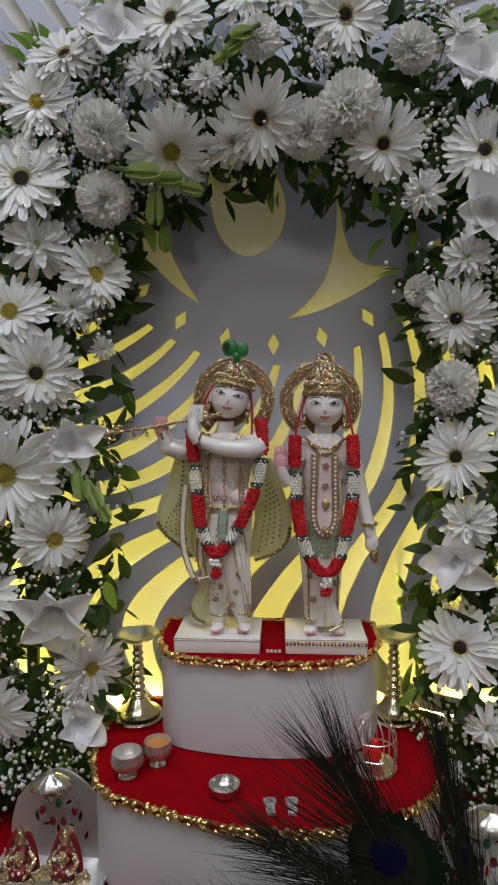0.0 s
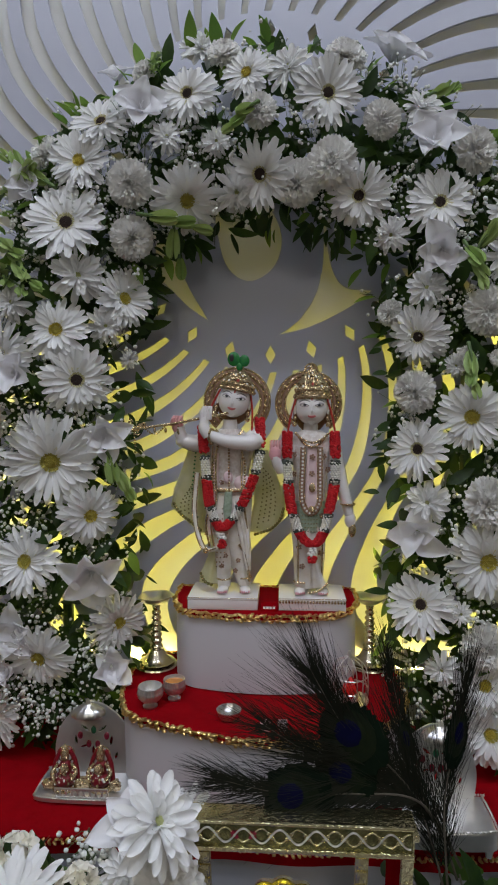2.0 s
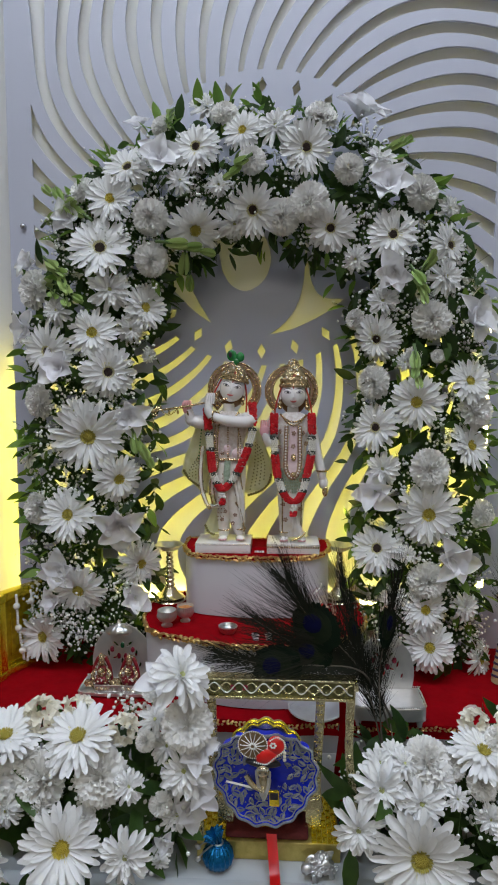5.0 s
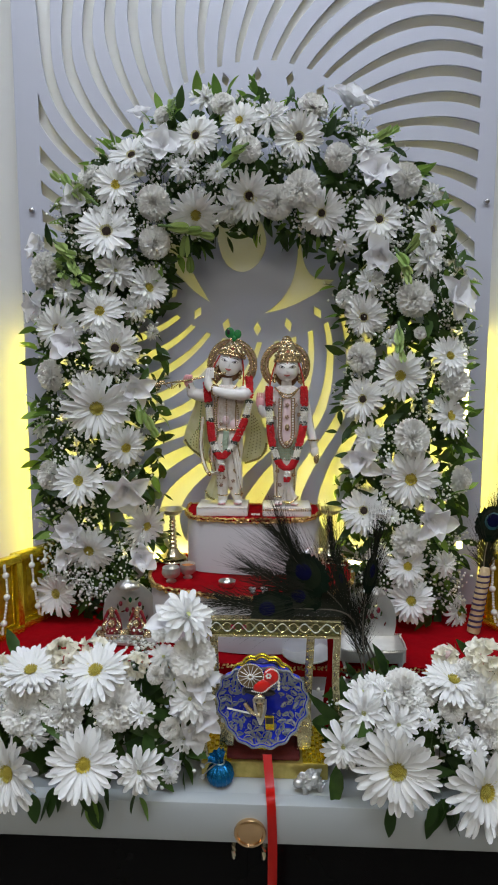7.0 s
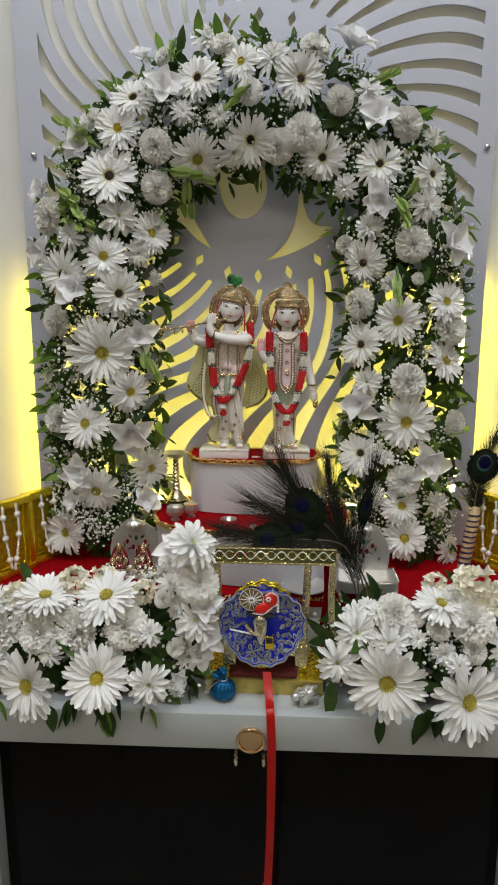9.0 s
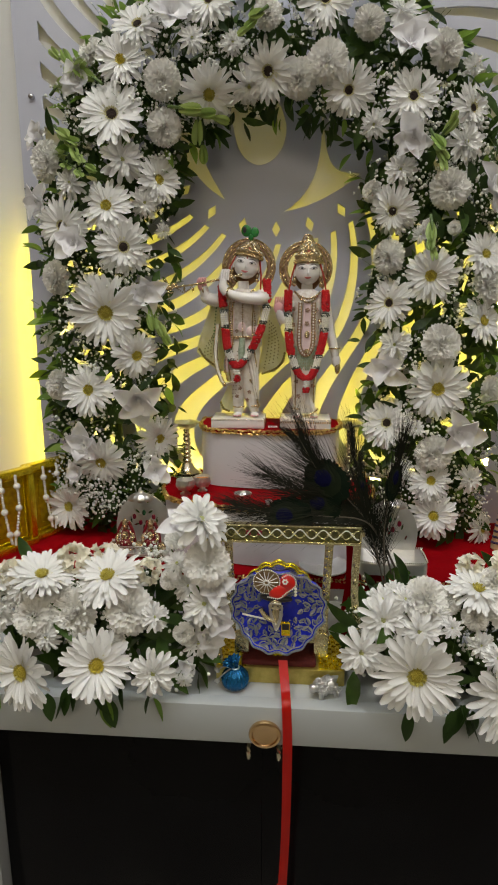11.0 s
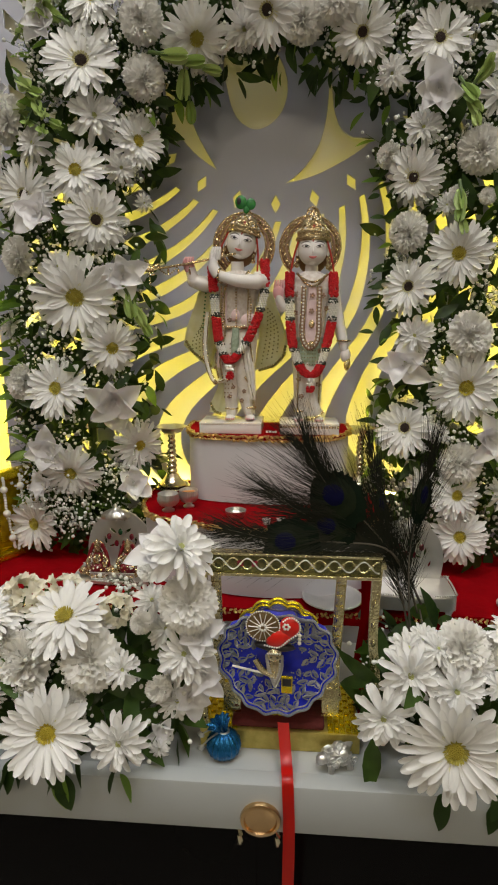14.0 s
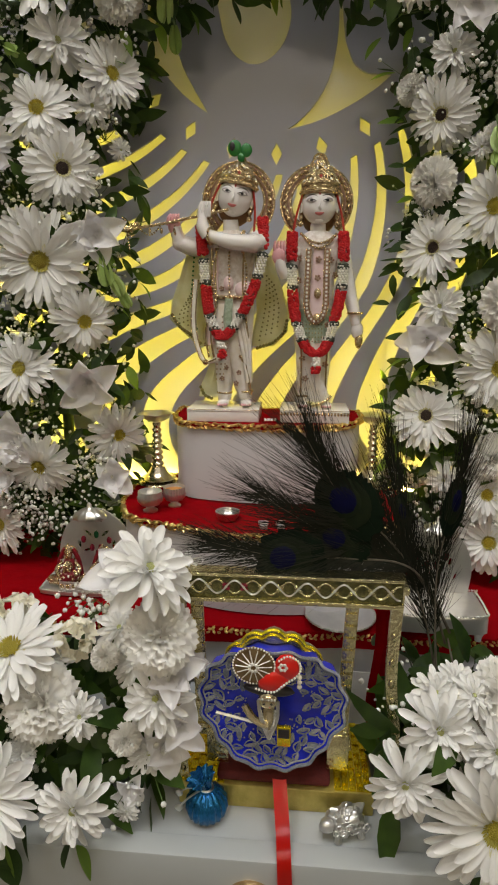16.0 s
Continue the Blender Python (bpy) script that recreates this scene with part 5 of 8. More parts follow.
    for px in (541, 597):
        tube(bm, smooth_path([at(c, px, 985, 0.018), at(c, px + (573 - px) * 0.1, 1000, 0.020), at(c, px + (573 - px) * 0.12, 1085, 0.016)], 12), 0.0013, 6, G)
    for k in range(6):
        for j in range(5):
            blob(bm, at(c, 553 + k * 6, 944 + j * 8, 0.0248 - 0.0005 * abs(k - 2.5) ** 2), (1.5 * U, 1.3 * U, 1.5 * U), None, MO if j % 2 else G, 6, 4)
    # arms: a raised palm, and one hanging with a small pouch
    limb(bm, c, [(530, 800, 0.002), (515, 835, 0.008), (510, 850, 0.014)], [18, 16, 14], M)
    limb(bm, c, [(510, 850, 0.014), (502, 838, 0.019), (497, 820, 0.022)], [13, 11, 9], M)
    blob(bm, at(c, 497, 815, 0.023), (13 * U, 7 * U, 17 * U), None, RO, 12, 8)
    for k in range(4):
        limb(bm, c, [(489 + k * 6, 806, 0.023), (489 + k * 6, 797, 0.024), (490 + k * 6, 788, 0.022)], [3.6, 3.2, 2.2], RO)
    limb(bm, c, [(616, 800, 0.002), (626, 840, 0.0), (636, 885, 0.004)], [18, 16, 14], M)
    limb(bm, c, [(636, 885, 0.004), (646, 920, 0.008), (651, 945, 0.010)], [14, 12, 9], M)
    blob(bm, at(c, 653, 955, 0.011), (12 * U, 8 * U, 17 * U), None, M, 12, 8)
    blob(bm, at(c, 657, 975, 0.012), (8 * U, 6 * U, 16 * U), None, G, 10, 8)
    tube(bm, [at(c, 648, 922, 0.008) + Vector((14 * U * math.cos(t), 14 * U * math.sin(t), 0)) for t in [2 * math.pi * i / 14 for i in range(14)]], 0.0017, 6, G, closed=True)
    head_and_crown(bm, c, 572, 722, 640, (567, 712, 69, 68), 0)
    for r, z in ((18, 655), (13, 643)):
        tube(bm, [at(c, 571, z, 0.006) + Vector((r * U * math.cos(t), 0, r * U * math.sin(t))) for t in [2 * math.pi * i / 16 for i in range(16)]], 0.0014, 6, G, closed=True)
    return bm


thing("marble_statue", flute_player(), STATUE_MATS, "white marble statue with gilt crown, holding a golden flute", "statue", pose(-0.0505, -0.085, 1.1482), group="marble statues")
thing("marble_statue", consort(), STATUE_MATS, "white marble statue in jewelled robe with gilt crown", "statue", pose(0.0630, -0.085, 1.1482), group="marble statues")

GARLAND_RED = shader("red_rose_petal", (0.68, 0.005, 0.012), 0.65, vary=0.7, grain=0.4, scale=200, tint=(0.42, 0.002, 0.006), island=True, translucent=0.1)
GARLAND_DARK = shader("dark_green_thread", (0.05, 0.06, 0.045), 0.7, grain=0.5, scale=200)


def garland(c, origin, pts, out):
    """A garland hung round a neck: red petal rolls parted by clusters of white buds."""
    g = empty("flower_garland", "garland of red rose petals and white buds on the statue", "garland", origin, group="statue garlands")
    line = smooth_path([at(c, px, py, d) for px, py, d in pts], 121)
    gen = random.Random(out)
    cuts = [(0, 11, "red"), (14, 22, "white"), (24, 35, "red"), (37, 44, "white"), (46, 61, "red")]
    for a, b, kind in cuts:
        for seg in ((a, b), (120 - b, 120 - a)):
            pl = line[seg[0]:seg[1] + 1]
            bm = bmesh.new()
            if kind == "red":
                for p in pl:
                    for k in range(11):
                        t = gen.uniform(0, 6.28)
                        o = Vector((math.cos(t), -abs(math.sin(t)) * 0.9, 0.3 * math.sin(t * 2))) * 0.0056
                        blob(bm, p + o, (0.0026, 0.0025, 0.0019), Euler((gen.random() * 3, gen.random() * 3, 0)).to_matrix().to_4x4(), 0, 6, 4, wob=0.3)
                part("red_petal_roll", bm, GARLAND_RED, g)
            else:
                for i, p in enumerate(pl):
                    for k in range(4):
                        t = radians(14 + 43 * k + (21 if i % 2 else 0))
                        blob(bm, p + Vector((math.cos(t), -abs(math.sin(t)), 0.0)) * 0.0056, (0.0019, 0.0019, 0.0019), None, 0, 7, 5)
                part("white_bud_band", bm, PEARL, g)
                for p in (pl[0], pl[-1]):
                    bm = bmesh.new()
                    for k in range(14):
                        t = gen.uniform(0, 6.28)
                        blob(bm, p + Vector((math.cos(t), -abs(math.sin(t)), gen.uniform(-0.5, 0.5))) * 0.0052, (0.0028, 0.0026, 0.0020), None, 0, 6, 4, wob=0.4)
                    part("green_knot", bm, GARLAND_DARK, g)
    tail = line[60]
    bm = bmesh.new()
    for k in range(16):
        blob(bm, tail + Vector((gen.uniform(-1, 1) * 0.006, -0.002 - 0.003 * gen.random(), -0.006 - 0.009 * gen.random())), (0.0024, 0.0022, 0.0024), None, 0, 7, 5)
    part("white_bud_band", bm, PEARL, g)
    bm = bmesh.new()
    for k in range(22):
        blob(bm, tail + Vector((gen.uniform(-1, 1) * 0.005, -0.001 - 0.004 * gen.random(), -0.017 - 0.010 * gen.random())), (0.0028, 0.0024, 0.0022), None, 0, 6, 4, wob=0.3)
    part("red_tassel", bm, GARLAND_RED, g)


garland(400, pose(-0.0505, -0.085, 1.1482), [(344, 762, 0.018), (349, 815, 0.022), (354, 873, 0.024), (361, 925, 0.026), (376, 960, 0.028), (386, 969, 0.029),
                                           (400, 959, 0.028), (425, 924, 0.026), (452, 863, 0.022), (465, 803, 0.018), (463, 745, 0.008)], 3)
garland(570, pose(0.0630, -0.085, 1.1482), [(522, 774, 0.014), (522, 825, 0.018), (525, 882, 0.022), (533, 938, 0.026), (551, 984, 0.029), (573, 1000, 0.030),
                                          (592, 984, 0.029), (606, 938, 0.026), (618, 882, 0.020), (621, 825, 0.016), (620, 774, 0.010)], 5)


# ---- things on the plinths ----
FLAME_WAX = shader("orange_wax", (0.62, 0.26, 0.07), 0.5, grain=0.4, scale=80, tint=(0.50, 0.18, 0.04))
SILVER_WHITE = shader("frosted_silver", (0.72, 0.71, 0.69), 0.36, metal=0.85, grain=0.5, scale=70, tint=(0.55, 0.54, 0.53), bump=0.12)
MIRROR_GOLD = shader("bright_gold_foil", (0.86, 0.78, 0.50), 0.16, metal=1.0, grain=0.6, scale=110, tint=(0.50, 0.42, 0.17), bump=0.8)
VALANCE = shader("dark_green_gold_foil", (0.10, 0.11, 0.05), 0.22, metal=0.8, grain=0.9, scale=160, tint=(0.34, 0.30, 0.12), bump=0.5)
DARK_BRONZE = shader("pleated_dark_bronze", (0.30, 0.20, 0.10), 0.35, metal=0.7, grain=0.7, scale=200, tint=(0.12, 0.075, 0.035), bump=0.4)
OLIVE_GOLD = shader("olive_gold_foil", (0.66, 0.53, 0.17), 0.32, metal=0.75, grain=0.7, scale=90, tint=(0.38, 0.28, 0.06), bump=0.5)
DEEP_GOLD = shader("deep_yellow_gold", (0.95, 0.76, 0.06), 0.20, metal=0.85, grain=0.8, scale=140, tint=(0.62, 0.42, 0.02), bump=0.5)
BLUE_ENAMEL = shader("blue_satin", (0.005, 0.022, 0.58), 0.26, grain=0.8, scale=45, tint=(0.002, 0.005, 0.16), clear=0.3)
SEQUIN = shader("silver_thread", (0.88, 0.92, 0.94), 0.24, metal=0.65, vary=0.9, grain=0.6, scale=900, tint=(0.34, 0.40, 0.55), island=True, bump=0.9)
RED_SATIN = shader("red_satin", (0.74, 0.014, 0.010), 0.28, grain=0.4, scale=50, tint=(0.60, 0.010, 0.006), spec=0.6)
BLUE_FOIL = shader("blue_foil", (0.004, 0.16, 0.36), 0.20, metal=0.75, grain=0.5, scale=120, tint=(0.002, 0.06, 0.18), bump=0.4)
GARNET = shader("garnet", (0.22, 0.01, 0.03), 0.15, grain=0.3, scale=200, clear=0.6)
EMERALD = shader("green_stone", (0.01, 0.14, 0.06), 0.15, grain=0.3, scale=200, clear=0.6)
WHITE_CARD = shader("white_card", (0.78, 0.78, 0.77), 0.6, grain=0.2, scale=40)
CONCH = shader("blush_conch", (0.66, 0.50, 0.46), 0.4, grain=0.6, scale=60, tint=(0.50, 0.30, 0.28))
CUSHION = shader("maroon_cushion", (0.13, 0.012, 0.010), 0.8, grain=0.7, scale=150, tint=(0.07, 0.006, 0.006), bump=0.4)


LAMP_METAL = shader("pale_brass", (0.80, 0.74, 0.60), 0.2, metal=1.0, grain=0.5, scale=60, tint=(0.62, 0.55, 0.42))


def oil_lamp(x, y, z):
    """A slender ringed stand with a wide foot and a flat dish."""
    ob = empty("oil_lamp", "tall ringed brass oil lamp with flat dish on plinth", "oil lamp", pose(x, y, z), group="brass oil lamps")
    bm = bmesh.new()
    lathe(bm, [(0.0300, 0.0), (0.0312, 0.0025), (0.0300, 0.005), (0.0155, 0.0062), (0.0270, 0.0085), (0.0225, 0.0100), (0.0160, 0.016), (0.0120, 0.023), (0.0100, 0.027)], n=36)
    part("foot", bm, LAMP_METAL, ob)
    bm = bmesh.new()
    prof = [(0.0080, 0.026)]
    for k in range(7):
        h = 0.028 + k * 0.0085
        s = 1 - 0.045 * k
        prof += [(0.0066 * s, h), (0.0092 * s, h + 0.0020), (0.0097 * s, h + 0.0036), (0.0088 * s, h + 0.0054), (0.0064 * s, h + 0.0074)]
    prof += [(0.0056, 0.089), (0.0062, 0.092), (0.0050, 0.096)]
    lathe(bm, prof, n=20)
    part("stem", bm, LAMP_METAL, ob)
    bm = bmesh.new()
    lathe(bm, [(0.0046, 0.094), (0.011, 0.0962), (0.0175, 0.100), (0.0210, 0.1060), (0.0262, 0.1075), (0.0262, 0.1085), (0.0200, 0.1072), (0.016, 0.1020), (0.004, 0.0990)], n=40, flute=0.06, lobes=5)
    part("dish", bm, SILVER, ob, "silvery shallow oil dish")
    return ob


lamp_a = oil_lamp(-0.1655, -0.062, 1.0215)
copy_thing(lamp_a, pose(0.1545, -0.045, 1.0215))


def cup(x, y, z, filled, s=1.0):
    ob = empty("footed_cup", "small ribbed silver cup on a short foot" if not filled else "small ribbed silver cup holding orange wax", "cup", pose(x, y, z), group="silver cups")
    bm = bmesh.new()
    lathe(bm, [(0.0105 * s, 0.0), (0.0110 * s, 0.002), (0.0070 * s, 0.004), (0.0050 * s, 0.008)], n=24)
    part("foot", bm, SILVER, ob)
    bm = bmesh.new()
    lathe(bm, [(0.005 * s, 0.007), (0.0135 * s, 0.0095), (0.0185 * s, 0.0150), (0.0192 * s, 0.0205), (0.0176 * s, 0.0155), (0.0178 * s, 0.0278), (0.0166 * s, 0.0275), (0.0160 * s, 0.0235), (0.012 * s, 0.018), (0.002, 0.016)],
          n=72, flute=0.022, lobes=24)
    part("bowl", bm, SILVER_WHITE, ob)
    if filled:
        bm = bmesh.new()
        lathe(bm, [(0.0145 * s, 0.0215), (0.0152 * s, 0.0238), (0.004, 0.0245)], n=24)
        part("wax", bm, FLAME_WAX, ob, "orange wax filling")
    return ob


cup(-0.1480, -0.180, 1.0195, False, 0.88)
cup(-0.1205, -0.158, 1.0195, True, 0.80)

bm = bmesh.new()
lathe(bm, [(0.006, 0.0), (0.011, 0.0015), (0.0136, 0.006), (0.0152, 0.0115), (0.0156, 0.0122), (0.0147, 0.0118), (0.0127, 0.007), (0.009, 0.0032), (0.002, 0.0026)], n=36)
thing("offering_bowl", bm, SILVER, "small plain silver offering bowl on red cloth", "bowl", pose(-0.0425, -0.205, 1.0197))

# the pair of little silver footprints
feet = empty("silver_footprint_pair", "pair of flat silver footprint ornaments lying on red cloth", "ornament", pose(0.0145, -0.222, 1.0203, 0, 0, 4))
for s in (-1, 1):
    bm = bmesh.new()
    outline = [(s * 0.0105 + x * s, y) for x, y in ((-0.0045, -0.0115), (0.0030, -0.0120), (0.0050, -0.006), (0.0042, 0.0), (0.0066, 0.006), (0.0064, 0.0115), (0.0, 0.0125), (-0.0062, 0.0110), (-0.0060, 0.005), (-0.0040, -0.002))]
    if s < 0:
        outline = outline[::-1]
    prism(bm, outline, 0.0, 0.0032, round_top=0.0008)
    f = part("footprint", bm, SILVER_WHITE, feet)
    bm = bmesh.new()
    for k in range(8):
        a = k * math.pi / 4
        blob(bm, (s * 0.011 + 0.0022 * math.cos(a), 0.0055 + 0.0024 * math.sin(a), 0.0036), (0.0011, 0.0011, 0.0006), None, 0, 6, 4)
    blob(bm, (s * 0.010, -0.005, 0.0034), (0.0022, 0.0036, 0.0007), None, 0, 8, 5)
    part("relief", bm, CARCASS, f)

# the domed wire cage
cage = empty("wire_cage", "small domed silver wire cage with a red ornament inside", "cage", pose(0.1135, -0.150, 1.0200))
bm = bmesh.new()
lathe(bm, [(0.0245, 0.0), (0.0255, 0.002), (0.0245, 0.004)], n=32)
part("base", bm, SILVER, cage)
for k in range(10):
    a = math.pi * 2 * k / 10
    bm = bmesh.new()
    tube(bm, smooth_path([(0.024 * math.cos(a), 0.024 * math.sin(a), 0.003), (0.0245 * math.cos(a), 0.0245 * math.sin(a), 0.030), (0.019 * math.cos(a), 0.019 * math.sin(a), 0.050), (0.0, 0.0, 0.062)], 14), 0.0008, 5)
    part("bar", bm, SILVER, cage)
for h, r in ((0.018, 0.0247), (0.036, 0.0240)):
    bm = bmesh.new()
    tube(bm, [(r * math.cos(t), r * math.sin(t), h) for t in [2 * math.pi * i / 30 for i in range(30)]], 0.0008, 5, closed=True)
    part("hoop", bm, SILVER, cage)
bm = bmesh.new()
lathe(bm, [(0.003, 0.060), (0.0035, 0.064), (0.0015, 0.068)], n=12)
part("finial", bm, SILVER, cage)
bm = bmesh.new()
blob(bm, (0, 0, 0.014), (0.010, 0.009, 0.010), None, 0, 12, 8, 0.3)
blob(bm, (0.002, -0.002, 0.027), (0.005, 0.005, 0.006), None, 0, 10, 8, 0.2)
part("ornament", bm, RED_SATIN, cage, "small red ornament")

# little red label on the cloth between the statue bases
bm = bmesh.new()
box(bm, -0.011, 0.011, -0.001, 0.001, 0.0, 0.012, 0.0003)
card = thing("red_label", bm, RED_CLOTH, "small red label standing between the statue bases", "label", pose(0.006, -0.123, 1.1295, -20))
bm = bmesh.new()
for k in range(4):
    box(bm, -0.0085 + k * 0.0044, -0.0052 + k * 0.0044, -0.0014, -0.0008, 0.003, 0.0062)
part("text_bar", bm, SILVER_WHITE, card)

# ---- the small silver thrones ----


def throne(name, m, w, back, label, low):
    """A footed silver seat with an arched, pierced back."""
    ob = empty(name, label, "throne", m, group="silver thrones")
    k = 0.22 if low else 1.0
    for x in (-0.42, 0.42):
        for y in (-0.026, 0.022):
            bm = bmesh.new()
            lathe(bm, [(0.0035, 0.0), (0.0045, 0.006 * k), (0.008, 0.0135 * k)], at=(x * w, y, 0), n=10)
            part("foot", bm, SILVER_WHITE, ob)
    bm = bmesh.new()
    out = [p.xy for p in smooth_path([(-w / 2, -0.02, 0), (-w * 0.44, -0.034, 0), (0, -0.037, 0), (w * 0.44, -0.034, 0), (w / 2, -0.02, 0), (w / 2, 0.022, 0), (w * 0.44, 0.028, 0), (-w * 0.44, 0.028, 0), (-w / 2, 0.022, 0)], 60, True)]
    prism(bm, [tuple(p) for p in out], 0.0125 * k, 0.034 * k, round_top=0.005 * k)
    part("seat", bm, SILVER_WHITE, ob)
    bm = bmesh.new()
    edge = [(p.x, p.y, 0.0345 * k) for p in out]
    beads(bm, edge + edge[:1], 0.0014, 0.0032, 0)
    part("beading", bm, SILVER, ob)
    # pierced back: outline with cut leaf shapes
    cu = bpy.data.curves.new("back", "CURVE")
    cu.dimensions, cu.fill_mode, cu.extrude, cu.bevel_depth = "2D", "BOTH", 0.0012, 0.0004
    shapes = [[p.xy for p in smooth_path([(x * w / 2, z * back, 0) for x, z in ((-0.80, 0.0), (-0.86, 0.35), (-0.72, 0.68), (-0.38, 0.90), (0.0, 1.0), (0.38, 0.90), (0.72, 0.68), (0.86, 0.35), (0.80, 0.0))], 50)]]
    for x, z, a, l, q in ((0, 0.60, 90, 0.20, 0.10), (-0.20, 0.62, 140, 0.22, 0.08), (0.20, 0.62, 40, 0.22, 0.08), (-0.40, 0.45, 100, 0.22, 0.08), (0.40, 0.45, 80, 0.22, 0.08), (-0.22, 0.36, 200, 0.20, 0.07),
                          (0.22, 0.36, -20, 0.20, 0.07), (0, 0.30, 90, 0.22, 0.09), (-0.52, 0.24, 110, 0.18, 0.07), (0.52, 0.24, 70, 0.18, 0.07), (-0.12, 0.82, 120, 0.12, 0.06), (0.12, 0.82, 60, 0.12, 0.06)):
        o, ca, sa = Vector((x * w / 2, z * back)), math.cos(radians(a)), math.sin(radians(a))
        shapes.append([o + Vector((l * 0.5 * u * ca - q * 0.5 * v * sa, l * 0.5 * u * sa + q * 0.5 * v * ca)) * w * 0.62 for u, v in ((-1, 0), (-0.4, -0.8), (0.3, -0.8), (1, 0), (0.3, 0.8), (-0.4, 0.8))])
    for loop in shapes:
        sp = cu.splines.new("POLY")
        sp.points.add(len(loop) - 1)
        for q, p in zip(sp.points, loop):
            q.co = (p[0], p[1], 0, 1)
        sp.use_cyclic_u = True
    tmp = bpy.data.objects.new("back", cu)
    scene.collection.objects.link(tmp)
    bpy.context.view_layer.update()
    me = bpy.data.meshes.new_from_object(tmp.evaluated_get(bpy.context.evaluated_depsgraph_get()))
    bpy.data.objects.remove(tmp)
    me.materials.clear()
    me.materials.append(SILVER_WHITE)
    bk = part("backrest", me, None, ob, "pierced leaf-pattern backrest", m=pose(0, 0.022, 0.034 * k, 84))
    bm = bmesh.new()
    for x, z, mat in ((0, 0.60, 1), (-0.30, 0.52, 0), (0.30, 0.52, 0), (-0.1, 0.4, 0), (0.1, 0.4, 0)):
        blob(bm, (x * w / 2, z * back, 0.002), (0.0036, 0.0052, 0.0016), None, mat, 10, 6)
    part("stone", bm, [GARNET, EMERALD], bk, "red and green set stones")
    bm = bmesh.new()
    lathe(bm, [(0.0, 0.0), (0.0215, 0.0005), (0.0225, 0.003), (0.019, 0.008), (0.012, 0.0125), (0.006, 0.0145), (0.0035, 0.0165), (0.003, 0.020), (0.0005, 0.023)], n=48, sy=0.7, flute=0.04, lobes=12)
    part("canopy", bm, SILVER, ob, "domed silver canopy", m=pose(0, 0.006, 0.034 * k + back * 0.93))
    return ob


throne("silver_throne", pose(0.2065, -0.258, 0.9150), 0.108, 0.085, "pierced silver throne with rounded seat standing on red cloth", False)
throne("silver_throne", pose(-0.2290, -0.192, 0.9150), 0.120, 0.092, "pierced silver throne set with red stones, figurines before it", True)


RED_DRAPE = shader("spangled_red_cloth", (0.26, 0.005, 0.014), 0.4, grain=0.9, scale=160, tint=(0.10, 0.003, 0.008), bump=0.4)


def figurine(x, y, z, s, turn):
    """A small plain seated figure in red cloth, one mesh."""
    bm = bmesh.new()
    lathe(bm, [(0.019, 0.0), (0.020, 0.004), (0.016, 0.008)], n=20, mat=1, sy=0.8)
    blob(bm, (0, -0.001, 0.016), (0.017, 0.014, 0.011), None, 0, 14, 8, 0.15)
    blob(bm, (0, 0.001, 0.031), (0.0105, 0.009, 0.014), None, 0, 12, 8, 0.1)
    blob(bm, (0, 0.0, 0.049), (0.0062, 0.0062, 0.0075), None, 1, 12, 8)
    lathe(bm, [(0.0065, 0.053), (0.0072, 0.056), (0.0040, 0.062), (0.0010, 0.069)], n=12, mat=1)
    tube(bm, [(0.0125 * math.cos(t), 0.006, 0.050 + 0.0125 * math.sin(t)) for t in [2 * math.pi * i / 20 for i in range(20)]], 0.0014, 5, 1, closed=True)
    for q in (-1, 1):
        tube(bm, smooth_path([(q * 0.010, 0.0, 0.038), (q * 0.018, -0.006, 0.028), (q * 0.012, -0.014, 0.022)], 8), 0.0032, 6, 1)
        tube(bm, smooth_path([(q * 0.006, 0.004, 0.058), (q * 0.015, 0.003, 0.040), (q * 0.020, 0.0, 0.012)], 8), 0.0036, 6, 0)
    beads(bm, [(0.0125 * math.cos(t), -0.0125 * math.sin(t) * 0.9, 0.022) for t in [math.pi * i / 10 for i in range(11)]], 0.0013, 0.0032, 2)
    gen = random.Random(int(x * 1000))
    # gilt ornaments and spangles sewn on the cloth
    blob(bm, (0, -0.008, 0.033), (0.0075, 0.005, 0.009), None, 1, 10, 8, 0.5)
    for k in range(46):
        t, h = gen.uniform(math.pi, 2 * math.pi), gen.uniform(0.006, 0.042)
        r = 0.0175 - 0.22 * max(0.0, h - 0.012) * 0.9
        q = gen.uniform(0.0010, 0.0024)
        blob(bm, (r * math.cos(t) * 1.02, r * math.sin(t) * 0.86, h), (q, q, q), None, gen.choice((1, 1, 2)), 6, 5)
    for q in (-1, 1):
        blob(bm, (q * 0.024, -0.004, 0.010), (0.010, 0.007, 0.008), None, 1, 10, 8, 0.6)
    return thing("seated_figurine", bm, [RED_DRAPE, GILT, PEARL], "small seated gilt figurine draped in spangled red cloth", "figurine", Matrix.LocRotScale((x, y, z), Euler((0, 0, turn)), (s, s, s)), group="seated figurines")


figurine(-0.2530, -0.2070, 0.9230, 0.84, 0.1)
figurine(-0.2070, -0.2050, 0.9230, 0.84, -0.1)
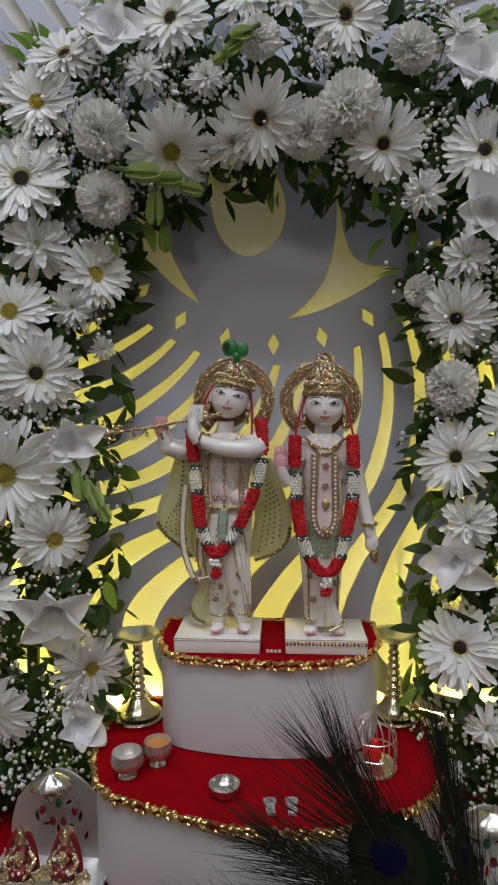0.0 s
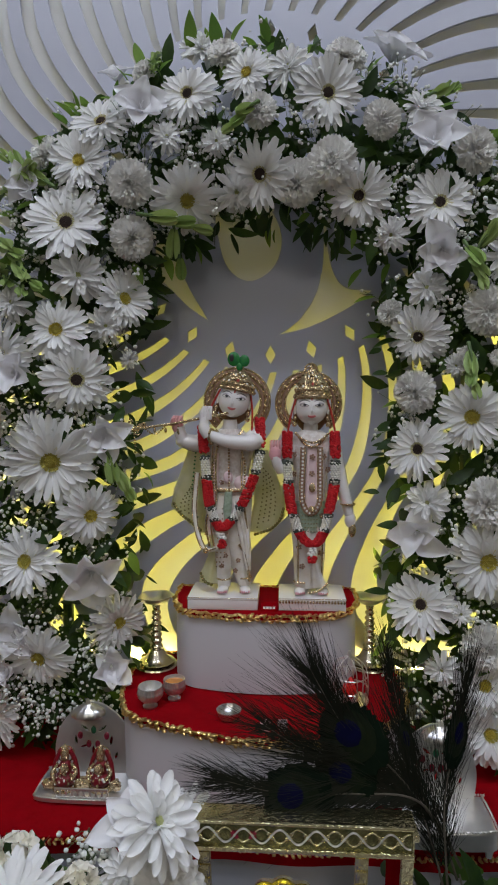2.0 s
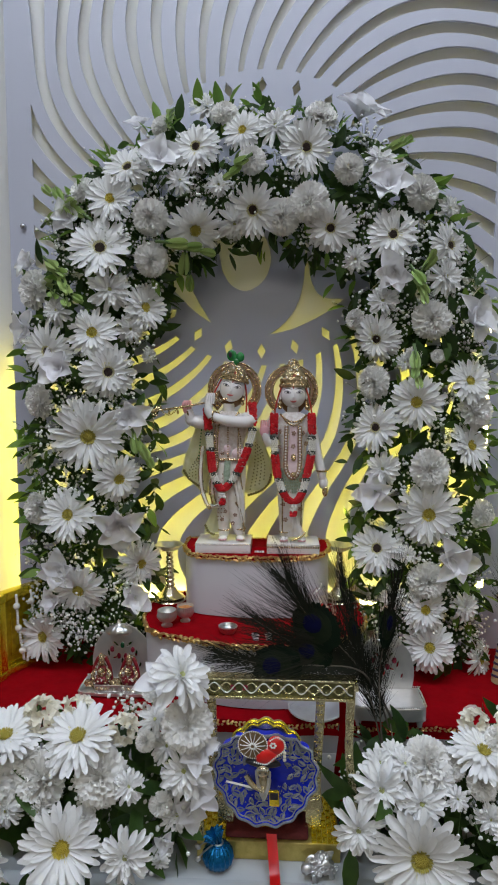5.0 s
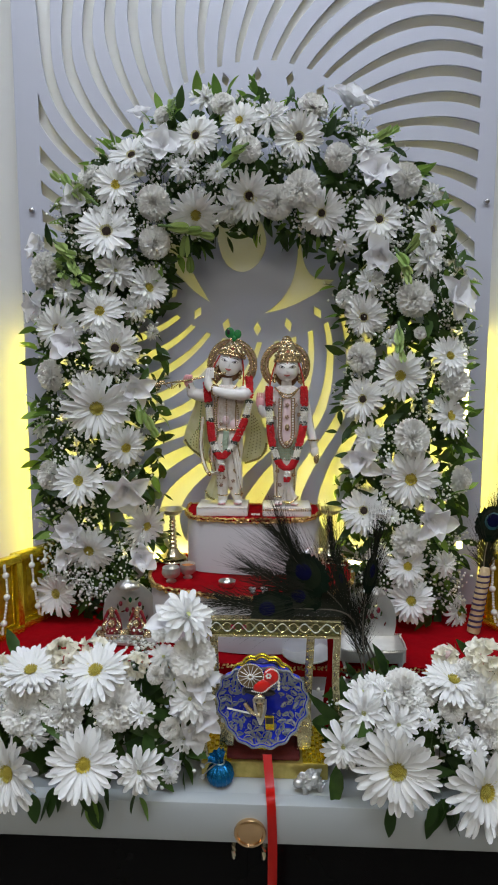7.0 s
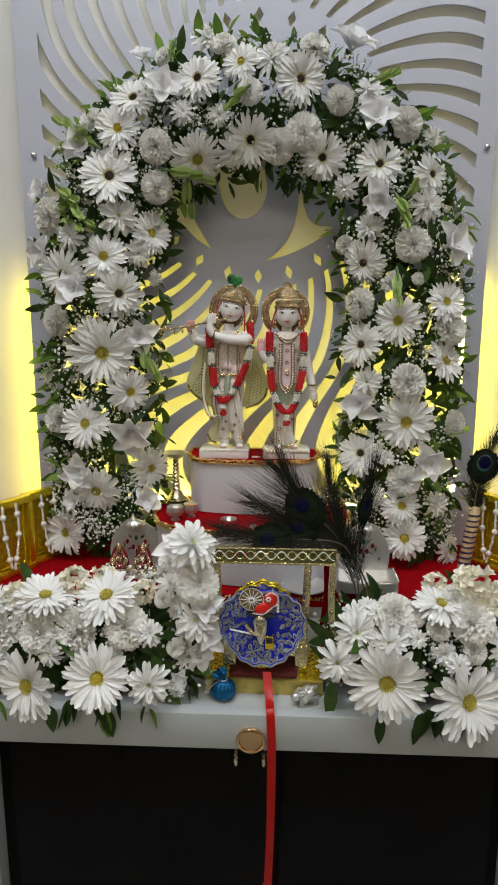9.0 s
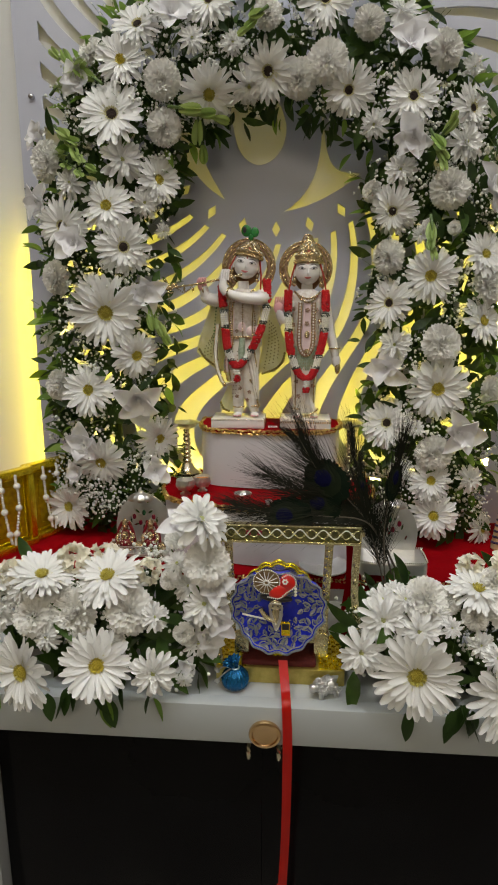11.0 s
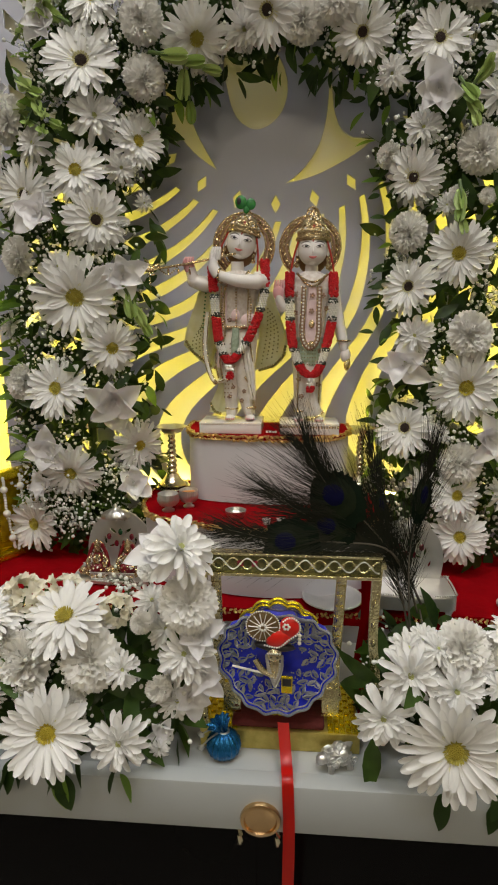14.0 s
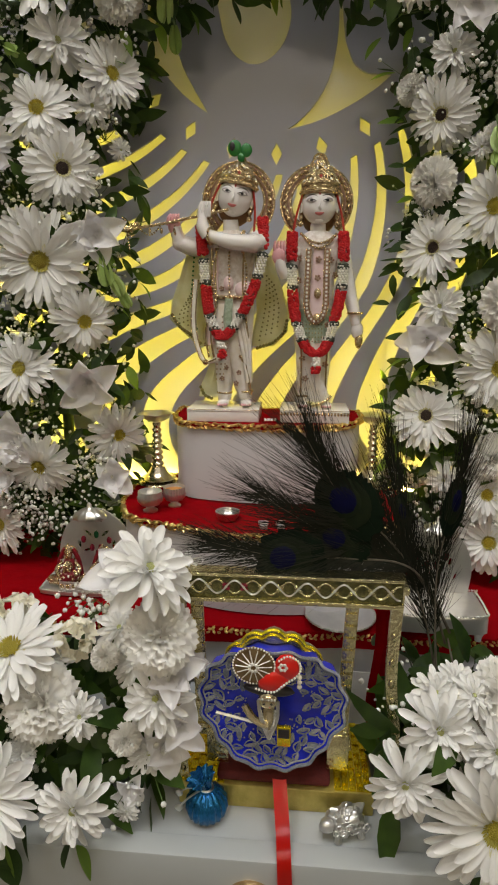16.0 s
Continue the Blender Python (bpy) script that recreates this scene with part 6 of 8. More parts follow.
# the pierced gallery before them
gallery = empty("gallery_rail", "low pierced silver gallery rail before the figurines", "rail", pose(-0.2260, -0.2260, 0.9231))
bm = bmesh.new()
box(bm, -0.034, 0.034, -0.001, 0.001, 0.0, 0.0016, 0.0004)
box(bm, -0.034, 0.034, -0.0012, 0.0012, 0.0105, 0.0125, 0.0004)
part("bar", bm, SILVER_WHITE, gallery)
for k in range(9):
    bm = bmesh.new()
    xx = -0.0304 + 0.0076 * k
    tube(bm, [(xx + 0.0036 * math.cos(t), 0, 0.0060 + 0.0044 * math.sin(t)) for t in [2 * math.pi * i / 12 for i in range(12)]], 0.0008, 5, closed=True)
    part("ring", bm, SILVER_WHITE, gallery)

# the silver dish that lies on the cloth's edge behind the swing
bm = bmesh.new()
lathe(bm, [(0.001, 0.0005), (0.024, 0.0), (0.032, 0.004), (0.040, 0.0085), (0.042, 0.0095), (0.041, 0.0110), (0.037, 0.0095), (0.030, 0.0055), (0.022, 0.0022), (0.001, 0.0018)], n=56)
plate = thing("silver_plate", bm, SILVER_WHITE, "round pearly silver dish with beaded rim lying on red cloth", "plate", pose(0.0985, -0.2560, 0.9152, 0, 0, 6))
bm = bmesh.new()
rim = [(0.0415 * math.cos(t), 0.0415 * math.sin(t), 0.0106) for t in [2 * math.pi * i / 72 for i in range(73)]]
beads(bm, rim, 0.0017, 0.0044, 0)
part("beaded_rim", bm, SILVER, plate)

bm = bmesh.new()
blob(bm, (0, 0, 0.011), (0.019, 0.012, 0.011), pose(0, 0, 0, 0, 0, 15), 0, 18, 12, 0.12)
blob(bm, (0.017, 0.002, 0.009), (0.008, 0.005, 0.005), pose(0, 0, 0, 0, -15, 15), 0, 12, 8, 0.1)
thing("conch_shell", bm, CONCH, "small blush conch shell on red cloth", "shell", Matrix.LocRotScale((0.338, -0.250, 0.9145), Euler((0, 0, 0.3)), (0.8, 0.8, 0.8)))


# ---- the gold swing on the shelf ----
SX, SY, SZ = 0.040, -0.405, 0.8332
swing = empty("gold_swing", "small gold foil swing frame with woven base on shelf", "swing", pose(SX, SY, SZ))
bm = bmesh.new()
box(bm, -0.099, 0.079, -0.047, 0.045, 0.0, 0.0235, 0.0015)
base = part("base", bm, OLIVE_GOLD, swing)
bm = bmesh.new()
for i in range(26):
    for j in range(14):
        x, y = -0.097 + 0.0067 * i, -0.045 + 0.0063 * j
        if abs(x + 0.012) < 0.050 and y < 0.012:
            continue
        over = (i + j) % 2
        box(bm, x, x + 0.0061, y, y + 0.0058, 0.0236, 0.0248 + 0.0012 * over, 0.0)
weave = part("woven_foil", bm, DEEP_GOLD, base, "woven gold foil")
weave["kind"] = "stuff"
bm = bmesh.new()
box(bm, -0.064, 0.040, -0.044, 0.010, 0.0238, 0.0330, 0.004, seg=3)
part("cushion", bm, CUSHION, swing, "flat maroon cushion")
bm = bmesh.new()
blob(bm, (0, 0, 0), (0.0028, 0.0012, 0.0042), None, 0, 8, 5)
STUD = finish(bm, "stud", MIRROR_GOLD)
bm = bmesh.new()
box(bm, -0.0050, 0.0050, -0.0014, 0.0010, -0.0050, 0.0050, 0.0008)
LINK = finish(bm, "link", MIRROR_GOLD)
for x, y in ((-0.094, -0.040), (0.090, -0.040)):
    bm = bmesh.new()
    ln = smooth_path([(x, y, 0.024), (x + 0.004 * (1 if x > 0 else -1), y, 0.08), (x - 0.002, y, 0.14), (x, y, 0.2190)], 12)
    prism_rows = [[bm.verts.new((p.x + sx * 0.0048, y + sy * 0.0030, p.z)) for sx, sy in ((-1, -1), (1, -1), (1, 1), (-1, 1))] for p in ln]
    for a, b in zip(prism_rows, prism_rows[1:]):
        for k in range(4):
            bm.faces.new((a[k], a[(k + 1) % 4], b[(k + 1) % 4], b[k]))
    bm.faces.new(prism_rows[0][::-1])
    bm.faces.new(prism_rows[-1])
    post = part("post", bm, MIRROR_GOLD, swing)
    for k in range(9):
        part("stud", STUD, None, post, m=pose(ln[k + 1].x, y - 0.0032, ln[k + 1].z))
bm = bmesh.new()
box(bm, -0.106, 0.098, -0.046, -0.014, 0.2190, 0.2250, 0.001)
part("canopy_board", bm, MIRROR_GOLD, swing)
bm = bmesh.new()
box(bm, -0.108, 0.092, -0.0495, -0.0465, 0.2120, 0.2330, 0.001)
val = part("valance", bm, VALANCE, swing, "dark green and gold embossed valance")
for z0, z1, y0 in ((0.2088, 0.2128, -0.0520), (0.2316, 0.2342, -0.0512)):
    bm = bmesh.new()
    box(bm, -0.109, 0.093, y0, -0.0460, z0, z1, 0.0012)
    part("gold_lip", bm, MIRROR_GOLD, val, "bright gold edge strip")
# interlaced silver loops along the valance, with a rosette between each pair
for q in (-1, 1):
    bm = bmesh.new()
    tube(bm, [(-0.106 + 0.196 * i / 130, -0.0502 - 0.0004 * q, 0.2228 + q * 0.0060 * math.cos(math.pi * (0.196 * i / 130) / 0.0150)) for i in range(131)], 0.0008, 6)
    part("scroll_line", bm, SILVER if q > 0 else MIRROR_GOLD, val)
for k in range(13):
    x = -0.106 + (k + 0.5) * 0.0150
    bm = bmesh.new()
    for j in range(4):
        t = math.pi / 4 + j * math.pi / 2
        blob(bm, (x + 0.0024 * math.cos(t), -0.0500, 0.2228 + 0.0026 * math.sin(t)), (0.0018, 0.0010, 0.0018), None, 0, 7, 5)
    blob(bm, (x, -0.0506, 0.2228), (0.0012, 0.0010, 0.0012), None, 1, 6, 5)
    part("motif", bm, [GARNET if k in (3, 4) else MIRROR_GOLD, SILVER], val)
# hanging straps and the seat
for x in (-0.082, 0.054):
    bm = bmesh.new()
    tube(bm, [(x + 0.003 * math.cos(t), -0.030, 0.2100 + 0.003 * math.sin(t)) for t in [2 * math.pi * i / 12 for i in range(12)]], 0.0011, 6, closed=True)
    hook = part("hook", bm, STEEL, swing)
    bm = bmesh.new()
    lean = -0.006 if x > 0 else 0.004
    rows = [[bm.verts.new((x + lean * k + sx * 0.0056, -0.030 + sy * 0.0012, 0.2050 - 0.142 * k)) for sx, sy in ((-1, -1), (1, -1), (1, 1), (-1, 1))] for k in (0, 1)]
    for k in range(4):
        bm.faces.new((rows[0][k], rows[1][k], rows[1][(k + 1) % 4], rows[0][(k + 1) % 4]))
    bm.faces.new(rows[0])
    bm.faces.new(rows[1][::-1])
    strap = part("strap", bm, MIRROR_GOLD, swing, "gold hanging strap")
    for k in range(12):
        part("link", LINK, None, strap, m=pose(x + lean * k / 11, -0.0314, 0.2000 - k * 0.0118))
bm = bmesh.new()
box(bm, -0.070, 0.058, -0.034, 0.020, 0.056, 0.061, 0.0012)
part("seat", bm, MIRROR_GOLD, swing)
for x in (-0.064, 0.046):
    bm = bmesh.new()
    box(bm, x - 0.010, x + 0.010, -0.0345, -0.0315, 0.036, 0.072, 0.001)
    part("seat_side", bm, MIRROR_GOLD, swing)

# the blue embroidered shield with a small draped figure
shield = empty("embroidered_shield", "blue satin shield with silver leaf embroidery leaning on swing", "shield", pose(0.0268, -0.4590, 0.9450, 4, 0, -1))


def scallop(w, h, lobes, deep, n=132):
    out = []
    for k in range(n):
        a = 2 * math.pi * k / n
        r = 1 + deep * abs(math.cos(lobes * a / 2))
        x, z = r * math.sin(a), r * math.cos(a)
        wide = 1.0 if z > 0 else 1.0 - 0.52 * z * z
        out.append((x * w / 2 * wide, z * h / 2))
    return out


def plate_of(bm, outline, y0, y1, bulge, mat=0):
    """A slightly domed plate upright in the xz plane, its front towards -y."""
    rings = []
    for f, y in ((0.94, y0), (1.0, y1 + bulge), (0.985, y1 + bulge * 0.9), (0.8, y1 + bulge * 0.35), (0.5, y1 + bulge * 0.08), (0.2, y1)):
        rings.append([bm.verts.new((x * f, y, z * f)) for x, z in outline])
    n = len(outline)
    for a, b in zip(rings, rings[1:]):
        for i in range(n):
            bm.faces.new((a[i], a[(i + 1) % n], b[(i + 1) % n], b[i])).material_index = mat
    bm.faces.new(rings[-1]).material_index = mat
    bm.faces.new(rings[0][::-1]).material_index = mat


bm = bmesh.new()
plate_of(bm, [(x * 0.93, z + 0.0005) for x, z in scallop(0.112, 0.138, 17, 0.06)], 0.019, 0.011, 0.0)
gb = part("gold_back", bm, MIRROR_GOLD, shield, "scalloped gold backing")
for r in (0.99, 0.93):
    bm = bmesh.new()
    tube(bm, [(x * 0.93 * r, 0.008, z * r + 0.0005) for x, z in scallop(0.112, 0.138, 17, 0.06)], 0.0020, 6, closed=True)
    part("gold_rim", bm, DEEP_GOLD, gb)
bm = bmesh.new()
half = [(0.0, 0.060), (0.014, 0.0625), (0.024, 0.058), (0.037, 0.057), (0.043, 0.049), (0.0545, 0.043), (0.0560, 0.032), (0.0630, 0.020), (0.0600, 0.007), (0.0615, -0.006), (0.0515, -0.018), (0.0475, -0.031), (0.0390, -0.039), (0.0330, -0.050), (0.0215, -0.0545), (0.0125, -0.0605), (0.003, -0.0575)]
face = [(p.x, p.y) for p in smooth_path([(x, z, 0) for x, z in half + [(-x, z) for x, z in half[:0:-1]]], 132, True)]
plate_of(bm, face, 0.010, 0.004, -0.010)
part("satin_face", bm, BLUE_ENAMEL, shield)
bm = bmesh.new()
tube(bm, [(x, -0.0062, z) for x, z in face], 0.0015, 6, closed=True)
tube(bm, [(x * 0.94, -0.0046, z * 0.94) for x, z in face], 0.0008, 5, closed=True)
part("silver_piping", bm, SEQUIN, shield)
gen = random.Random(4)
bm = bmesh.new()
# curling silver leaves that sweep round the dished face, denser towards its rim


def dish(f):
    """Depth of the dished face at the share f of its outline."""
    stops = ((0.0, 0.004), (0.2, 0.004), (0.5, 0.0032), (0.8, 0.0005), (0.985, -0.005), (1.0, -0.006))
    for (f0, y0), (f1, y1) in zip(stops, stops[1:]):
        if f <= f1:
            return y0 + (y1 - y0) * (f - f0) / (f1 - f0)
    return -0.006


def on_face(a, f, lift=0.0009):
    fx, fz = face[int(a / 6.2832 * len(face)) % len(face)]
    return Vector((fx * f, dish(f) - lift, fz * f))


for f, count, size in ((0.89, 34, 0.0130), (0.76, 27, 0.0135), (0.62, 20, 0.0125), (0.48, 12, 0.0110)):
    for k in range(count):
        a = 2 * math.pi * (k + gen.uniform(-0.25, 0.25)) / count + 6.2832
        sz, turn = size * gen.uniform(0.75, 1.15), gen.choice((-1, 1)) * gen.uniform(0.5, 1.1)
        out = on_face(a, 1.0) - on_face(a, 0.2)
        t = math.atan2(out.x, out.z) + turn
        d, side = Vector((math.sin(t), 0, math.cos(t))), Vector((math.cos(t), 0, -math.sin(t)))
        c = on_face(a, f)
        for q in (-1, 1):
            tip = [c + d * sz * (u - 0.5) + side * sz * (0.26 * q * math.sin(math.pi * u) + 0.10 * math.sin(3 * u)) for u in [i / 7 for i in range(8)]]
            tube(bm, tip, gen.uniform(0.0006, 0.0009), 4)
        blob(bm, c + Vector((0, -0.0003, 0)), (sz * 0.15, 0.0006, sz * 0.40), Matrix.Rotation(t, 4, "Y"), 0, 8, 5)
for k in range(170):
    blob(bm, on_face(gen.uniform(6.3, 12.5), gen.uniform(0.35, 0.95)), (0.0008, 0.0008, 0.0008), None, 0, 5, 4)
e = part("silver_embroidery", bm, SEQUIN, shield, "silver sequin leaves")
e["kind"] = "stuff"
# the small draped figure is one plain mesh
bm = bmesh.new()
blob(bm, (0.002, -0.010, 0.0195), (0.0215, 0.006, 0.0050), pose(0, 0, 0, 0, 4, 0), 1, 18, 8, 0.1)
blob(bm, (0.002, -0.0135, 0.012), (0.0085, 0.0065, 0.0085), None, 0, 14, 10)
blob(bm, (0.003, -0.012, -0.008), (0.0075, 0.006, 0.017), None, 0, 14, 10, 0.2)
for q in (-1, 1):
    blob(bm, (0.002 + q * 0.0032, -0.0200, 0.0125), (0.0012, 0.0006, 0.0008), None, 1, 6, 5)
    tube(bm, smooth_path([(0.002 + q * 0.008, -0.015, 0.012), (0.003 + q * 0.0065, -0.018, -0.004), (0.003, -0.0175, -0.024)], 12), 0.0017, 6, 3)
    beads(bm, smooth_path([(0.002 + q * 0.006, -0.018, 0.004), (0.003 + q * 0.004, -0.0195, -0.006), (0.003, -0.019, -0.018)], 12), 0.0013, 0.0028, 3)
tube(bm, [(-0.042, -0.014, -0.004), (-0.004, -0.018, -0.009)], 0.0012, 6, 3)
tube(bm, smooth_path([(-0.018, -0.012, 0.004), (-0.010, -0.016, -0.006), (0.002, -0.018, -0.010)], 10), 0.0034, 8, 0)
beads(bm, smooth_path([(-0.005, -0.0195, 0.0165), (0.002, -0.0205, 0.0175), (0.009, -0.0195, 0.0165)], 8), 0.0012, 0.0026, 3)
thing("draped_figurine", bm, [BRASS, DARK_PAINT, CARCASS, SILVER], "tiny gilt figurine under a red turban before the shield", "figurine", pose(0.0220, -0.4600, 0.9540, 4, 0, -1))
ornament = empty("turban_ornament", "red turban with pearl edge and a beaded rosette", "turban", pose(0.0220, -0.4600, 0.9540, 4, 0, -1))
bm = bmesh.new()
lathe(bm, [(0.0170, 0.0), (0.0172, 0.0016), (0.012, 0.0030), (0.003, 0.0036)], n=48, flute=0.03, lobes=16)
part("rosette", bm, DARK_BRONZE, ornament, "pleated bronze rosette", m=pose(-0.010, -0.0125, 0.045, 90))
bm = bmesh.new()
for k in range(14):
    a = 2 * math.pi * k / 14
    tube(bm, [(-0.010 + 0.004 * math.cos(a), -0.0165, 0.045 + 0.004 * math.sin(a)), (-0.010 + 0.015 * math.cos(a), -0.0150, 0.045 + 0.015 * math.sin(a))], 0.0006, 4)
for k in range(7):
    a = 2 * math.pi * k / 7
    blob(bm, (-0.010 + 0.0034 * math.cos(a), -0.0172, 0.045 + 0.0034 * math.sin(a)), (0.0016, 0.0014, 0.0016), None, 0, 6, 5)
beads(bm, [(-0.010 + 0.0172 * math.cos(t), -0.0145, 0.045 + 0.0172 * math.sin(t)) for t in [2 * math.pi * i / 40 for i in range(41)]], 0.0009, 0.0026, 0)
part("rosette_beading", bm, PEARL, ornament)
bm = bmesh.new()
blob(bm, (0.006, -0.012, 0.031), (0.0140, 0.0065, 0.0100), pose(0, 0, 0, 0, -25, 0), 0, 16, 10, 0.1)
blob(bm, (0.017, -0.012, 0.044), (0.0105, 0.0060, 0.0115), None, 0, 16, 10, 0.1)
part("turban", bm, RED_SATIN, ornament, "red satin turban")
bm = bmesh.new()
beads(bm, smooth_path([(-0.008, -0.016, 0.024), (0.006, -0.019, 0.024), (0.016, -0.018, 0.032), (0.027, -0.015, 0.040), (0.027, -0.015, 0.051), (0.018, -0.016, 0.057), (0.010, -0.016, 0.052)], 40), 0.0011, 0.0026, 0)
beads(bm, [(0.0275, -0.014, 0.036), (0.0275, -0.014, 0.024)], 0.0022, 0.0045, 0)
for k in range(6):
    a = k * math.pi / 3
    blob(bm, (0.014 + 0.0028 * math.cos(a), -0.0185, 0.048 + 0.0028 * math.sin(a)), (0.0016, 0.001, 0.0016), None, 0, 6, 4)
part("pearl_edging", bm, PEARL, ornament, "white pearl edging")
bm = bmesh.new()
box(bm, 0.0095, 0.0215, -0.0165, -0.0125, -0.033, -0.013, 0.001)
buckle = part("buckle", bm, DEEP_GOLD, ornament, "gold and black pendant")
bm = bmesh.new()
box(bm, 0.0108, 0.0202, -0.0172, -0.0166, -0.0235, -0.0145, 0.0002)
part("dark_inset", bm, DARK_PAINT, buckle, "black pendant inset")

# ---- red ribbon over the shelf edge ----
bm = bmesh.new()
path = smooth_path([(0.034, -0.464, 0.878), (0.038, -0.490, 0.852), (0.040, -0.5125, 0.8415), (0.042, -0.5150, 0.79), (0.042, -0.5140, 0.72), (0.041, -0.5125, 0.64), (0.038, -0.511, 0.56), (0.036, -0.510, 0.545), (0.034, -0.510, 0.36)], 60)
rows = []
for i, p in enumerate(path):
    tw = 0.35 * math.sin(i * 0.12)
    w = 0.0062
    rows.append([bm.verts.new(p + Vector((s * w * math.cos(tw), s * w * math.sin(tw) * 0.5 - 0.0008 * (1 - s * s), 0))) for s in (-1, -0.4, 0.4, 1)])
for a, b in zip(rows, rows[1:]):
    for k in range(3):
        bm.faces.new((a[k], b[k], b[k + 1], a[k + 1]))
bmesh.ops.solidify(bm, geom=bm.faces[:], thickness=0.0005)
thing("red_ribbon", bm, RED_SATIN, "long red satin pull ribbon hanging over the shelf front", "ribbon")

# the red drape beside the swing
bm = bmesh.new()
rows = []
for i in range(22):
    z = 1.036 - 0.200 * i / 21
    rows.append([bm.verts.new((0.1285 + 0.003 * math.sin(i * 0.35) + s * (0.0085 + 0.0012 * math.sin(i * 0.5)), -0.385 - 0.0016 * math.cos(s * 4), z)) for s in (-1, -0.5, 0, 0.5, 1)])
for a, b in zip(rows, rows[1:]):
    for k in range(4):
        bm.faces.new((a[k], b[k], b[k + 1], a[k + 1]))
bmesh.ops.solidify(bm, geom=bm.faces[:], thickness=0.0008)
thing("velvet_scarf", bm, RED_CLOTH, "narrow red velvet scarf hanging beside the swing post", "scarf")

# ---- blue foil pouch, silver tortoise and card ----
pouch = empty("foil_pouch", "shiny blue foil sweet pouch tied at the neck", "pouch", pose(-0.0310, -0.4640, 0.8333))
bm = bmesh.new()
lathe(bm, [(0.002, 0.0), (0.011, 0.0008), (0.0165, 0.006), (0.0185, 0.0135), (0.0172, 0.0210), (0.0120, 0.0275), (0.0050, 0.0310)], n=90, flute=0.055, lobes=18)
part("bag", bm, BLUE_FOIL, pouch)
bm = bmesh.new()
lathe(bm, [(0.0048, 0.000), (0.0070, 0.004), (0.0125, 0.012), (0.0118, 0.0125), (0.0045, 0.004)], n=60, flute=0.18, lobes=10)
part("frill", bm, BLUE_FOIL, pouch, m=pose(-0.001, 0.001, 0.0300, 0, -24, 0))
bm = bmesh.new()
tube(bm, [(0.0056 * math.cos(t), 0.0056 * math.sin(t), 0.0306) for t in [2 * math.pi * i / 16 for i in range(16)]], 0.0012, 5, closed=True)
for q in (-1, 1):
    tube(bm, smooth_path([(-0.005, -0.004, 0.031), (-0.014, -0.006, 0.030 + q * 0.005), (-0.022, -0.006, 0.023 + q * 0.007)], 8), 0.0010, 5)
    blob(bm, (-0.024, -0.006, 0.021 + q * 0.008), (0.0042, 0.0020, 0.0034), pose(0, 0, 0, 0, 35 * q, 0), 0, 8, 6, 0.4)
part("tie", bm, SILVER, pouch, "silver tie with bow")

bm = bmesh.new()
blob(bm, (0, 0, 0.015), (0.0160, 0.012, 0.0105), None, 0, 24, 16, 0.5)
for k in range(12):
    a = k * 2.4
    blob(bm, (0.013 * math.cos(a) * (k / 12), -0.004 + 0.008 * math.sin(a) * (k / 12), 0.0255 - 0.006 * (k / 12) ** 2), (0.0034, 0.0034, 0.0030), None, 0, 7, 5, 0.4)
    tube(bm, [(-0.014 + 0.0026 * k + 0.003 * math.cos(t), -0.0118, 0.014 + 0.004 * math.sin(k * 1.7) + 0.003 * math.sin(t)) for t in [2 * math.pi * i / 9 for i in range(9)]], 0.0006, 4, closed=True)
blob(bm, (-0.019, -0.003, 0.015), (0.007, 0.006, 0.006), None, 0, 12, 8, 0.2)
for x in (-0.010, 0.010):
    for y in (-0.008, 0.008):
        tube(bm, [(x, y, 0.010), (x * 1.1, y * 1.15, 0.001)], 0.0034, 8)
thing("silver_figurine", bm, SILVER_WHITE, "small rounded chased-silver figurine on four short feet", "figurine", pose(0.0930, -0.4700, 0.8333, 0, 0, 20))

bm = bmesh.new()
box(bm, -0.020, 0.020, -0.0006, 0.0006, 0.0, 0.062, 0.0003)
thing("white_card", bm, WHITE_CARD, "plain white card standing behind the swing base", "card", pose(0.1150, -0.330, 0.8333, -4))

# ---- peacock feathers ----
BARB = shader("dark_feather_barb", (0.004, 0.009, 0.005), 0.5, vary=0.8, grain=0.4, scale=80, tint=(0.017, 0.015, 0.009), island=True, spec=0.18)
VANE = shader("dark_green_feather", (0.003, 0.008, 0.004), 0.6, spec=0.06, grain=0.6, scale=60, tint=(0.005, 0.012, 0.006))
EYE_BRONZE = shader("bronze_green_eye", (0.006, 0.011, 0.005), 0.5, spec=0.10, grain=0.5, scale=120, tint=(0.014, 0.018, 0.006))
EYE_TEAL = shader("teal_eye", (0.004, 0.060, 0.075), 0.35, grain=0.5, scale=120, tint=(0.004, 0.030, 0.045))
EYE_BLUE = shader("deep_blue_eye", (0.0015, 0.002, 0.018), 0.5, spec=0.08, grain=0.6, scale=120, tint=(0.002, 0.003, 0.030))
QUILL = shader("pale_quill", (0.10, 0.085, 0.065), 0.5, grain=0.5, scale=60, tint=(0.05, 0.04, 0.03))


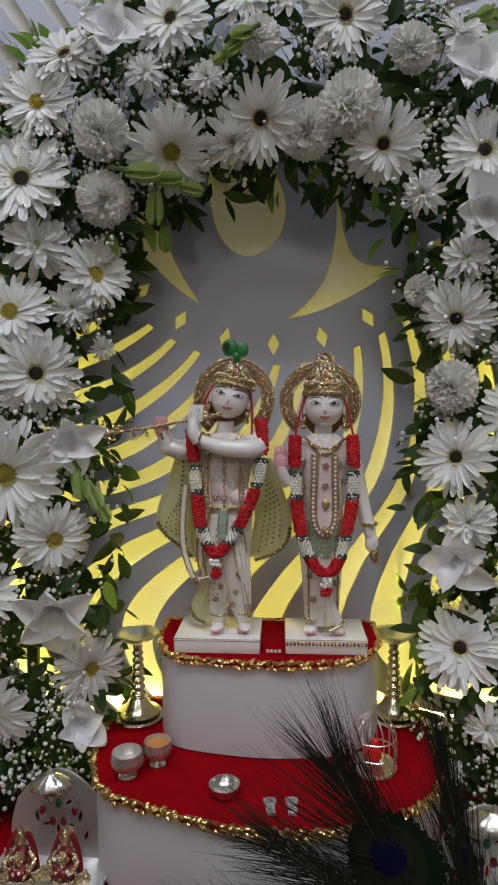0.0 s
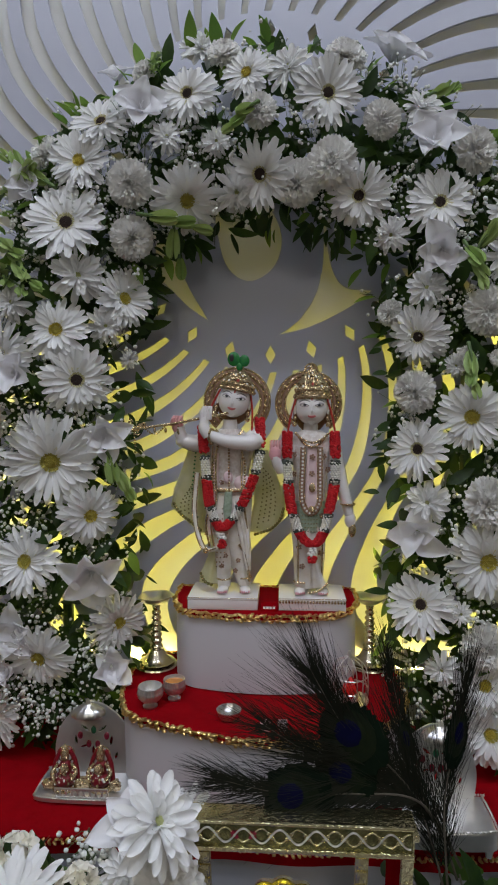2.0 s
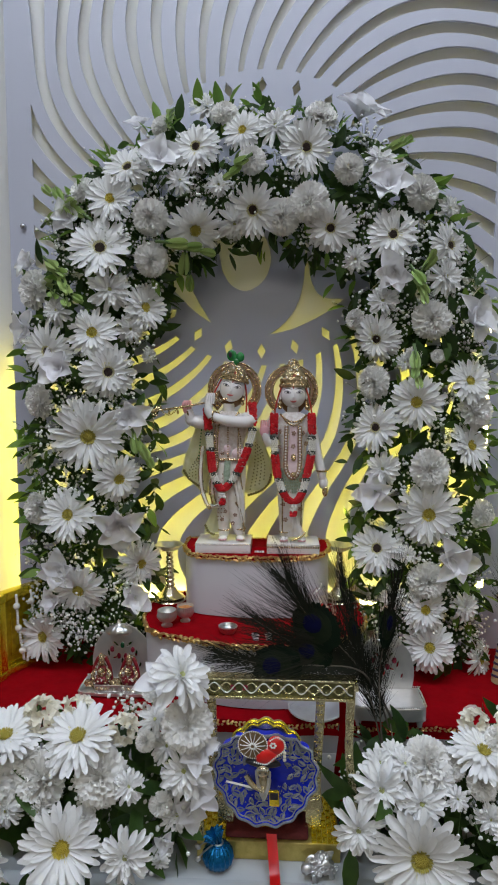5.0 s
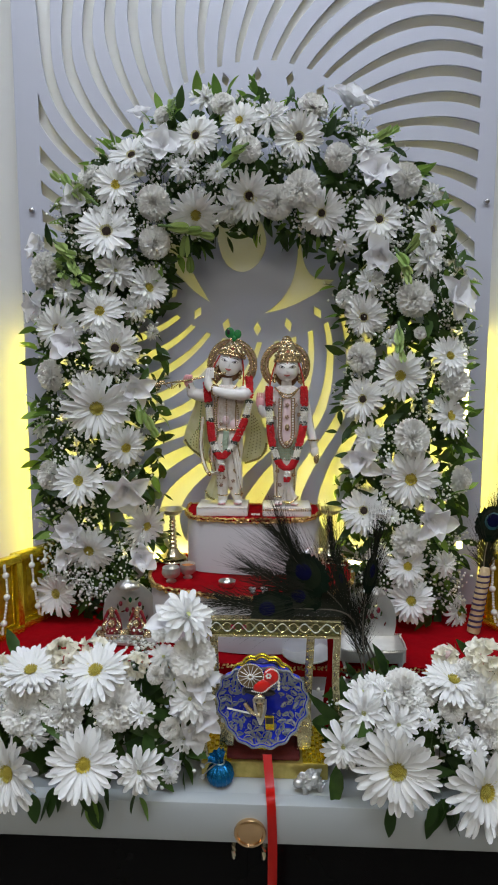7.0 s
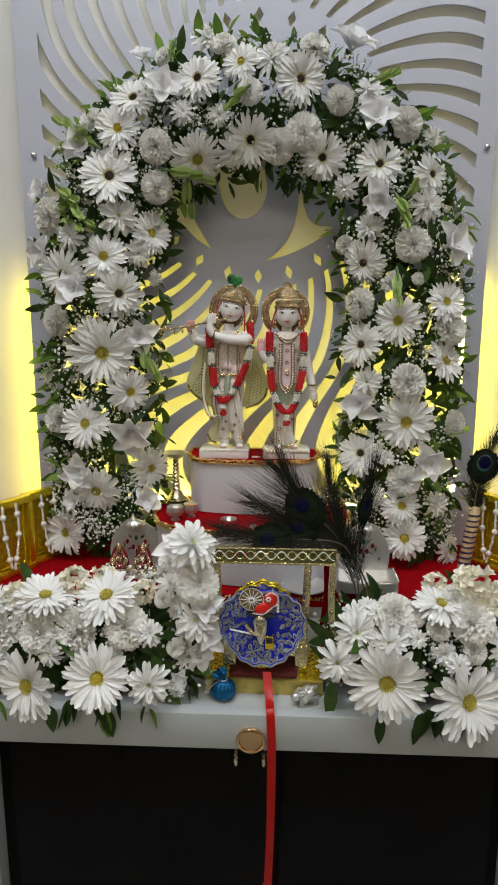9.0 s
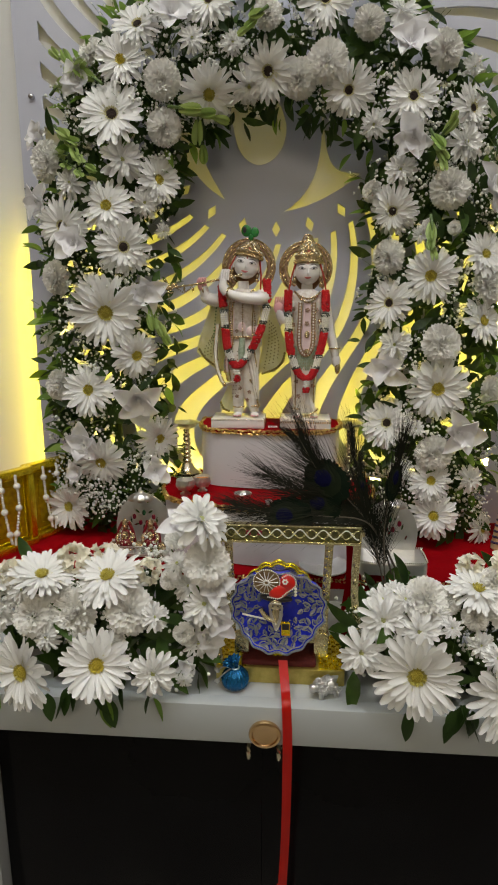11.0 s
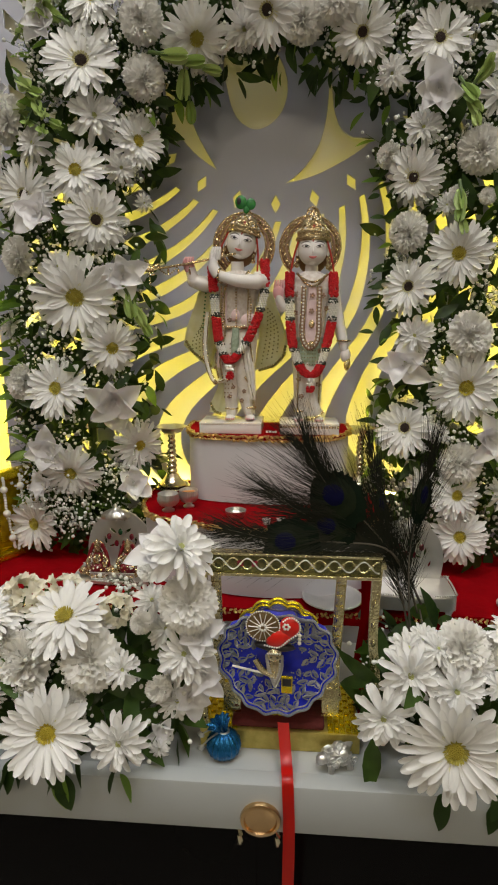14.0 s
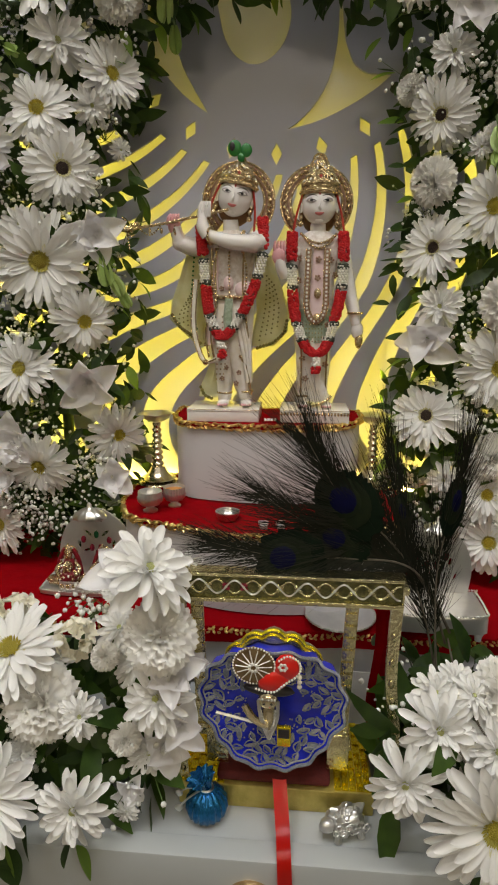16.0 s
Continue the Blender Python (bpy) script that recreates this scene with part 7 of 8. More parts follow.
def feather(name_label, root, mids, eye, tip, width, normal, seed, eye_size=0.018, teal=False, barbs=230, start=0.25, edge_on=1.0, fine=0.00045):
    """A peacock feather: quill, loose barbs that sweep to the tip, and a layered eye."""
    g = random.Random(seed)
    line = smooth_path([root, *mids, eye, tip], 61)
    n = Vector(normal).normalized()
    ob = empty("peacock_feather", name_label, "feather", group="peacock feathers")
    bm = bmesh.new()
    tube(bm, line, 0.001, 5, taper=[0.0013 * (1 - 0.85 * i / 60) + 0.0001 for i in range(61)])
    part("quill", bm, QUILL, ob)
    bm = bmesh.new()
    for k in range(barbs):
        u = start + (1 - start) * (k + g.random()) / barbs
        i = min(int(u * 60), 59)
        p = line[i].lerp(line[i + 1], u * 60 - i)
        d = (line[i + 1] - line[i]).normalized()
        side = d.cross(n).normalized()
        for s in (-1, 1):
            reach = width * (0.55 + 0.45 * math.sin(math.pi * min(1, (u - start) / (1 - start) * 1.05))) * g.uniform(0.55, 1.25)
            ang = radians(56 - 36 * u + g.uniform(-14, 14))
            v = (d * math.cos(ang) + side * s * math.sin(ang) * edge_on + n * g.uniform(-0.16, 0.16)).normalized()
            bend = d * reach * g.uniform(0.2, 0.6) + n * reach * g.uniform(-0.18, 0.18) + side * s * reach * g.uniform(-0.22, 0.12) + Vector((0, 0, g.uniform(-0.16, 0.02) * reach))
            pts = [p, p + v * reach * 0.4 + bend * 0.16, p + v * reach * 0.75 + bend * 0.55, p + v * reach + bend]
            wd = fine
            up = v.cross(n).normalized()
            prev = None
            for j, q in enumerate(pts):
                w = wd * (1 - 0.28 * j)
                cur = (bm.verts.new(q + up * w), bm.verts.new(q - up * w))
                if prev:
                    bm.faces.new((prev[0], prev[1], cur[1], cur[0]))
                prev = cur
    b = part("barb", bm, BARB, ob, "loose dark barbs")
    b["kind"] = "stuff"
    i = min(range(61), key=lambda k: (line[k] - Vector(eye)).length)
    d = (line[min(60, i + 2)] - line[max(0, i - 2)]).normalized()
    side = d.cross(n).normalized()
    rot = Matrix((side, d, n)).transposed().to_4x4()
    for lab, mat, sx, sy, off, lift in (("vane_disc", VANE, 1.75 * edge_on, 2.1, -0.4, 0.0), ("eye_ring", EYE_BRONZE, 1.25 * edge_on, 1.5, -0.15, 0.0012), ("eye_band", EYE_TEAL if teal else EYE_BRONZE, 0.86 * edge_on, 1.0, 0.0, 0.0022), ("eye_spot", EYE_BLUE, 0.68 * edge_on, 0.76, 0.08, 0.0030)):
        bm = bmesh.new()
        blob(bm, (0, 0, 0), (sx * eye_size, sy * eye_size, 0.0012), None, 0, 72, 6)
        for v in bm.verts:
            ragged = 1 + (0.16 if lab == "vane_disc" else 0.06) * noise.noise(Vector((math.atan2(v.co.y, v.co.x) * 9, seed, sx)))
            v.co.x, v.co.y = v.co.x * ragged, v.co.y * ragged
        m = Matrix.Translation(Vector(eye) + d * off * eye_size + n * lift) @ rot
        part(lab, bm, mat, ob, m=m)
    return ob


feather("dark peacock feather with blue eye lying on swing roof", (0.186, -0.392, 0.975), [(0.165, -0.395, 1.03), (0.122, -0.400, 1.085)], (0.085, -0.405, 1.117), (0.052, -0.400, 1.170), 0.074, (-0.1, -1, 0.25), 1, 0.0165, barbs=380, fine=0.00034)
feather("dark peacock feather stretched along swing roof", (0.190, -0.390, 0.985), [(0.150, -0.400, 1.052), (0.090, -0.412, 1.066)], (0.034, -0.420, 1.068), (-0.030, -0.420, 1.080), 0.052, (0, -1, 0.35), 2, 0.0150, barbs=380, fine=0.00034)
feather("dark peacock feather between two others on swing roof", (0.190, -0.385, 0.985), [(0.155, -0.392, 1.050), (0.115, -0.398, 1.072)], (0.078, -0.408, 1.083), (0.010, -0.402, 1.120), 0.062, (0, -1, 0.3), 3, 0.0135, barbs=320, fine=0.00034)
feather("dark peacock feather standing upright beside the throne", (0.178, -0.410, 0.930), [(0.172, -0.405, 1.00), (0.171, -0.402, 1.06)], (0.181, -0.402, 1.119), (0.188, -0.400, 1.165), 0.062, (0.3, -1, 0.1), 4, 0.0130, edge_on=0.48, barbs=190, start=0.22, fine=0.00034)
feather("thin dark peacock feather leaning over the roof end", (0.180, -0.405, 0.935), [(0.165, -0.398, 1.00), (0.150, -0.392, 1.05)], (0.140, -0.380, 1.100), (0.126, -0.372, 1.165), 0.062, (0.2, -1, 0.1), 5, 0.0100, edge_on=0.46, barbs=200, start=0.20, fine=0.00034)
# bare quills that run down over the flowers
for a, b, c in (((0.178, -0.412, 0.935), (0.168, -0.480, 0.955), (0.200, -0.515, 0.905)), ((0.188, -0.392, 0.98), (0.186, -0.45, 0.965), (0.196, -0.49, 0.955))):
    bm = bmesh.new()
    tube(bm, smooth_path([a, b, c], 16), 0.0009, 5)
    thing("feather_quill", bm, QUILL, "thin bare feather quill lying over the white flowers", "quill", group="bare quills")

# the feather wand wrapped in gold and purple braid
BRAID_TAN = shader("tan_gold_cord", (0.60, 0.45, 0.26), 0.6, grain=0.6, scale=140, tint=(0.42, 0.28, 0.13), bump=0.3)
PURPLE = shader("purple_braid", (0.035, 0.020, 0.075), 0.6, grain=0.5, scale=160)
feather("peacock feather with teal eye rising from the wrapped wand", (0.432, -0.140, 1.035), [(0.433, -0.140, 1.06), (0.436, -0.140, 1.085)], (0.446, -0.138, 1.130), (0.466, -0.134, 1.180), 0.042, (-0.2, -1, 0.1), 8, 0.0165, teal=True, start=0.02, barbs=340)
wand = empty("wrapped_wand", "short cream wand wound with purple braid", "wand", pose(0.418, -0.140, 0.9165, 0, 8, 0))
bm = bmesh.new()
lathe(bm, [(0.0112, 0.0), (0.0118, 0.004), (0.0110, 0.10), (0.0092, 0.122), (0.0060, 0.128)], n=20)
part("core", bm, BRAID_TAN, wand, "tan cord core")
bm = bmesh.new()
tube(bm, [((0.0112 - 0.000008 * k) * math.cos(k * 0.26), (0.0112 - 0.000008 * k) * math.sin(k * 0.26), 0.006 + 0.0108 * k * 0.26 / 6.2832) for k in range(255)], 0.0024, 6)
part("braid", bm, PURPLE, wand, "purple wound braid")

# ---- gold frames hung with pearls ----


AMBER_BOARD = shader("dark_amber_lacquer", (0.60, 0.42, 0.02), 0.3, grain=0.8, scale=120, tint=(0.28, 0.15, 0.01), metal=0.6, bump=0.5)


def gold_frame(m, w, h, group):
    ob = empty("gilt_album_stand", "gilt beaded display stand on edge, hung with pearl strings", "stand", m, group=group)
    for x0, x1, z0, z1 in ((-w / 2, w / 2, 0, 0.014), (-w / 2, w / 2, h - 0.014, h), (-w / 2, -w / 2 + 0.014, 0.0142, h - 0.0142), (w / 2 - 0.014, w / 2, 0.0142, h - 0.0142)):
        bm = bmesh.new()
        box(bm, x0, x1, -0.010, 0.010, z0, z1, 0.003)
        part("rail", bm, DEEP_GOLD, ob)
    bm = bmesh.new()
    box(bm, -w / 2 + 0.010, w / 2 - 0.010, 0.002, 0.006, 0.010, h - 0.010)
    back = part("back_board", bm, AMBER_BOARD, ob, "dark amber backing")
    for q in (0.018, 0.030):
        bm = bmesh.new()
        loop = [(-w / 2 + q, 0.0005, q), (w / 2 - q, 0.0005, q), (w / 2 - q, 0.0005, h - q), (-w / 2 + q, 0.0005, h - q)]
        beads(bm, loop + loop[:1], 0.0022 if q < 0.02 else 0.0014, 0.0038, 0)
        part("beaded_border", bm, DEEP_GOLD, back)["kind"] = "stuff"
    return ob


def pearl_string(m, pts, seed):
    g = random.Random(seed)
    bm = bmesh.new()
    for p in pts:
        line = smooth_path(p, 30)
        for k, q in enumerate(line):
            r = 0.0062 if k in (6, 15, 24) else 0.0026
            blob(bm, q + Vector((g.uniform(-1, 1), g.uniform(-1, 1), 0)) * 0.0006, (r, r, r), None, 0, 9, 7)
    return thing("pearl_string", bm, PEARL, "double string of white pearls hung on the gilt frame", "pearls", m, group="pearl strings")


for x, y, rz, s in ((-0.462, -0.215, 62, 1.0), (-0.425, -0.125, 62, 1.0), (0.478, -0.140, -62, 1.0)):
    m = pose(x, y, 0.9147, 0, 0, rz)
    gold_frame(m, 0.105, 0.150 if s == 1 else 0.14, "gilt frames")
    pearl_string(m, [[(-0.022, -0.016, 0.142), (-0.020, -0.017, 0.085), (-0.010, -0.017, 0.022)], [(0.008, -0.016, 0.142), (0.010, -0.017, 0.085), (-0.004, -0.017, 0.018)]], int(x * 1000) % 97)


# blooms: kind, place and width
bloom(floral_arch, "gerbera_dark", -0.254, -0.142, 1.448, 0.094)
bloom(floral_arch, "gerbera_dark", -0.356, -0.142, 1.483, 0.091)
bloom(floral_arch, "gerbera_dark", -0.260, -0.150, 1.652, 0.104)
bloom(floral_arch, "gerbera_dark", -0.214, -0.139, 1.785, 0.083)
bloom(floral_arch, "gerbera_dark", -0.098, -0.147, 1.813, 0.081)
bloom(floral_arch, "gerbera_dark", -0.005, -0.130, 1.718, 0.092)
bloom(floral_arch, "gerbera_dark", 0.081, -0.148, 1.808, 0.084)
bloom(floral_arch, "gerbera_dark", 0.123, -0.135, 1.685, 0.081)
bloom(floral_arch, "gerbera_dark", 0.222, -0.150, 1.668, 0.082)
bloom(floral_arch, "gerbera_dark", 0.316, -0.137, 1.653, 0.073)
bloom(floral_arch, "gerbera_dark", 0.204, -0.124, 1.504, 0.082)
bloom(floral_arch, "gerbera_dark", 0.206, -0.125, 1.354, 0.086)
bloom(floral_arch, "gerbera_dark", 0.211, -0.129, 1.145, 0.090)
bloom(floral_arch, "gerbera_yellow", -0.381, -0.130, 0.975, 0.092)
bloom(floral_arch, "gerbera_yellow", -0.308, -0.150, 1.070, 0.094)
bloom(floral_arch, "gerbera_yellow", -0.209, -0.115, 1.109, 0.085)
bloom(floral_arch, "gerbera_yellow", -0.324, -0.149, 1.201, 0.093)
bloom(floral_arch, "gerbera_yellow", -0.240, -0.136, 1.264, 0.085)
bloom(floral_arch, "gerbera_yellow", -0.287, -0.149, 1.339, 0.120)
bloom(floral_arch, "gerbera_yellow", -0.277, -0.148, 1.513, 0.084)
bloom(floral_arch, "gerbera_yellow", -0.196, -0.113, 1.560, 0.079)
bloom(floral_arch, "gerbera_yellow", -0.105, -0.126, 1.688, 0.092)
bloom(floral_arch, "gerbera_yellow", 0.268, -0.149, 1.398, 0.088)
bloom(floral_arch, "gerbera_yellow", 0.355, -0.135, 1.432, 0.075)
bloom(floral_arch, "gerbera_yellow", 0.360, -0.133, 1.324, 0.084)
bloom(floral_arch, "gerbera_yellow", 0.290, -0.150, 1.211, 0.104)
bloom(floral_arch, "gerbera_yellow", 0.298, -0.150, 0.980, 0.086)
bloom(floral_arch, "gerbera_yellow", 0.288, -0.150, 1.046, 0.076)
bloom(floral_arch, "gerbera_yellow", -0.242, -0.146, 1.733, 0.079)
bloom(floral_arch, "gerbera_yellow", 0.400, -0.100, 0.938, 0.068)
bloom(floral_arch, "gerbera_yellow", -0.022, -0.143, 1.839, 0.065)
bloom(floral_arch, "mum", -0.248, -0.145, 1.586, 0.074)
bloom(floral_arch, "mum", -0.086, -0.100, 1.897, 0.062)
bloom(floral_arch, "mum", 0.032, -0.141, 1.844, 0.069)
bloom(floral_arch, "mum", -0.126, -0.150, 1.759, 0.044)
bloom(floral_arch, "mum", -0.062, -0.146, 1.754, 0.038)
bloom(floral_arch, "mum", 0.307, -0.146, 1.601, 0.067)
bloom(floral_arch, "mum", 0.211, -0.135, 1.565, 0.054)
bloom(floral_arch, "mum", 0.217, -0.132, 1.284, 0.060)
bloom(floral_arch, "mum", 0.360, -0.133, 1.045, 0.056)
bloom(floral_arch, "mum", -0.218, -0.124, 1.523, 0.052)
bloom(floral_arch, "mum", 0.258, -0.147, 1.139, 0.032)
bloom(floral_arch, "mum", 0.321, -0.111, 1.721, 0.041)
bloom(floral_arch, "mum", 0.166, -0.131, 1.635, 0.048)
bloom(floral_arch, "mum", 0.237, -0.141, 1.062, 0.048)
bloom(floral_arch, "mum", 0.200, -0.137, 1.791, 0.061)
bloom(floral_arch, "mum", -0.039, -0.120, 1.701, 0.064)
bloom(floral_arch, "mum", -0.193, -0.097, 1.479, 0.030)
bloom(floral_arch, "mum", 0.247, -0.144, 1.464, 0.032)
bloom(floral_arch, "mum", -0.337, -0.146, 1.551, 0.055)
bloom(floral_arch, "mum", -0.409, -0.108, 1.295, 0.049)
bloom(floral_arch, "mum", -0.309, -0.150, 1.383, 0.046)
bloom(floral_arch, "carnation", -0.176, -0.147, 1.703, 0.059)
bloom(floral_arch, "carnation", -0.178, -0.130, 1.638, 0.058)
bloom(floral_arch, "carnation", -0.297, -0.119, 1.757, 0.051)
bloom(floral_arch, "carnation", 0.043, -0.127, 1.706, 0.060)
bloom(floral_arch, "carnation", 0.087, -0.142, 1.725, 0.065)
bloom(floral_arch, "carnation", 0.107, -0.116, 1.872, 0.055)
bloom(floral_arch, "carnation", 0.150, -0.149, 1.774, 0.048)
bloom(floral_arch, "carnation", -0.007, -0.150, 1.790, 0.046)
bloom(floral_arch, "carnation", 0.271, -0.132, 1.740, 0.060)
bloom(floral_arch, "carnation", 0.288, -0.150, 1.532, 0.063)
bloom(floral_arch, "carnation", 0.200, -0.122, 1.430, 0.058)
bloom(floral_arch, "carnation", 0.369, -0.128, 1.383, 0.064)
bloom(floral_arch, "carnation", 0.291, -0.150, 1.286, 0.068)
bloom(floral_arch, "carnation", 0.393, -0.108, 1.202, 0.053)
bloom(floral_arch, "carnation", 0.292, -0.150, 1.095, 0.063)
bloom(floral_arch, "carnation", -0.379, -0.131, 1.398, 0.060)
bloom(floral_arch, "carnation", -0.388, -0.126, 1.209, 0.060)
bloom(floral_arch, "carnation", -0.388, -0.117, 1.592, 0.068)
bloom(floral_arch, "carnation", 0.170, -0.096, 1.540, 0.036)
bloom(floral_arch, "carnation", 0.261, -0.148, 1.474, 0.029)
bloom(floral_arch, "carnation", 0.300, -0.150, 1.473, 0.023)
bloom(floral_arch, "carnation", -0.162, -0.110, 1.865, 0.039)
bloom(floral_arch, "carnation", -0.053, -0.125, 1.876, 0.045)
bloom(floral_arch, "gladiolus", -0.238, -0.135, 1.185, 0.091)
bloom(floral_arch, "gladiolus", -0.160, -0.145, 1.797, 0.071)
bloom(floral_arch, "gladiolus", 0.178, -0.060, 1.895, 0.089)
bloom(floral_arch, "gladiolus", 0.214, -0.146, 1.745, 0.075)
bloom(floral_arch, "gladiolus", 0.228, -0.146, 1.611, 0.071)
bloom(floral_arch, "gladiolus", 0.357, -0.134, 1.534, 0.082)
bloom(floral_arch, "gladiolus", 0.204, -0.124, 1.241, 0.074)
bloom(floral_arch, "gladiolus", 0.331, -0.144, 1.134, 0.079)
bloom(floral_arch, "gladiolus", -0.334, -0.147, 1.453, 0.071)
bloom(floral_arch, "gladiolus", -0.221, -0.125, 1.372, 0.070)
bloom(floral_arch, "gladiolus", -0.400, -0.116, 1.525, 0.067)
bloom(floral_arch, "gladiolus", -0.341, -0.146, 1.104, 0.071)
bloom(floral_arch, "gladiolus", -0.215, -0.060, 1.883, 0.049)
bloom(floral_arch, "gladiolus", -0.316, -0.130, 1.709, 0.060)
bloom(floral_arch, "gladiolus", -0.420, -0.060, 1.645, 0.053)
bloom(floral_arch, "gladiolus", -0.355, -0.142, 1.047, 0.049)
bloom(floral_arch, "gladiolus", -0.217, -0.122, 1.043, 0.060)
bloom(spray_left, "gerbera_yellow", -0.299, -0.525, 0.885, 0.101)
bloom(spray_left, "gerbera_yellow", -0.202, -0.525, 0.899, 0.090)
bloom(spray_left, "mum", -0.130, -0.520, 0.888, 0.062)
bloom(spray_left, "mum", -0.135, -0.485, 0.946, 0.040)
bloom(spray_left, "gerbera_up", -0.203, -0.460, 0.989, 0.091)
bloom(spray_left, "gerbera_up", -0.295, -0.460, 0.987, 0.082)
bloom(spray_left, "carnation", -0.247, -0.475, 0.943, 0.066)
bloom(spray_left, "carnation", -0.172, -0.475, 0.949, 0.065)
bloom(spray_left, "carnation", -0.300, -0.480, 0.939, 0.057)
bloom(spray_left, "tuberose", -0.262, -0.430, 0.999, 0.064)
bloom(spray_left, "tuberose", -0.219, -0.420, 1.002, 0.048)
bloom(spray_left, "mum", -0.281, -0.490, 0.914, 0.040)
bloom(spray_left, "mum", -0.240, -0.495, 0.919, 0.029)
bloom(spray_left, "carnation", -0.064, -0.480, 1.022, 0.060)
bloom(spray_left, "mum", -0.068, -0.482, 0.966, 0.060)
bloom(spray_left, "mum", -0.081, -0.470, 0.904, 0.047)
bloom(spray_left, "mum", -0.073, -0.476, 1.078, 0.076)
bloom(spray_left, "gladiolus", -0.095, -0.462, 1.062, 0.060)
bloom(spray_left, "tuberose", -0.153, -0.440, 0.990, 0.048)
bloom(spray_left, "mum", -0.114, -0.430, 0.997, 0.046)
bloom(spray_left, "carnation", -0.098, -0.480, 0.922, 0.028)
bloom(spray_left, "carnation", -0.121, -0.455, 0.984, 0.025)
bloom(spray_left, "mum", -0.097, -0.490, 0.859, 0.024)
bloom(spray_left, "carnation", -0.188, -0.490, 0.909, 0.027)
bloom(spray_left, "carnation", -0.118, -0.410, 1.026, 0.034)
bloom(spray_left, "mum", -0.097, -0.440, 0.969, 0.043)
bloom(spray_left, "gladiolus", -0.055, -0.474, 0.985, 0.050)
bloom(spray_left, "gladiolus", -0.050, -0.474, 0.938, 0.046)
bloom(spray_left, "gladiolus", -0.066, -0.465, 0.905, 0.044)
bloom(spray_left, "gladiolus", -0.087, -0.455, 0.936, 0.038)
bloom(spray_left, "mum", -0.058, -0.420, 1.048, 0.046)
bloom(spray_left, "gladiolus", -0.095, -0.480, 0.877, 0.031)
bloom(spray_left, "gladiolus", -0.045, -0.440, 0.974, 0.032)
bloom(spray_left, "mum", -0.319, -0.470, 0.971, 0.044)
bloom(spray_left, "carnation", -0.218, -0.465, 0.971, 0.041)
bloom(spray_left, "carnation", -0.270, -0.465, 0.969, 0.038)
bloom(spray_left, "mum", -0.171, -0.450, 0.976, 0.038)
bloom(spray_left, "tuberose", -0.340, -0.450, 0.982, 0.062)
bloom(spray_left, "carnation", -0.358, -0.475, 0.942, 0.062)
bloom(spray_left, "mum", -0.366, -0.495, 0.905, 0.056)
bloom(spray_left, "gerbera_up", -0.372, -0.455, 0.972, 0.078)
bloom(spray_right, "tuberose", 0.372, -0.455, 0.995, 0.064)
bloom(spray_right, "mum", 0.368, -0.485, 0.940, 0.056)
bloom(spray_right, "gerbera_yellow", 0.198, -0.525, 0.905, 0.105)
bloom(spray_right, "gerbera_yellow", 0.304, -0.530, 0.883, 0.104)
bloom(spray_right, "mum", 0.160, -0.485, 0.955, 0.064)
bloom(spray_right, "mum", 0.133, -0.505, 0.921, 0.061)
bloom(spray_right, "mum", 0.206, -0.490, 0.943, 0.058)
bloom(spray_right, "gerbera_up", 0.282, -0.465, 0.990, 0.076)
bloom(spray_right, "carnation", 0.219, -0.462, 0.974, 0.059)
bloom(spray_right, "carnation", 0.324, -0.475, 0.971, 0.066)
bloom(spray_right, "mum", 0.246, -0.490, 0.950, 0.028)
bloom(spray_right, "mum", 0.283, -0.490, 0.928, 0.036)
bloom(spray_right, "tuberose", 0.283, -0.430, 1.006, 0.047)
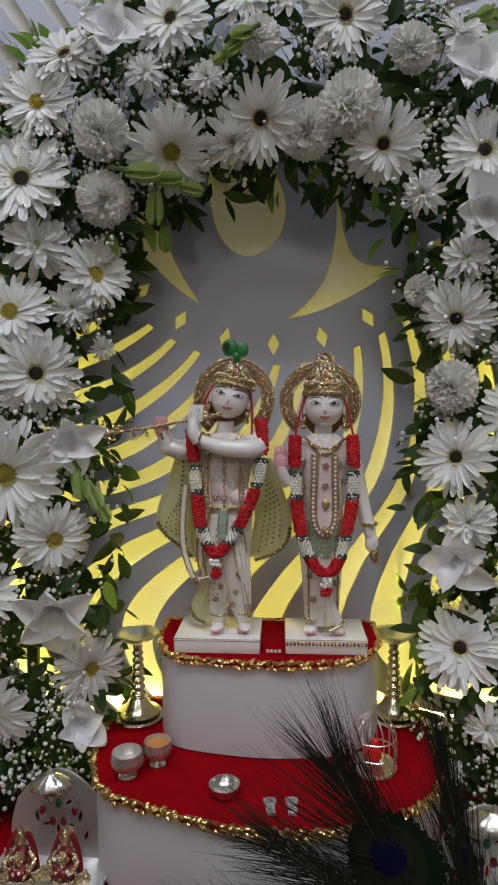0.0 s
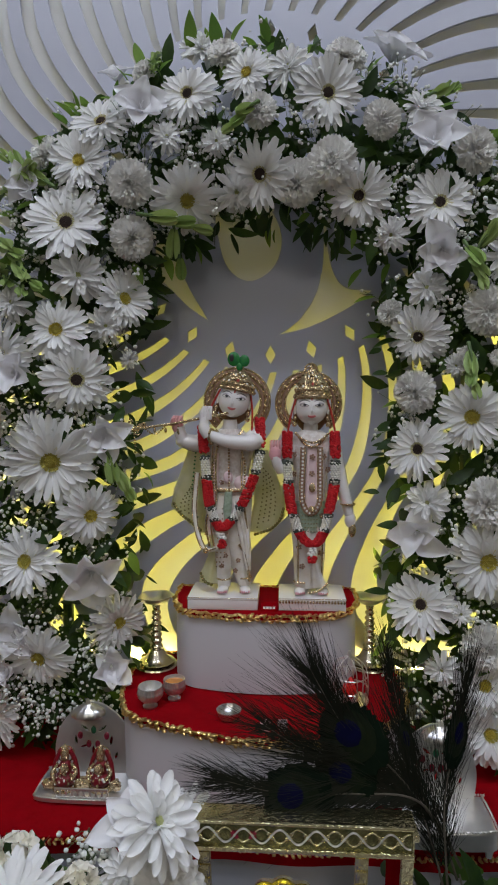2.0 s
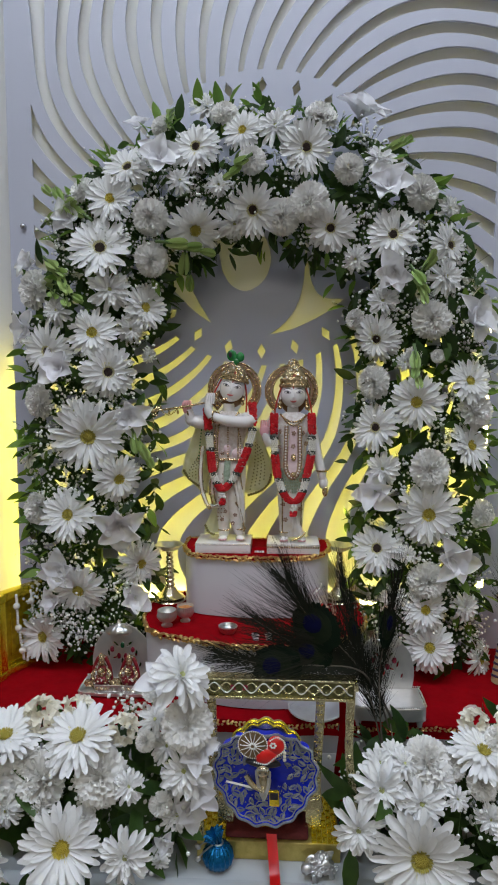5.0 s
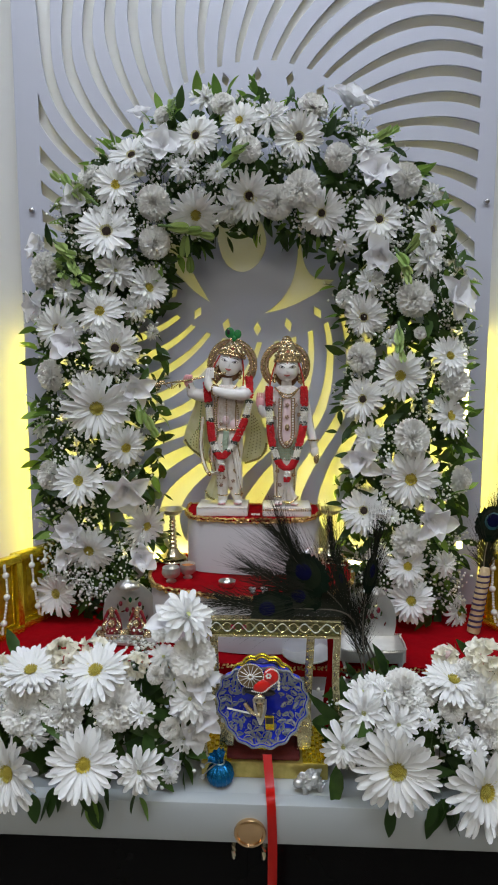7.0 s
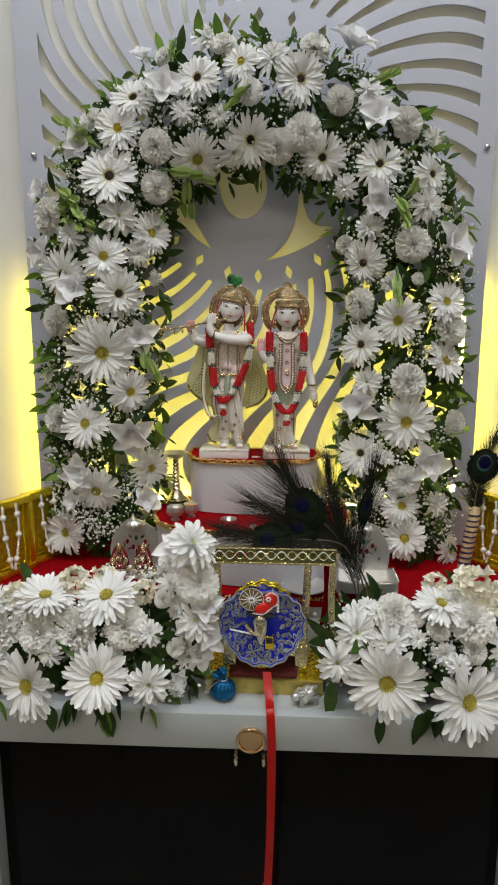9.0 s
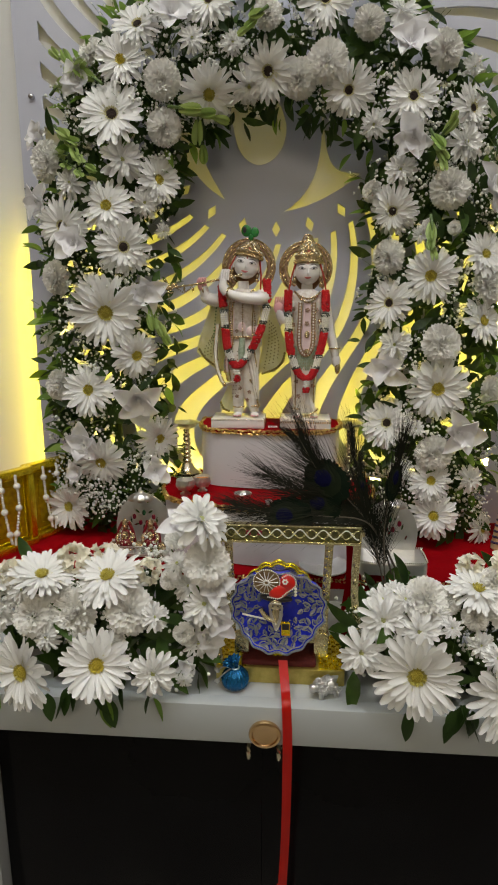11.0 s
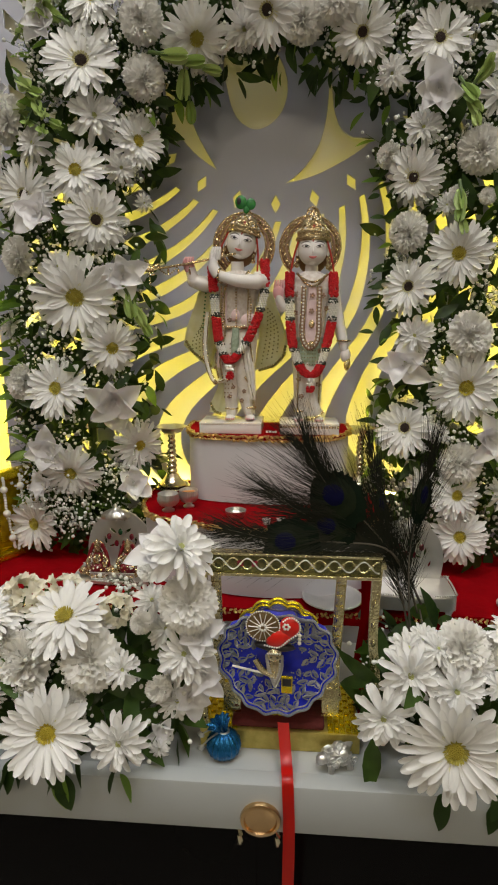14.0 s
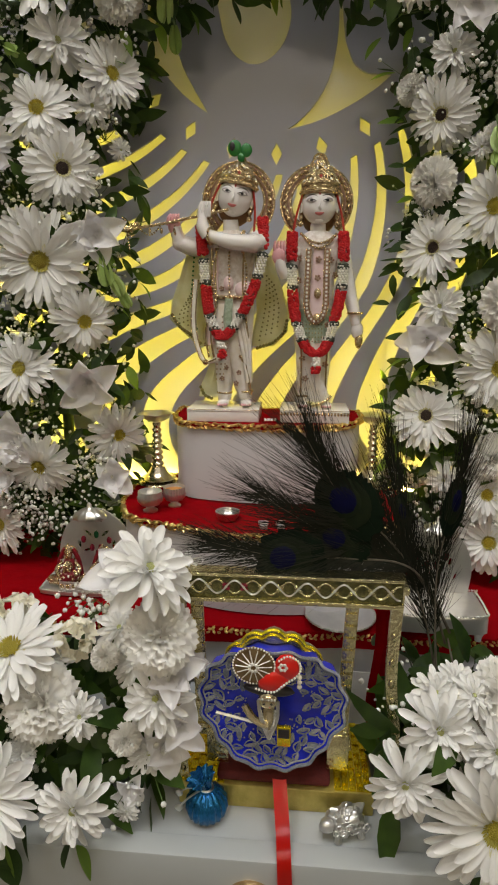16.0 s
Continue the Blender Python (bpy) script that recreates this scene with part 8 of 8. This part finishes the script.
bloom(spray_right, "tuberose", 0.331, -0.450, 1.017, 0.071)
bloom(spray_right, "mum", 0.162, -0.460, 0.970, 0.041)
bloom(spray_right, "carnation", 0.277, -0.480, 0.961, 0.034)
bloom(spray_right, "carnation", 0.326, -0.490, 0.933, 0.036)
bloom(spray_right, "mum", 0.190, -0.470, 0.976, 0.037)
bloom(spray_right, "carnation", 0.245, -0.460, 0.972, 0.038)
bloom(spray_right, "mum", 0.231, -0.475, 0.960, 0.037)
bloom(spray_right, "carnation", 0.306, -0.455, 0.999, 0.038)
bloom(spray_right, "mum", 0.300, -0.505, 0.919, 0.036)
bloom(spray_right, "mum", 0.180, -0.452, 0.976, 0.036)
bud_spike(floral_arch, (-0.427, -0.072, 1.627), (-0.307, -0.172, 1.562), 4, 0.045)
bud_spike(floral_arch, (-0.364, -0.134, 1.644), (-0.296, -0.172, 1.567), 5, 0.040)
bud_spike(floral_arch, (-0.271, -0.159, 1.696), (-0.374, -0.082, 1.767), 4, 0.040)
bud_spike(floral_arch, (-0.391, -0.072, 1.711), (-0.309, -0.148, 1.728), 3, 0.045)
bud_spike(floral_arch, (-0.168, -0.148, 1.664), (-0.087, -0.107, 1.655), 3, 0.038)
bud_spike(floral_arch, (-0.125, -0.135, 1.671), (-0.118, -0.082, 1.607), 2, 0.040)
bud_spike(floral_arch, (0.249, -0.161, 1.618), (0.270, -0.172, 1.568), 3, 0.036)
bud_spike(floral_arch, (0.258, -0.159, 1.492), (0.264, -0.170, 1.433), 3, 0.034)
bud_spike(floral_arch, (-0.006, -0.162, 1.795), (-0.040, -0.169, 1.760), 3, 0.030)
bud_spike(floral_arch, (0.264, -0.162, 1.603), (0.280, -0.171, 1.625), 2, 0.030)
bud_spike(floral_arch, (0.204, -0.143, 1.803), (0.259, -0.082, 1.840), 3, 0.030)
bud_spike(floral_arch, (-0.219, -0.135, 1.356), (-0.191, -0.117, 1.297), 3, 0.038)
bud_spike(floral_arch, (-0.148, -0.072, 1.911), (-0.144, -0.156, 1.837), 4, 0.030)
